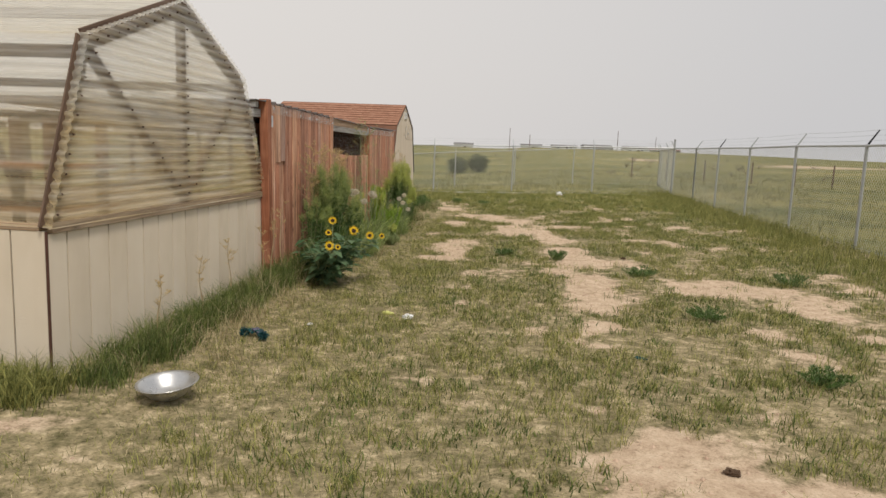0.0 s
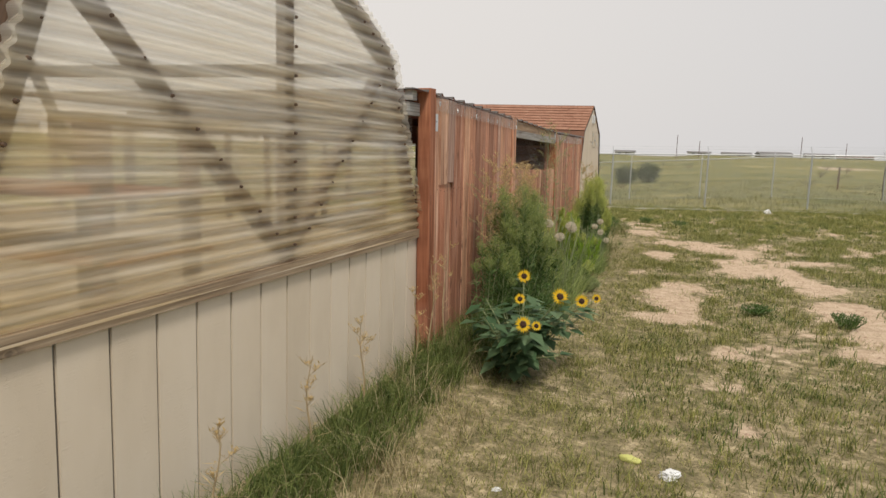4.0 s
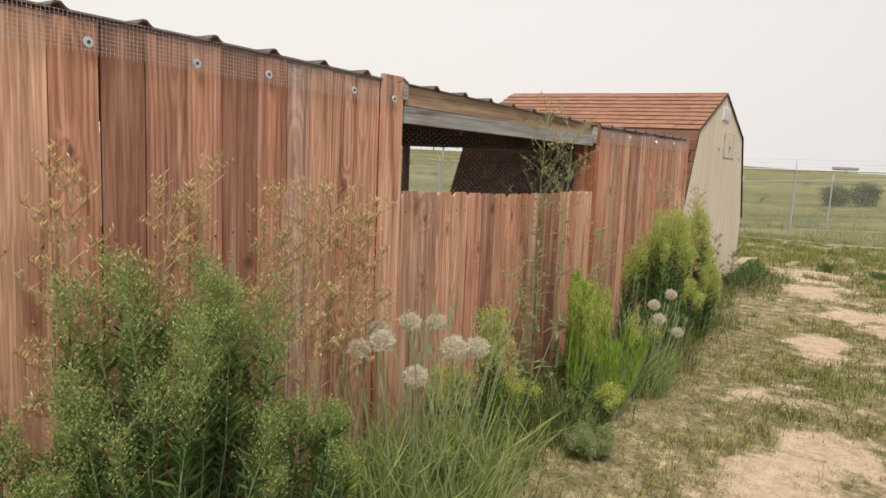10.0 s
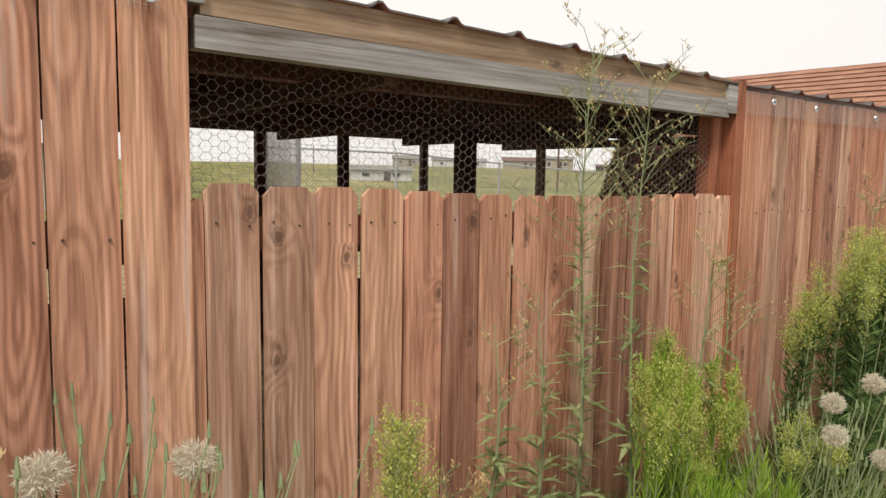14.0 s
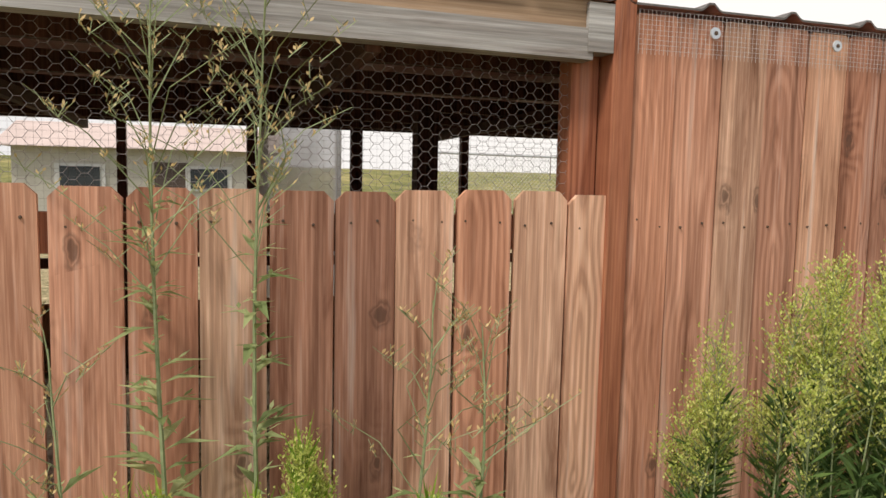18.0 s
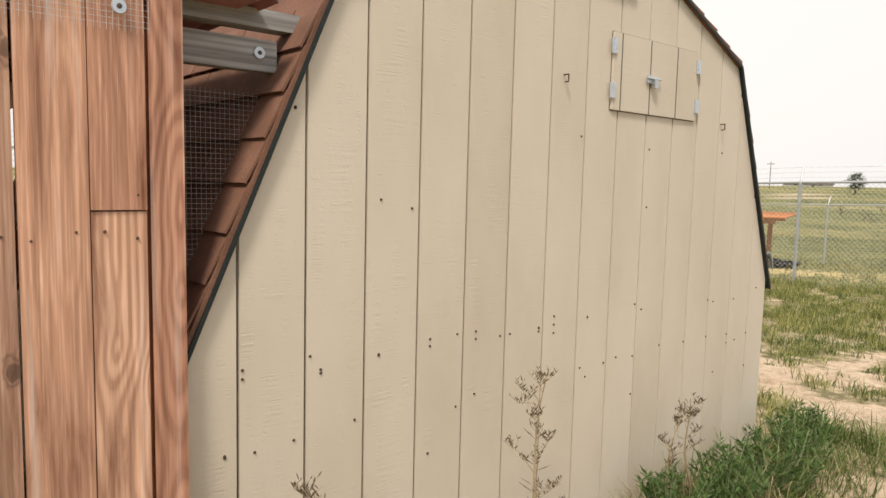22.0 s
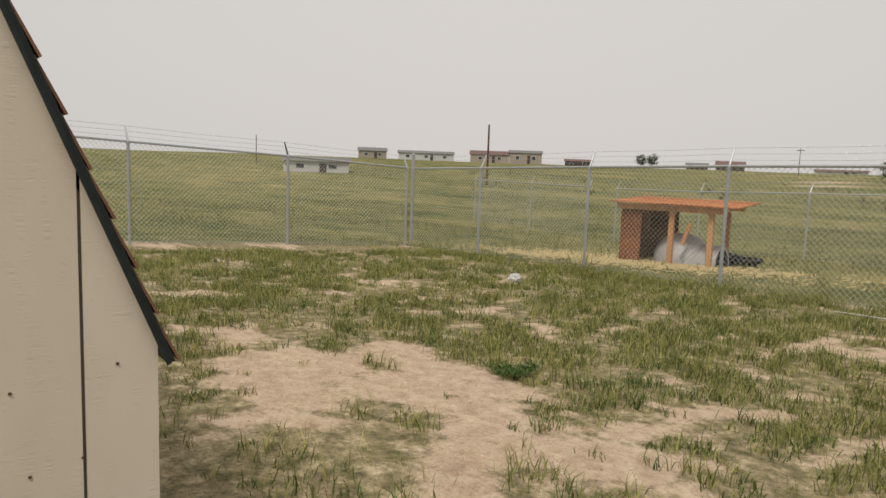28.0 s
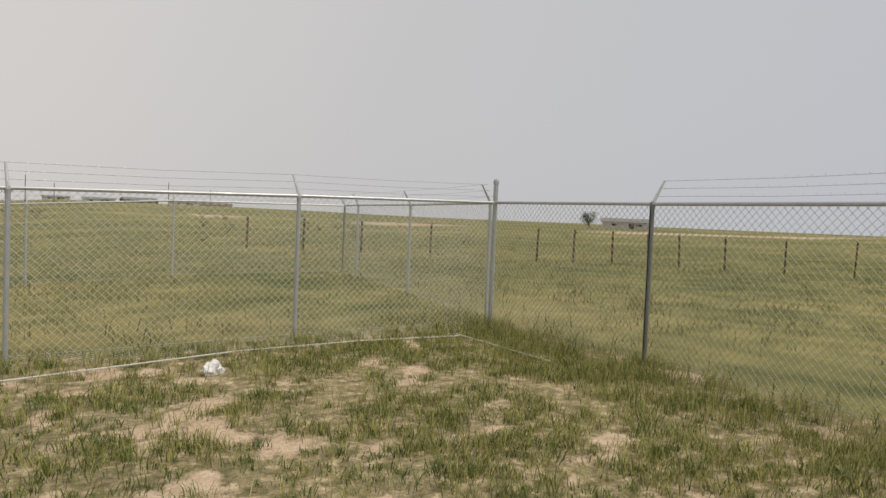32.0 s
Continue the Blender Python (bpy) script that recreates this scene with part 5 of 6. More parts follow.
grow("field_grass", 27000, (-34, 42, -12, 62), 8, (0.10, 0.26), (0.006, 0.014), (0.2, 0.9), G_FIELD, lambda x, y: (1 - in_yard(x, y)) * np.clip(1.1 - np.hypot(x, y - 12) / 62, 0, 1) * np.clip(0.35 + green(x / 3, y / 3), 0, 1) * ((x > 8.7) | (y > 17.6 + 0.04 * (x + 6)) | (x < -11.4)), 72, "rough prairie grass beyond the fence", 0.16)


# ---- plants ----
def tip_dir(r, spread):
    a = r.uniform(0, 2 * math.pi)
    return Vector((math.cos(a) * spread, math.sin(a) * spread, 1)).normalized()


def plume(x, y, h, w, seed, leaf=None, bloom=None, stems=14, bloom_from=0.6, thick=1.0, label="bushy green weed with yellow green bloom by the plank wall", leaf_len=0.07):
    """A bushy weed: upright stems, narrow leaves, sprays of tiny bloom."""
    r = random.Random(seed)
    leaf, bloom = leaf or L_GREEN, bloom or L_BLOOM
    feathery = leaf == L_BRIGHT
    z0 = float(height(x, y))
    t = thing("tall_weed", label, "weed", (x, y, z0), group="weeds along the wall")
    ss, ls, bs = Shape(), Shape(), Shape()
    for i in range(stems):
        a = r.uniform(0, 2 * math.pi)
        rad = w * math.sqrt(r.random())
        top = Vector((math.cos(a) * rad * 0.8 + 0.05 * min(1, h), math.sin(a) * rad, h * r.uniform(0.72, 1.0) * (1 - 0.2 * (rad / w) ** 2)))
        foot = Vector((math.cos(a) * rad * 0.3, math.sin(a) * rad * 0.3, 0))
        bend = Vector((r.uniform(-1, 1), r.uniform(-1, 1), 0)) * 0.04 * min(1, h)
        pts = [foot.lerp(top, f) + bend * math.sin(f * math.pi) for f in (0, 0.3, 0.6, 0.85, 1)]
        for k, (p, q) in enumerate(zip(pts, pts[1:])):
            ss.tube(p, q, 0.004 * (1 - 0.2 * k), 0.004 * (0.8 - 0.18 * k), 4, False)
        at = lambda f: pts[min(3, int(f * 4))].lerp(pts[min(3, int(f * 4)) + 1], f * 4 - min(3, int(f * 4)))
        for k in range(int((90 if feathery else 84) * thick * max(0.3, h / 1.2))):
            f = r.uniform(0.05, 0.96 if feathery else min(0.9, bloom_from + 0.12))
            d = tip_dir(r, r.uniform(0.12, 0.55) if feathery else r.uniform(0.45, 1.9))
            ls.blade(at(f), d, tip_dir(r, 1.5), leaf_len * r.uniform(0.6, 1.3) * (1.2 if feathery else 1), r.uniform(0.0035, 0.006) if feathery else r.uniform(0.005, 0.010))
        if bloom_from >= 0.9:
            continue
        for k in range(int(26 * thick * min(1.2, 2.4 * (1 - bloom_from)))):
            f = bloom_from + (0.98 - bloom_from) * r.random() ** 0.8
            p = at(f)
            ln = r.uniform(0.05, 0.15) * (1.45 - f) * (0.5 if feathery else 1.0) * min(1.3, 0.4 + h * 0.7)
            q = p + tip_dir(r, r.uniform(0.3, 1.0)) * ln
            ss.tube(p, q, 0.0011, 0.0007, 3, False)
            for m in range(24):
                c = p.lerp(q, r.uniform(0.1, 1.05)) + Vector((r.gauss(0, 1), r.gauss(0, 1), r.gauss(0, 1))) * 0.013
                bs.blade(c, tip_dir(r, 0.9), tip_dir(r, 1.5), r.uniform(0.006, 0.012), r.uniform(0.003, 0.006))
    tagged(part("stem", ss, STEM, t), kind="stuff")
    tagged(part("foliage", ls, leaf, t), kind="stuff")
    if bs.v:
        tagged(part("bloom", bs, bloom, t), kind="stuff")
    return t


def stalk(x, y, h, seed, dry=False, branches=16, top_from=0.62, leaves=26, label="tall thin weed with jagged leaves and branching seed top", lean=(0, 0), tone=None):
    """A tall single-stemmed weed with a branching top."""
    r = random.Random(seed)
    z0 = float(height(x, y))
    t = thing("weed_stalk", label, "weed", (x, y, z0), group="weeds along the wall")
    ss, ls, bs = Shape(), Shape(), Shape()
    pts = [Vector((lean[0] * f + 0.012 * math.sin(7 * f + seed), lean[1] * f + 0.015 * math.cos(5 * f + seed), h * f)) for f in np.linspace(0, 1, 9)]
    for k, (p, q) in enumerate(zip(pts, pts[1:])):
        ss.tube(p, q, 0.008 * (1 - 0.1 * k), 0.008 * (0.9 - 0.1 * k), 5, False)
    at = lambda f: pts[min(7, int(f * 8))].lerp(pts[min(7, int(f * 8)) + 1], f * 8 - min(7, int(f * 8)))
    for k in range(branches):
        f = top_from + (0.98 - top_from) * (k + r.random()) / branches
        d = tip_dir(r, r.uniform(0.7, 1.6))
        ln = h * 0.2 * (1.35 - f) * r.uniform(0.7, 1.5) + 0.04
        p = at(f)
        q = p + d * ln * (0.62 if dry else 1.0)
        kink = p.lerp(q, 0.5) + Vector((r.gauss(0, 1), r.gauss(0, 1), 1.0)) * ln * 0.08
        ss.tube(p, kink, 0.0018, 0.0013, 3, False)
        ss.tube(kink, q, 0.0013, 0.0008, 3, False)
        for m in range(7):
            b0 = p.lerp(q, r.uniform(0.35, 1.0))
            b1 = b0 + tip_dir(r, 1.2) * r.uniform(0.02, 0.06)
            ss.tube(b0, b1, 0.001, 0.0008, 3, False)
            for q2 in range(4 if dry else 2):
                bs.blade(b0.lerp(b1, r.random()), tip_dir(r, 0.9), tip_dir(r, 1.5), r.uniform(0.010, 0.02) * (1.4 if dry else 1), r.uniform(0.004, 0.007) * (0.9 if dry else 1))
    for k in range(int(leaves * 2.1)):
        f = r.uniform(0.05, 0.72)
        a = r.uniform(0, 2 * math.pi)
        d = Vector((math.cos(a), math.sin(a), r.uniform(0.1, 0.9)))
        ln = r.uniform(0.06, 0.16) * (1.15 - 0.7 * f)
        if dry:
            ls.blade(at(f), d, (0, 0, 1), ln * 0.8, 0.006)
        else:
            ls.leaf(at(f), d, (0, 0, 1), ln, ln * 0.26, 0.2, 0.35)
            for sg in (-1, 1):
                ls.blade(at(f) + d.normalized() * ln * 0.45, d + Vector((-d.y, d.x, 0)) * sg * 0.9, (0, 0, 1), ln * 0.32, ln * 0.1)
    part("stem", ss, STEM_TAN if dry else STEM, t)
    tagged(part("foliage", ls, tone or (L_TAN if dry else L_GREY), t), kind="stuff")
    tagged(part("seed_head", bs, tone or L_TAN, t), kind="stuff")
    return t


def salsify(x, y, seed, heads, w=0.38, h=1.05):
    r = random.Random(seed)
    t = thing("seed_head_clump", "grey green clump with round pale seed heads by the plank wall", "weed", (x, y, float(height(x, y))))
    ls, ss, bs = Shape(), Shape(), Shape()
    for k in range(900):
        a, rad = r.uniform(0, 2 * math.pi), w * math.sqrt(r.random())
        p = Vector((math.cos(a) * rad * 0.8, math.sin(a) * rad, 0))
        d, ln = tip_dir(r, r.uniform(0.1, 0.8)), h * r.uniform(0.2, 0.68)
        q = p + d * ln * 0.6
        ls.blade(p, d, tip_dir(r, 2), ln * 0.75, r.uniform(0.004, 0.008))
        ls.blade(q, d + Vector((r.gauss(0, 0.5), r.gauss(0, 0.5), -0.2)), tip_dir(r, 2), ln * 0.4, r.uniform(0.004, 0.007))
    for k in range(60):
        a, rad = r.uniform(0, 2 * math.pi), w * math.sqrt(r.random())
        p = Vector((math.cos(a) * rad * 0.7, math.sin(a) * rad, 0))
        q = p + tip_dir(r, 0.3) * h * r.uniform(0.7, 1.0)
        ss.tube(p, q, 0.003, 0.002, 4, False)
        ss.tube(q, q + Vector((0, 0, 0.035)), 0.006, 0.002, 5, False)
    tagged(part("foliage", ls, L_CLUMP, t), kind="stuff")
    tagged(part("stem", ss, STEM, t), kind="stuff")
    for hx, hy, hz, rad in heads:
        rad *= 0.82
        c = Vector((hx, hy, hz + 0.09))
        p = Vector((hx * 0.5, hy * 0.6, 0))
        b = Shape()
        for k in range(300):
            d = Vector((r.gauss(0, 1), r.gauss(0, 1), r.gauss(0, 1))).normalized()
            e = c + Vector((d.x, d.y, d.z * 0.85)) * rad * r.uniform(0.55, 0.92)
            b.blade(c + d * rad * 0.15, d, tip_dir(r, 2), rad * 0.85, 0.0012)
            for m in range(4):
                b.blade(e * 1.0, d + Vector((r.gauss(0, 1), r.gauss(0, 1), r.gauss(0, 1))) * 1.2, tip_dir(r, 2), rad * 0.42, 0.0022)
        hd = part("seed_head", b, L_FLUFF, t, "round pale fluffy seed head")
        part("stalk", Shape().tube(p, c, 0.0035, 0.0025, 5, False), STEM, hd)
    return t


# along the plank wall, from the corner post onwards
plume(0.38, -1.47, 1.42, 0.36, 1, bloom=L_BLOOM_DIM, stems=46, thick=1.6, bloom_from=0.66)
plume(0.30, -1.92, 0.92, 0.24, 2, bloom=L_BLOOM_DIM, stems=24, thick=1.5, bloom_from=0.8)
plume(0.50, -1.15, 0.95, 0.30, 3, bloom=L_BLOOM_DIM, stems=26, thick=1.5, bloom_from=0.72)
plume(0.35, -2.25, 0.5, 0.2, 4, stems=12, bloom_from=0.9)
plume(0.62, -1.75, 0.55, 0.26, 46, stems=20, thick=1.5, bloom_from=0.9)
stalk(0.30, -1.03, 1.3, 5, leaves=44)
stalk(0.17, -1.66, 1.36, 6, branches=8)
for i, (x, y, h) in enumerate(((0.22, -1.33, 1.5), (0.25, -1.02, 1.48), (0.24, -0.75, 1.46), (0.28, -0.55, 1.4), (0.2, -1.7, 1.5), (0.3, -0.88, 1.45), (0.22, -1.45, 1.45), (0.26, -0.64, 1.35))):
    stalk(x, y, h, 20 + i, dry=True, branches=30, top_from=0.5, leaves=8, label="dry tan weed stalk with wispy seed branches by the plank wall", lean=(0.05, 0.06))
salsify(0.5, -0.3, 7, [(-0.16, -0.15, 0.80, 0.055), (-0.1, -0.01, 0.82, 0.055), (-0.16, 0.28, 0.76, 0.055), (-0.15, -0.28, 0.75, 0.055), (0.22, 0.02, 0.77, 0.058), (0.23, -0.17, 0.81, 0.06), (0.15, -0.3, 0.71, 0.055), (0.05, -0.38, 0.84, 0.055)])
plume(0.28, 0.53, 1.02, 0.07, 8, stems=6, thick=1.3, bloom_from=0.45)
stalk(0.25, 0.72, 0.62, 9, branches=8)
stalk(0.3, 0.30, 0.6, 10, branches=8)
stalk(0.30, 0.82, 0.55, 11, dry=True, branches=10)
stalk(0.15, 1.0, 0.98, 47, branches=6, leaves=26)
stalk(0.12, 1.24, 1.05, 48, branches=8, leaves=26)
stalk(0.12, 1.44, 1.9, 12, branches=30, top_from=0.6, leaves=44)
stalk(0.20, 1.64, 1.82, 13, branches=24, top_from=0.66, leaves=36)
stalk(0.27, 1.97, 1.16, 14, branches=12, leaves=34)
stalk(0.28, 2.09, 1.1, 15, branches=10, leaves=28)
plume(0.42, 1.45, 1.02, 0.11, 16, L_BRIGHT, L_BLOOM, stems=10, thick=1.5, bloom_from=0.6, label="bright green feathery weed by the plank wall")
plume(0.30, 1.72, 1.04, 0.12, 17, L_BRIGHT, L_BLOOM, stems=11, thick=1.5, bloom_from=0.6, label="bright green feathery weed by the plank wall")
plume(0.32, 1.98, 0.82, 0.12, 18, L_BRIGHT, L_BLOOM, stems=10, thick=1.4, bloom_from=0.7, label="bright green feathery weed by the plank wall")
plume(0.62, 1.6, 0.62, 0.24, 49, L_BRIGHT, L_BRIGHT, stems=22, thick=1.5, bloom_from=0.9, label="bright green feathery weed by the plank wall")
salsify(0.6, 2.25, 19, [(0.05, 0.0, 0.55, 0.05), (0.15, -0.2, 0.5, 0.05), (0.1, 0.22, 0.6, 0.05), (0.2, 0.1, 0.36, 0.05)], 0.26, 0.66)
plume(0.46, 2.92, 1.36, 0.24, 30, L_GREEN, L_BLOOM, stems=40, thick=1.7, bloom_from=0.64)
plume(0.31, 2.62, 1.12, 0.09, 31, L_GREEN, L_BLOOM, stems=9, thick=1.4, bloom_from=0.64)
plume(0.55, 2.68, 0.68, 0.24, 32, L_GREEN, L_GREEN, stems=22, thick=1.5, bloom_from=0.9)
stalk(0.25, 3.43, 1.42, 33, branches=8, leaves=40, top_from=0.85)
stalk(0.40, 3.62, 1.2, 34, branches=12, leaves=30, top_from=0.75)
stalk(0.30, 3.74, 1.42, 35, dry=True, branches=26, top_from=0.5, leaves=10, label="dry tan weed stalk with wispy seed branches by the plank wall")
plume(0.40, 3.97, 1.32, 0.15, 36, L_GREEN, L_BLOOM, stems=26, thick=1.6, bloom_from=0.64)
plume(0.40, 4.2, 1.14, 0.14, 37, L_GREEN, L_BLOOM, stems=18, thick=1.5, bloom_from=0.64)
plume(0.55, 4.0, 0.88, 0.12, 51, L_GREEN, L_BLOOM, stems=12, thick=1.5, bloom_from=0.5)
plume(0.40, 4.36, 0.92, 0.13, 52, L_GREEN, L_BLOOM, stems=12, thick=1.5, bloom_from=0.64)
plume(0.45, 3.62, 0.7, 0.22, 38, L_GREEN, L_BLOOM, stems=24, thick=1.4, bloom_from=0.6)
stalk(0.5, 3.8, 1.02, 50, dry=True, branches=16, top_from=0.5, leaves=14, label="pale curling dry weed stalk by the plank wall")
stalk(0.30, 4.44, 1.38, 39, dry=True, branches=24, top_from=0.5, leaves=8, label="dry tan weed stalk with wispy seed branches by the plank wall")
stalk(0.32, 4.3, 1.3, 40, branches=14, leaves=20, top_from=0.6)
stalk(0.38, 4.75, 0.8, 41, dry=True, branches=20, top_from=0.45, leaves=8, label="dry tan weed stalk with wispy seed branches by the plank wall")
stalk(0.22, 5.35, 0.66, 42, dry=True, branches=16, top_from=0.35, leaves=6, tone=L_BROWN, label="dry brown weed standing against the shed siding")
stalk(0.14, 6.16, 0.82, 43, dry=True, branches=12, top_from=0.35, leaves=16, tone=L_BROWN, label="dry brown weed standing against the shed siding", lean=(0.02, 0.12))
stalk(0.16, 7.0, 0.5, 44, dry=True, branches=6, top_from=0.5, leaves=8, tone=L_BROWN, label="dry brown weed standing against the shed siding", lean=(0.0, 0.14))
stalk(0.14, 7.3, 0.52, 45, dry=True, branches=6, top_from=0.5, leaves=8, tone=L_BROWN, label="dry brown weed standing against the shed siding", lean=(0.0, -0.1))
for i, (x, y, h, w) in enumerate(((0.2, 7.05, 0.3, 0.2), (0.25, 7.4, 0.34, 0.25), (0.3, 7.8, 0.36, 0.26), (0.22, 8.2, 0.36, 0.22))):
    plume(x, y, h, w, 50 + i, L_GREEN, L_GREEN, stems=26, thick=1.6, bloom_from=0.9, label="low dark green weed clump at the foot of the shed", leaf_len=0.05)
for i, (x, y, h) in enumerate(((0.1, -2.75, 0.75), (0.12, -3.1, 0.6), (0.1, -3.9, 0.62), (0.1, -4.5, 0.55), (0.12, -2.5, 0.85), (0.14, -5.3, 0.5))):
    stalk(x, y, h, 60 + i, dry=True, branches=5, top_from=0.5, leaves=10, label="thin dry weed against the greenhouse siding")
for i, (x, y) in enumerate(((2.6, 0.7), (4.4, -0.9), (3.4, 0.3), (4.7, -3.2), (5.0, -5.2), (6.2, -1.2), (-1.8, 11.3), (1.7, 10.6), (0.9, 11.0))):
    plume(x, y, 0.09 + 0.03 * (i % 3), 0.24 + 0.06 * (i % 2), 80 + i, L_GREEN, L_GREEN, stems=40, thick=1.0, bloom_from=0.9, label="low green weed patch on the sandy soil", leaf_len=0.04)
for i, (x, y, z) in enumerate(((0.75, 0.95, 0.07),)):
    plume(x, y, 0.16, 0.16, 99, L_GREY, L_GREY, stems=20, thick=1.3, bloom_from=0.6, label="small silver grey weed on the ground", leaf_len=0.04)


rw = random.Random(31)
for i in range(13):
    y = -0.55 + 0.235 * i + rw.uniform(-0.08, 0.08)
    plume(rw.uniform(0.2, 0.62), y, rw.uniform(0.3, 0.58), rw.uniform(0.12, 0.22), 120 + i, L_BRIGHT if i % 4 == 1 else (L_GREEN if i % 3 == 0 else L_GREEN), L_BLOOM, stems=12, thick=1.2, bloom_from=0.95 if i % 2 else 0.7, label="knee-high green weed at the foot of the plank wall", leaf_len=0.06)


def sunflower(x, y, seed=3):
    r = random.Random(seed)
    z0 = float(height(x, y))
    t = thing("sunflower_plant", "bushy wild sunflower plant with yellow blooms and broad leaves", "plant", (x, y, z0))
    heads = [(0.05, 0.17, 0.71, 0.052), (0.36, -0.1, 0.64, 0.06), (0.46, 0.26, 0.55, 0.052), (0.52, 0.66, 0.5, 0.04), (0.11, -0.21, 0.62, 0.04), (0.2, -0.5, 0.52, 0.055), (0.27, -0.42, 0.50, 0.035)]
    ss, ls = Shape(), Shape()
    ends = [Vector(h[:3]) for h in heads] + [Vector((r.uniform(-0.34, 0.5), r.uniform(-0.42, 0.45), r.uniform(0.25, 0.56))) for k in range(22)]
    for k, q in enumerate(ends):
        p = Vector((r.uniform(-0.04, 0.1), r.uniform(-0.05, 0.08), 0))
        mid = p.lerp(q, 0.55) + Vector((0, 0, 0.06))
        ss.tube(p, mid, 0.007, 0.0055, 5, False)
        ss.tube(mid, q, 0.0055, 0.003, 5, False)
        for m in range(13):
            f = r.uniform(0.15, 0.95)
            b = p.lerp(mid, f * 2) if f < 0.5 else mid.lerp(q, f * 2 - 1)
            a = r.uniform(0, 2 * math.pi)
            d = Vector((math.cos(a), math.sin(a), r.uniform(-0.1, 0.5)))
            ln = r.uniform(0.08, 0.17)
            e = b + d.normalized() * ln * 0.4
            ss.tube(b, e, 0.0018, 0.0015, 3, False)
            ls.leaf(e, d + Vector((0, 0, -0.25)), (0, 0, 1), ln, ln * r.uniform(0.58, 0.8), 0.12, 0.22)
    part("stem", ss, STEM, t)
    tagged(part("foliage", ls, L_SUN, t), kind="stuff")
    for hx, hy, hz, rad in heads:
        face = Vector((0.35 + r.uniform(-0.2, 0.2), -0.85 + r.uniform(-0.2, 0.2), 0.35)).normalized()
        m = Matrix.Translation((hx, hy, hz)) @ face.to_track_quat("Z", "Y").to_matrix().to_4x4()
        f = part("bloom", Shape().lathe([(0.0, 0.012), (rad * 0.24, 0.011), (rad * 0.38, 0.006), (rad * 0.40, -0.002), (0.0, -0.008)], 16), DISC, t, "yellow sunflower head with a dark brown disc", at=m)
        for k in range(20):
            a = 2 * math.pi * k / 20 + r.uniform(-0.08, 0.08)
            s = Shape().leaf((math.cos(a) * rad * 0.34, math.sin(a) * rad * 0.34, 0.001 + 0.002 * (k % 2)), (math.cos(a), math.sin(a), r.uniform(-0.05, 0.3)), (0, 0, 1), rad * 0.68, rad * 0.24, 0.1, 0.0)
            part("petal", s, PETAL, f)


sunflower(0.67, -2.68)

# ---- loose things in the yard ----
ground_at = lambda x, y: float(height(x, y))
bz = ground_at(0.74, -6.2)
bowl = thing("bowl", "empty stainless steel feeding bowl tilted on the grass", "bowl", Matrix.Translation((0.745, -6.33, bz + 0.02)) @ Matrix.Rotation(radians(4), 4, "X") @ Matrix.Rotation(radians(-3), 4, "Y") @ Matrix.Diagonal((1.3, 1.3, 1.15, 1)))
part("bowl_shell", Shape().lathe([(0.0, 0.0), (0.055, 0.002), (0.085, 0.022), (0.115, 0.062), (0.128, 0.086), (0.139, 0.090), (0.141, 0.086), (0.131, 0.080), (0.118, 0.062), (0.088, 0.025), (0.056, 0.006), (0.0, 0.005)], 48), STEEL, bowl, smooth=True)
rim = Shape()
ring = [Vector((0.140 * math.cos(2 * math.pi * k / 48), 0.140 * math.sin(2 * math.pi * k / 48), 0.088)) for k in range(49)]
for p, q in zip(ring, ring[1:]):
    rim.tube(p, q, 0.003, 0.003, 6, False)
part("rolled_rim", rim, STEEL, bowl, smooth=True)

ROPE_A = speckled("teal rope", [(0.3, (0.012, 0.05, 0.055)), (0.7, (0.03, 0.12, 0.125))], 40, 220, 0.95, 0.8)
ROPE_B = speckled("grey purple rope", [(0.3, (0.09, 0.085, 0.13)), (0.7, (0.2, 0.19, 0.26))], 40, 220, 0.95, 0.8)
toy = thing("rope_toy", "frayed teal and grey knotted rope dog toy on the grass", "dog toy", (0.745, -4.93, ground_at(0.745, -4.93) + 0.03))
r = random.Random(8)
for c, mat in (((-0.085, 0.01, 0.012), ROPE_A), ((0.09, -0.05, 0.012), ROPE_A)):
    b = Shape()
    for k in range(240):
        d = Vector((r.gauss(0, 1), r.gauss(0, 1), r.gauss(0, 0.8))).normalized()
        b.tube(c, Vector(c) + d * r.uniform(0.03, 0.055), 0.0022, 0.0016, 4, False)
    tagged(part("frayed_end", b, mat, toy, "frayed teal rope end"), kind="stuff")
for k, c in enumerate(((-0.04, 0.03, 0.02), (0.0, 0.035, 0.026), (0.035, 0.015, 0.02), (0.06, -0.02, 0.018))):
    b = Shape()
    for j in range(3):
        for s in range(12):
            a0, a1 = 2 * math.pi * s / 12, 2 * math.pi * (s + 1) / 12
            f = lambda a: Vector((c[0] + 0.026 * math.cos(a + j), c[1] + 0.02 * math.sin(a + j) + 0.006 * (j - 1), c[2] + 0.014 * math.sin(2 * a + j)))
            b.tube(f(a0), f(a1), 0.008, 0.008, 6, False)
    part("knot", b, ROPE_B if k % 2 else ROPE_A, toy, "knotted rope", smooth=True)

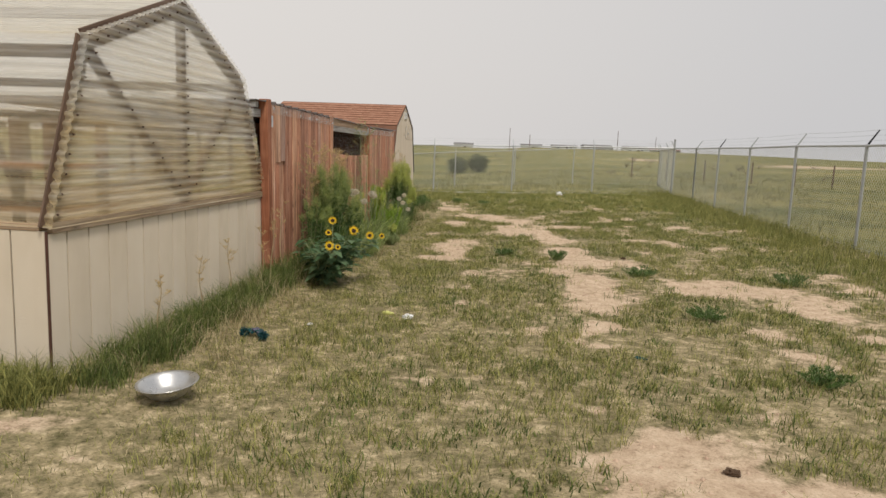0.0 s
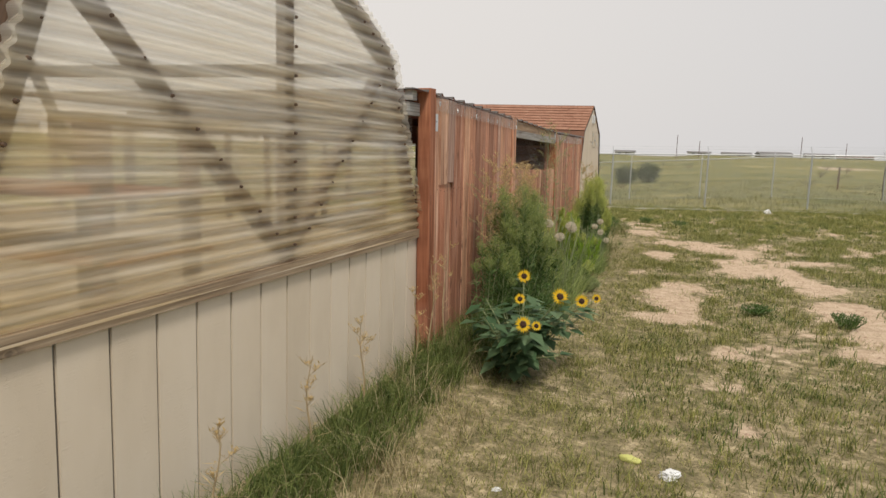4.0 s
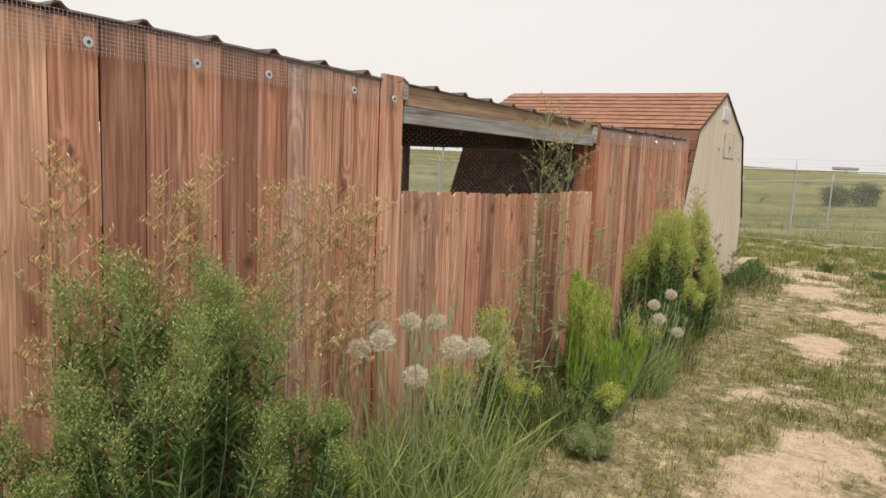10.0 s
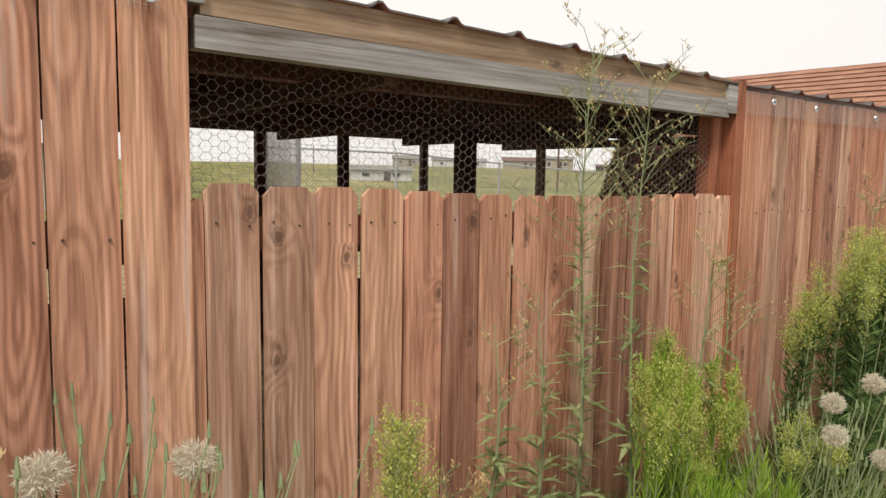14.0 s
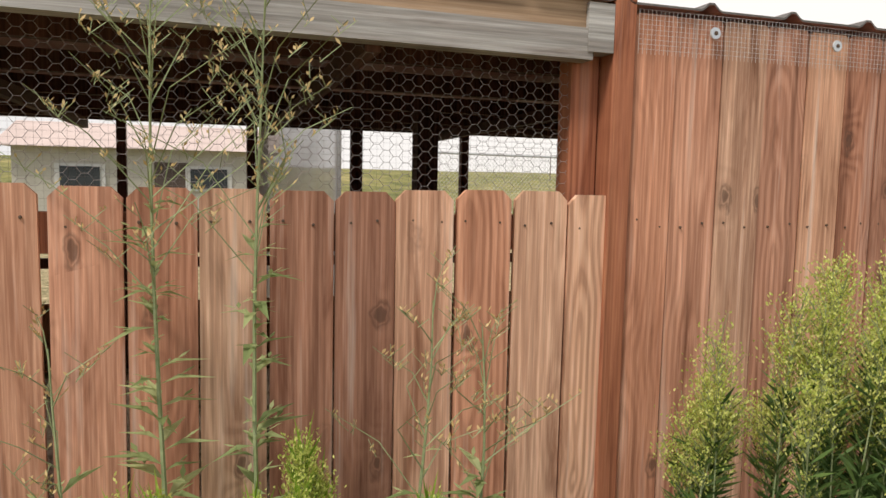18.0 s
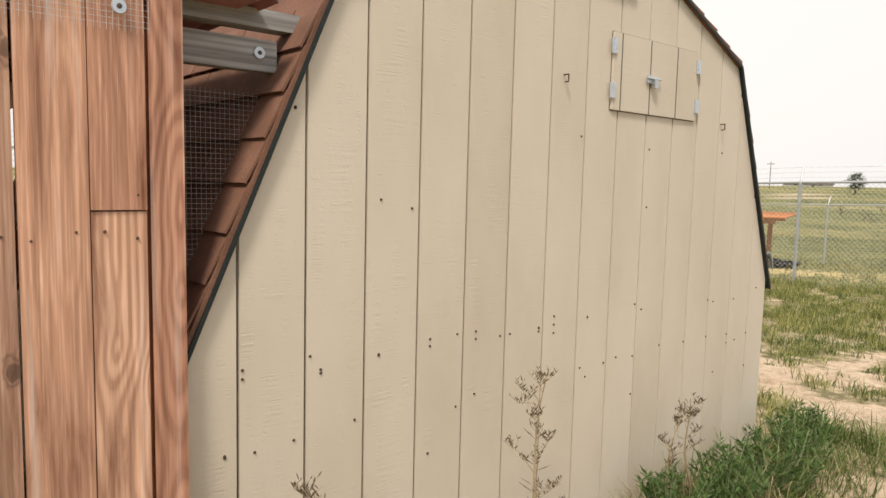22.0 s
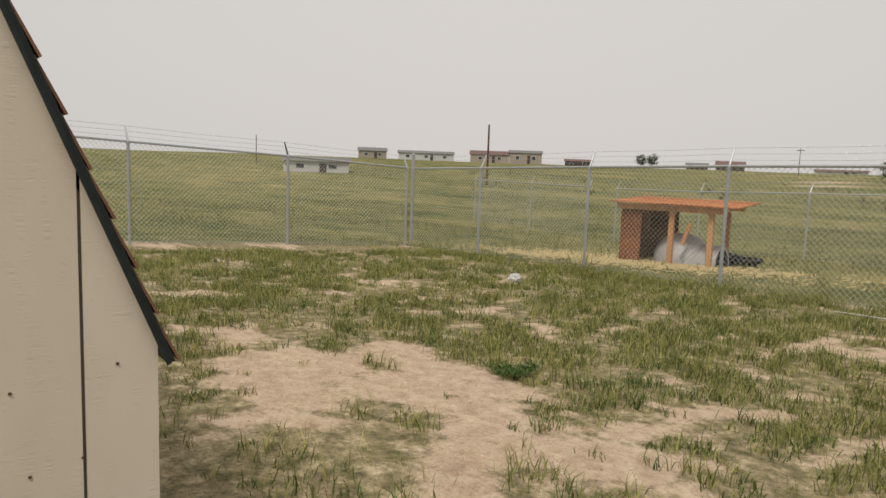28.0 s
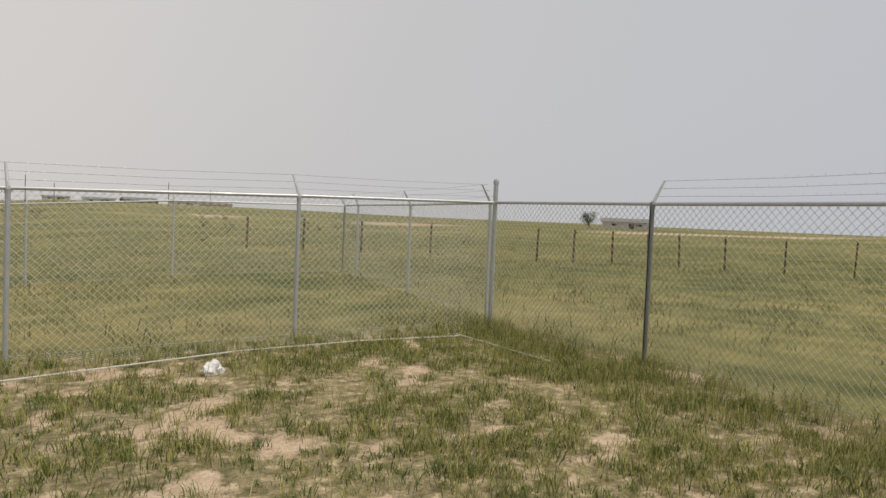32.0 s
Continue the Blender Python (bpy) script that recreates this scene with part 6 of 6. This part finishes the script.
LEMON = speckled("yellow green rubber", [(0.3, (0.5, 0.5, 0.14)), (0.7, (0.62, 0.62, 0.22))], 12, 120, 0.6)
def lump(name, x, y, size, mat, label, cat, seed, squash=0.6, lift=0.0, folds=0.25):
    """A crumpled or rounded small thing that lies on the ground."""
    rr = random.Random(seed)
    off = Vector((rr.uniform(0, 50), rr.uniform(0, 50), rr.uniform(0, 50)))
    s, n1, n2 = Shape(), 12, 18
    vs = []
    for i in range(n1 + 1):
        th = math.pi * i / n1
        for j in range(n2):
            ph = 2 * math.pi * j / n2
            d = Vector((math.sin(th) * math.cos(ph), math.sin(th) * math.sin(ph), math.cos(th)))
            k = 1 + folds * (noise.noise(d * 2.2 + off) + 0.5 * noise.noise(d * 5 + off))
            vs.append((d.x * size[0] * k, d.y * size[1] * k, max(-0.6, d.z) * size[2] * k))
    fs = [(i * n2 + j, i * n2 + (j + 1) % n2, (i + 1) * n2 + (j + 1) % n2, (i + 1) * n2 + j) for i in range(n1) for j in range(n2)]
    s.add(vs, fs)
    ob = part(name, s, mat, None, at=Matrix.Translation((x, y, ground_at(x, y) + size[2] * 0.5 + lift)) @ Matrix.Rotation(rr.uniform(0, 3), 4, "Z"), smooth=folds < 0.3)
    return tagged(ob, label, cat)


lump("crumpled_cup", 1.81, -3.83, (0.055, 0.04, 0.032), WHITE, "crumpled white plastic cup lying on the grass", "litter", 4, folds=0.5)
lump("rubber_toy", 1.6, -3.69, (0.065, 0.032, 0.02), LEMON, "flat yellow green rubber dog toy on the grass", "dog toy", 5)
lump("paper_scrap", 1.025, -4.34, (0.025, 0.018, 0.008), WHITE, "small white paper scrap on the grass", "litter", 6, folds=0.5)
lump("plastic_bag", 4.22, 16.35, (0.10, 0.07, 0.08), WHITE, "crumpled white plastic bag at the fence foot", "litter", 7, folds=0.6)
lump("stone", -5.5, 14.9, (0.16, 0.1, 0.08), DOME, "pale stone in the grass", "stone", 8, folds=0.35)
lump("blue_scrap", 3.82, -4.72, (0.05, 0.03, 0.012), ROPE_A, "small teal cloth scrap on the ground", "litter", 9, folds=0.5)
CLODMAT = speckled("dark dried clod", [(0.3, (0.05, 0.03, 0.018)), (0.7, (0.12, 0.075, 0.045))], 20, 90, 0.95)
for i, (x, y) in enumerate(((3.95, -6.75), (2.4, 10.2), (2.6, 10.6), (5.3, -5.6), (4.4, 0.6), (1.5, 9.8))):
    lump("dung_clod", x, y, (0.04, 0.03, 0.02), CLODMAT, "dark dried clod on the sandy ground", "clod", 20 + i, folds=0.5)
# small stones and crumbs of soil on the bare path
g = np.random.default_rng(77)
px, py = g.uniform(-3, 7.5, 15000), g.uniform(-8, 18, 15000)
ok = g.random(15000) < bare(px, py) * ((px > 0.05) | (py > 8.3))
px, py = px[ok], py[ok]
peb = Shape()
for x, y, z, s in zip(px, py, height(px, py), g.uniform(0.005, 0.02, len(px))):
    a = g.uniform(0.6, 1.2, 5) * s
    peb.add([(x - a[0], y, z), (x, y - a[1], z), (x + a[2], y, z), (x, y + a[3], z), (x, y, z + a[4] * 0.8)], ((0, 1, 4), (1, 2, 4), (2, 3, 4), (3, 0, 4)))
SOIL = speckled("sandy crumbs", [(0.3, (0.34, 0.22, 0.15)), (0.5, (0.5, 0.36, 0.26)), (0.72, (0.64, 0.5, 0.38))], 3, 60, 0.95, 0.3, 0.0, 0.004, False)
tagged(part("soil_crumbs", peb, SOIL), "small stones and soil crumbs on the bare path", "soil", kind="stuff")

# ---- dog shelter in the pen ----
SHM = Matrix.Translation((-7.735, 20.12, -0.41)) @ Matrix.Rotation(radians(16), 4, "Z") @ Matrix.Diagonal((1.14, 1.14, 0.95, 1))
shel = thing("dog_shelter", "low new timber dog shelter with a flat plank roof", "shelter", SHM)
for x, y in ((0.06, 0.06), (0.92, 0.06), (1.62, 0.06), (0.06, 1.2), (1.62, 1.2)):
    part("shelter_post", Shape().chamfered((x, y, -0.1), (x + 0.09, y + 0.09, 1.22)), NEWPINE if x > 0.5 else BROWNPLY, shel)
part("side_panel", Shape().box((0.03, 0.03, 0.0), (0.055, 1.3, 1.2)), BROWNPLY, shel, "brown plywood side panel")
part("back_panel", Shape().box((0.03, 1.29, 0.0), (0.72, 1.315, 1.2)), BROWNPLY, shel, "brown plywood panel")
part("front_panel", Shape().box((0.06, 0.035, 0.0), (0.42, 0.058, 1.2)), BROWNPLY, shel, "brown plywood panel")
part("front_beam", Shape().box((-0.05, -0.02, 1.22), (1.95, 0.03, 1.34)), NEWPINE, shel, "new pine beam")
part("back_beam", Shape().box((-0.05, 1.25, 1.24), (1.95, 1.3, 1.36)), NEWPINE, shel)
RED_PINE = plank_wood("orange stained plank", (0.40, 0.17, 0.07), (0.56, 0.27, 0.11), (0.68, 0.38, 0.18), (0.5, 0.3, 0.2), 0.1, along=0)
for k in range(11):
    part("roof_plank", Shape().box((-0.15, -0.12 + k * 0.165, 1.365 + k * 0.006), (2.15, 0.035 + k * 0.165, 1.39 + k * 0.006)), RED_PINE, shel)
part("brace", Shape().box((0.88, 0.05, 0.85), (0.94, 0.1, 1.35), Matrix.Translation((0.1, 0, -0.1)) @ Matrix.Rotation(radians(14), 4, "Y")), NEWPINE, shel)
dome = thing("dog_house", "grey white moulded plastic igloo dog house with black sheet in the shaded doorway", "dog house", SHM @ Matrix.Translation((1.0, 0.75, 0.0)))
part("dome", Shape().lathe([(0.52, 0.0), (0.52, 0.2), (0.46, 0.42), (0.33, 0.6), (0.14, 0.69), (0.0, 0.71)], 28), DOME, dome, smooth=True)
arch = [(0.26 * math.cos(a), 0.04 + 0.40 * math.sin(a)) for a in np.linspace(0, math.pi, 14)]
ar = [(0.32 * math.cos(a), 0.0 + 0.50 * math.sin(a)) for a in np.linspace(0, math.pi, 14)]
tun = Shape()
TM = Matrix.Rotation(radians(-10), 4, "Z")
for (a, b), (c, d) in zip(ar, ar[1:]):
    tun.add([TM @ Vector((0.3, a, b)), TM @ Vector((0.78, a, b)), TM @ Vector((0.78, c, d)), TM @ Vector((0.3, c, d))], ((0, 1, 2, 3),))
    k = ar.index((a, b))
    tun.add([TM @ Vector((0.78, *ar[k])), TM @ Vector((0.78, *arch[k])), TM @ Vector((0.78, *arch[k + 1])), TM @ Vector((0.78, *ar[k + 1]))], ((0, 1, 2, 3),))
part("entry_tunnel", tun, DOME, dome)
# flat black sheet across the arch stands in for the shaded inside
part("doorway", Shape().add([TM @ Vector((0.74, a, b)) for a, b in arch], (tuple(range(14)),)), BLACK, dome, "black sheet in the shaded doorway")
pad = thing("concrete_pad", "pale concrete slab under the dog shelter", "slab", SHM)
CONC = speckled("pale concrete", [(0.3, (0.5, 0.43, 0.33)), (0.7, (0.62, 0.55, 0.45))], 3, 60, 0.9)
part("slab", Shape().box((-0.3, -0.75, -0.08), (2.0, 0.0, 0.03)), CONC, pad)
st = Shape()
g = np.random.default_rng(5)
for k in range(2600):
    x, y = g.normal(0.2, 1.5), g.normal(-0.15, 0.75)
    p = SHM @ Vector((x, y, 0))
    z = ground_at(p.x, p.y) + 0.01
    a = g.uniform(0, 6.28)
    st.add([(p.x, p.y, z), (p.x + 0.16 * math.cos(a), p.y + 0.16 * math.sin(a), z + 0.03), (p.x + 0.16 * math.cos(a) + 0.03, p.y + 0.16 * math.sin(a) - 0.03, z + 0.02), (p.x + 0.03, p.y - 0.03, z)], ((0, 1, 2, 3),))
tagged(part("straw_litter", st, STRAW), "scattered yellow straw round the dog shelter", "straw", kind="stuff")
lump("black_tarp", -6.3, 22.2, (0.6, 0.28, 0.16), BLACK, "crumpled black plastic sheet in the pen grass", "tarp", 33, folds=0.6)

# ---- distance ----
TAN_WALL = speckled("tan metal cladding", [(0.3, (0.33, 0.28, 0.22)), (0.7, (0.4, 0.345, 0.28))], 0.4, 3, 0.8)
RED_ROOF = speckled("dull red roof", [(0.3, (0.15, 0.095, 0.08)), (0.7, (0.21, 0.135, 0.115))], 0.4, 3, 0.8)
GREY_ROOF = speckled("grey roof", [(0.3, (0.16, 0.155, 0.15)), (0.7, (0.24, 0.23, 0.22))], 0.4, 3, 0.8)
DARK_WALL = speckled("dark brown wall", [(0.3, (0.07, 0.05, 0.045)), (0.7, (0.11, 0.085, 0.07))], 0.4, 3, 0.8)
PALE_WALL = speckled("pale wall", [(0.3, (0.5, 0.49, 0.47)), (0.7, (0.6, 0.59, 0.57))], 0.4, 3, 0.8)
BEIGE_WALL = speckled("beige wall", [(0.3, (0.42, 0.39, 0.34)), (0.7, (0.5, 0.47, 0.41))], 0.8, 6, 0.8)
PINK_ROOF = speckled("faded pink roof", [(0.3, (0.46, 0.36, 0.33)), (0.7, (0.56, 0.46, 0.43))], 0.8, 6, 0.8)
PANE = speckled("dark pane", [(0.3, (0.03, 0.035, 0.04)), (0.7, (0.05, 0.055, 0.06))], 0.4, 3, 0.3)


def farm_house(x, y, w, d, h, roof_h, turn, wall, roof, label, cat="house"):
    z = ground_at(x, y)
    t = thing("farm_building", label, cat, Matrix.Translation((x, y, z)) @ Matrix.Rotation(radians(turn), 4, "Z"))
    part("wall", Shape().box((-w / 2, -d / 2, -2.0), (w / 2, d / 2, h)), wall, t)
    e = 0.4
    part("roof", Shape().add([(-w / 2 - e, -d / 2 - e, h), (w / 2 + e, -d / 2 - e, h), (w / 2 + e, d / 2 + e, h), (-w / 2 - e, d / 2 + e, h), (-w / 2 - e, 0, h + roof_h), (w / 2 + e, 0, h + roof_h)],
         ((0, 3, 2, 1), (0, 1, 5, 4), (2, 3, 4, 5), (0, 4, 3), (1, 2, 5))), roof, t)
    for k in range(max(2, int(w / 5))):
        u = -w / 2 + w * (k + 0.5) / max(2, int(w / 5))
        wi = part("window", Shape().box((u - 0.7, -d / 2 - 0.06, h * 0.35), (u + 0.7, -d / 2 - 0.003, h * 0.75)), PALE_WALL, t)
        part("pane", Shape().box((u - 0.55, -d / 2 - 0.09, h * 0.39), (u + 0.55, -d / 2 - 0.062, h * 0.71)), PANE, wi)
    part("door", Shape().box((-0.5 + w * 0.1, -d / 2 - 0.05, 0), (0.5 + w * 0.1, -d / 2 - 0.004, h * 0.8)), DARK_WALL, t)
    return t


for q in ((-208.9, 142.3, 9.4, 8, 2.6, 1.2, 60, TAN_WALL, GREY_ROOF, "small grey roofed tan house on the far rise"),
          (-198.3, 157.6, 19, 9, 2.4, 0.9, 55, PALE_WALL, GREY_ROOF, "long low pale farm building on the far rise"),
          (-184.2, 174.9, 13.2, 9, 2.8, 1.4, 48, TAN_WALL, RED_ROOF, "tan barn with a dull red roof on the far rise"),
          (-175.7, 183.9, 11, 9, 3.8, 1.0, 46, TAN_WALL, GREY_ROOF, "tan metal barn on the far rise"),
          (-162.6, 196.2, 8.6, 8, 1.6, 0.8, 42, DARK_WALL, RED_ROOF, "low red roofed house far off"),
          (-131.4, 219.4, 6.6, 7, 1.4, 0.8, 33, DARK_WALL, GREY_ROOF, "low dark house far off"),
          (-122.7, 224.7, 8.4, 8, 1.6, 1.4, 32, DARK_WALL, RED_ROOF, "dark brown barn far off"),
          (-94.3, 238.7, 14, 7, 0.8, 0.6, 25, PALE_WALL, RED_ROOF, "low red farm building far off"),
          (-24.0, 310.0, 8, 7, 1.4, 0.8, 0, PALE_WALL, GREY_ROOF, "small white house far off"),
          (6.0, 311.0, 9, 7, 1.2, 0.6, 0, PALE_WALL, GREY_ROOF, "small white shed far off"),
          (20.5, 311.0, 11, 8, 1.3, 0.7, 0, PALE_WALL, GREY_ROOF, "low white shed far off"),
          (106.4, 117.6, 9.5, 7, 1.3, 0.8, -42, PALE_WALL, GREY_ROOF, "long low farm house on the far slope"),
          (34.5, 309.0, 12, 9, 1.7, 1.0, 8, DARK_WALL, GREY_ROOF, "dark farm building far off"),
          (50.5, 307.0, 10, 9, 1.6, 0.9, 0, PALE_WALL, GREY_ROOF, "low pale shed far off"),
          (63.0, 306.0, 12, 8, 1.2, 0.8, -6, BEIGE_WALL, RED_ROOF, "low beige farm building with a dull roof far off"),
          (-24.2, -0.5, 7.4, 4.2, 1.95, 0.85, 88, BEIGE_WALL, PINK_ROOF, "beige cottage with a faded pinkish roof behind the run"),
          (-90.0, 57.0, 9, 6, 1.5, 0.6, 60, PALE_WALL, GREY_ROOF, "low tan outbuilding in the field")):
    farm_house(*q)
# framed pale plastic panel standing behind the run
SCREEN, sn, sl, sb = material("milky plastic film", (0.62, 0.61, 0.6), 0.5)
film_mix, film_clear = sn.new("ShaderNodeMixShader"), sn.new("ShaderNodeBsdfTransparent")
sl.new(mapped(sn, sl, noisy(sn, sl, coords(sn, sl, (2, 2, 2)), 1.0), 0.3, 0.7, 0.35, 0.6), film_mix.inputs[0])
sl.new(sb.outputs[0], film_mix.inputs[1])
sl.new(film_clear.outputs[0], film_mix.inputs[2])
sl.new(film_mix.outputs[0], sn["Material Output"].inputs["Surface"])
PM = Matrix.Translation((-3.74, 1.86, ground_at(-4.5, 2.0))) @ Matrix.Rotation(math.atan2(0.66, -0.75), 4, "Z")
panel = thing("framed_screen", "tall framed panel of milky plastic film standing behind the run", "screen panel", PM)
part("film_sheet", Shape().box((0.03, -0.004, 0.03), (1.04, 0.004, 2.30)), SCREEN, panel)
for x0, x1, z0, z1 in ((0.0, 0.05, -0.1, 2.35), (1.02, 1.07, -0.1, 2.35), (0.05, 1.02, 2.30, 2.35), (0.05, 1.02, 0.0, 0.05)):
    part("screen_frame", Shape().box((x0, -0.02, z0), (x1, 0.02, z1)), PALE_WALL, panel)


def pole(x, y, h, r=0.11, arm=True):
    t = thing("utility_pole", "dark wooden utility pole standing in the prairie", "pole", (x, y, ground_at(x, y)), group="utility poles")
    part("pole_shaft", Shape().tube((0, 0, -0.5), (0, 0, h), r, r * 0.7, 8), DARKWOOD, t)
    if arm:
        part("crossarm", Shape().box((-0.8, -0.05, h - 0.55), (0.8, 0.05, h - 0.42)), DARKWOOD, t)


pole(-53.4, 57.1, 6.2, 0.12, False)
for x, y, h, a in ((-1.0, 181.0, 6.0, False), (4.3, 181.0, 4.2, False), (-14.2, 66.4, 3.2, False), (26.9, 179.4, 5.4, False), (42.0, 210.0, 4.4, False), (-118.0, 60.0, 5.0, False), (-70.0, 160.0, 6.0, True)):
    pole(x, y, h, 0.09, a)
for i, (x, y) in enumerate(((14.4, 37.0), (16.8, 35.3), (18.9, 34.1), (20.6, 33.0), (21.8, 32.1), (23.0, 31.1), (24.0, 30.1), (24.9, 29.3), (26.0, 28.0), (27.4, 26.4), (28.9, 24.6), (12.2, 38.0), (10.2, 39.4))):
    t = thing("t_post", "thin dark steel fence post standing in the field", "fence post", Matrix.Translation((x, y, ground_at(x, y))) @ Matrix.Rotation(0.05 * math.sin(7 * i), 4, "X"), group="field fence posts")
    part("shaft", Shape().box((-0.02, -0.02, -0.3), (0.02, 0.02, 1.35)).box((-0.045, -0.008, -0.3), (0.045, 0.008, 1.35)), DARKWOOD, t)


L_TREE = leafy("far foliage", (0.03, 0.05, 0.022), (0.085, 0.115, 0.05), 0.8, 0.2)


def tree(x, y, h, w, seed, trunk=0.35, label="round dark green tree standing alone on the prairie", clumps=60, cat="tree"):
    r = random.Random(seed)
    t = thing("tree", label, cat, (x, y, ground_at(x, y)))
    ts, ls = Shape(), Shape()
    ts.tube((0, 0, -0.3), (0, 0, h * trunk), 0.05 * h, 0.035 * h, 7)
    for k in range(clumps):
        d = Vector((r.gauss(0, 1), r.gauss(0, 1), r.gauss(0, 1))).normalized() * r.uniform(0.25, 1.0) ** 0.6
        c = Vector((d.x * w / 2, d.y * w / 2, h * (0.58 + 0.40 * d.z if trunk > 0.1 else 0.44 + 0.5 * d.z)))
        if k < 9:
            ts.tube((0, 0, h * trunk * 0.8), c, 0.018 * h, 0.006 * h, 5, False)
        for m in range(22):
            p = c + Vector((r.gauss(0, 1), r.gauss(0, 1), r.gauss(0, 0.8))) * w * 0.085
            ls.leaf(p, tip_dir(r, 2), tip_dir(r, 2), h * 0.06, h * 0.04)
    part("trunk", ts, DARKWOOD, t)
    tagged(part("crown", ls, L_TREE, t), kind="stuff")


tree(-49.0, 149.3, 4.0, 3.5, 1)
tree(-146.2, 209.4, 4.6, 3.6, 2)
tree(-143.3, 211.4, 4.9, 4.0, 3)
tree(94.4, 115.1, 3.2, 3.2, 4)
tree(-3.3, 57.5, 1.6, 2.1, 5, 0.08, "dark green bush standing alone in the prairie", 190, "bush")
tree(-1.4, 57.5, 1.8, 1.9, 6, 0.08, "dark green bush standing alone in the prairie", 190, "bush")
rb = random.Random(12)
for k in range(64):
    a, d = rb.uniform(-0.9, 0.75), rb.uniform(34, 120)
    x, y = d * math.sin(a), 8 + d * math.cos(a)
    tree(x, y, rb.uniform(0.5, 1.0), rb.uniform(0.9, 1.8), 100 + k, 0.2, "low sage bush in the prairie grass", 10, "bush")
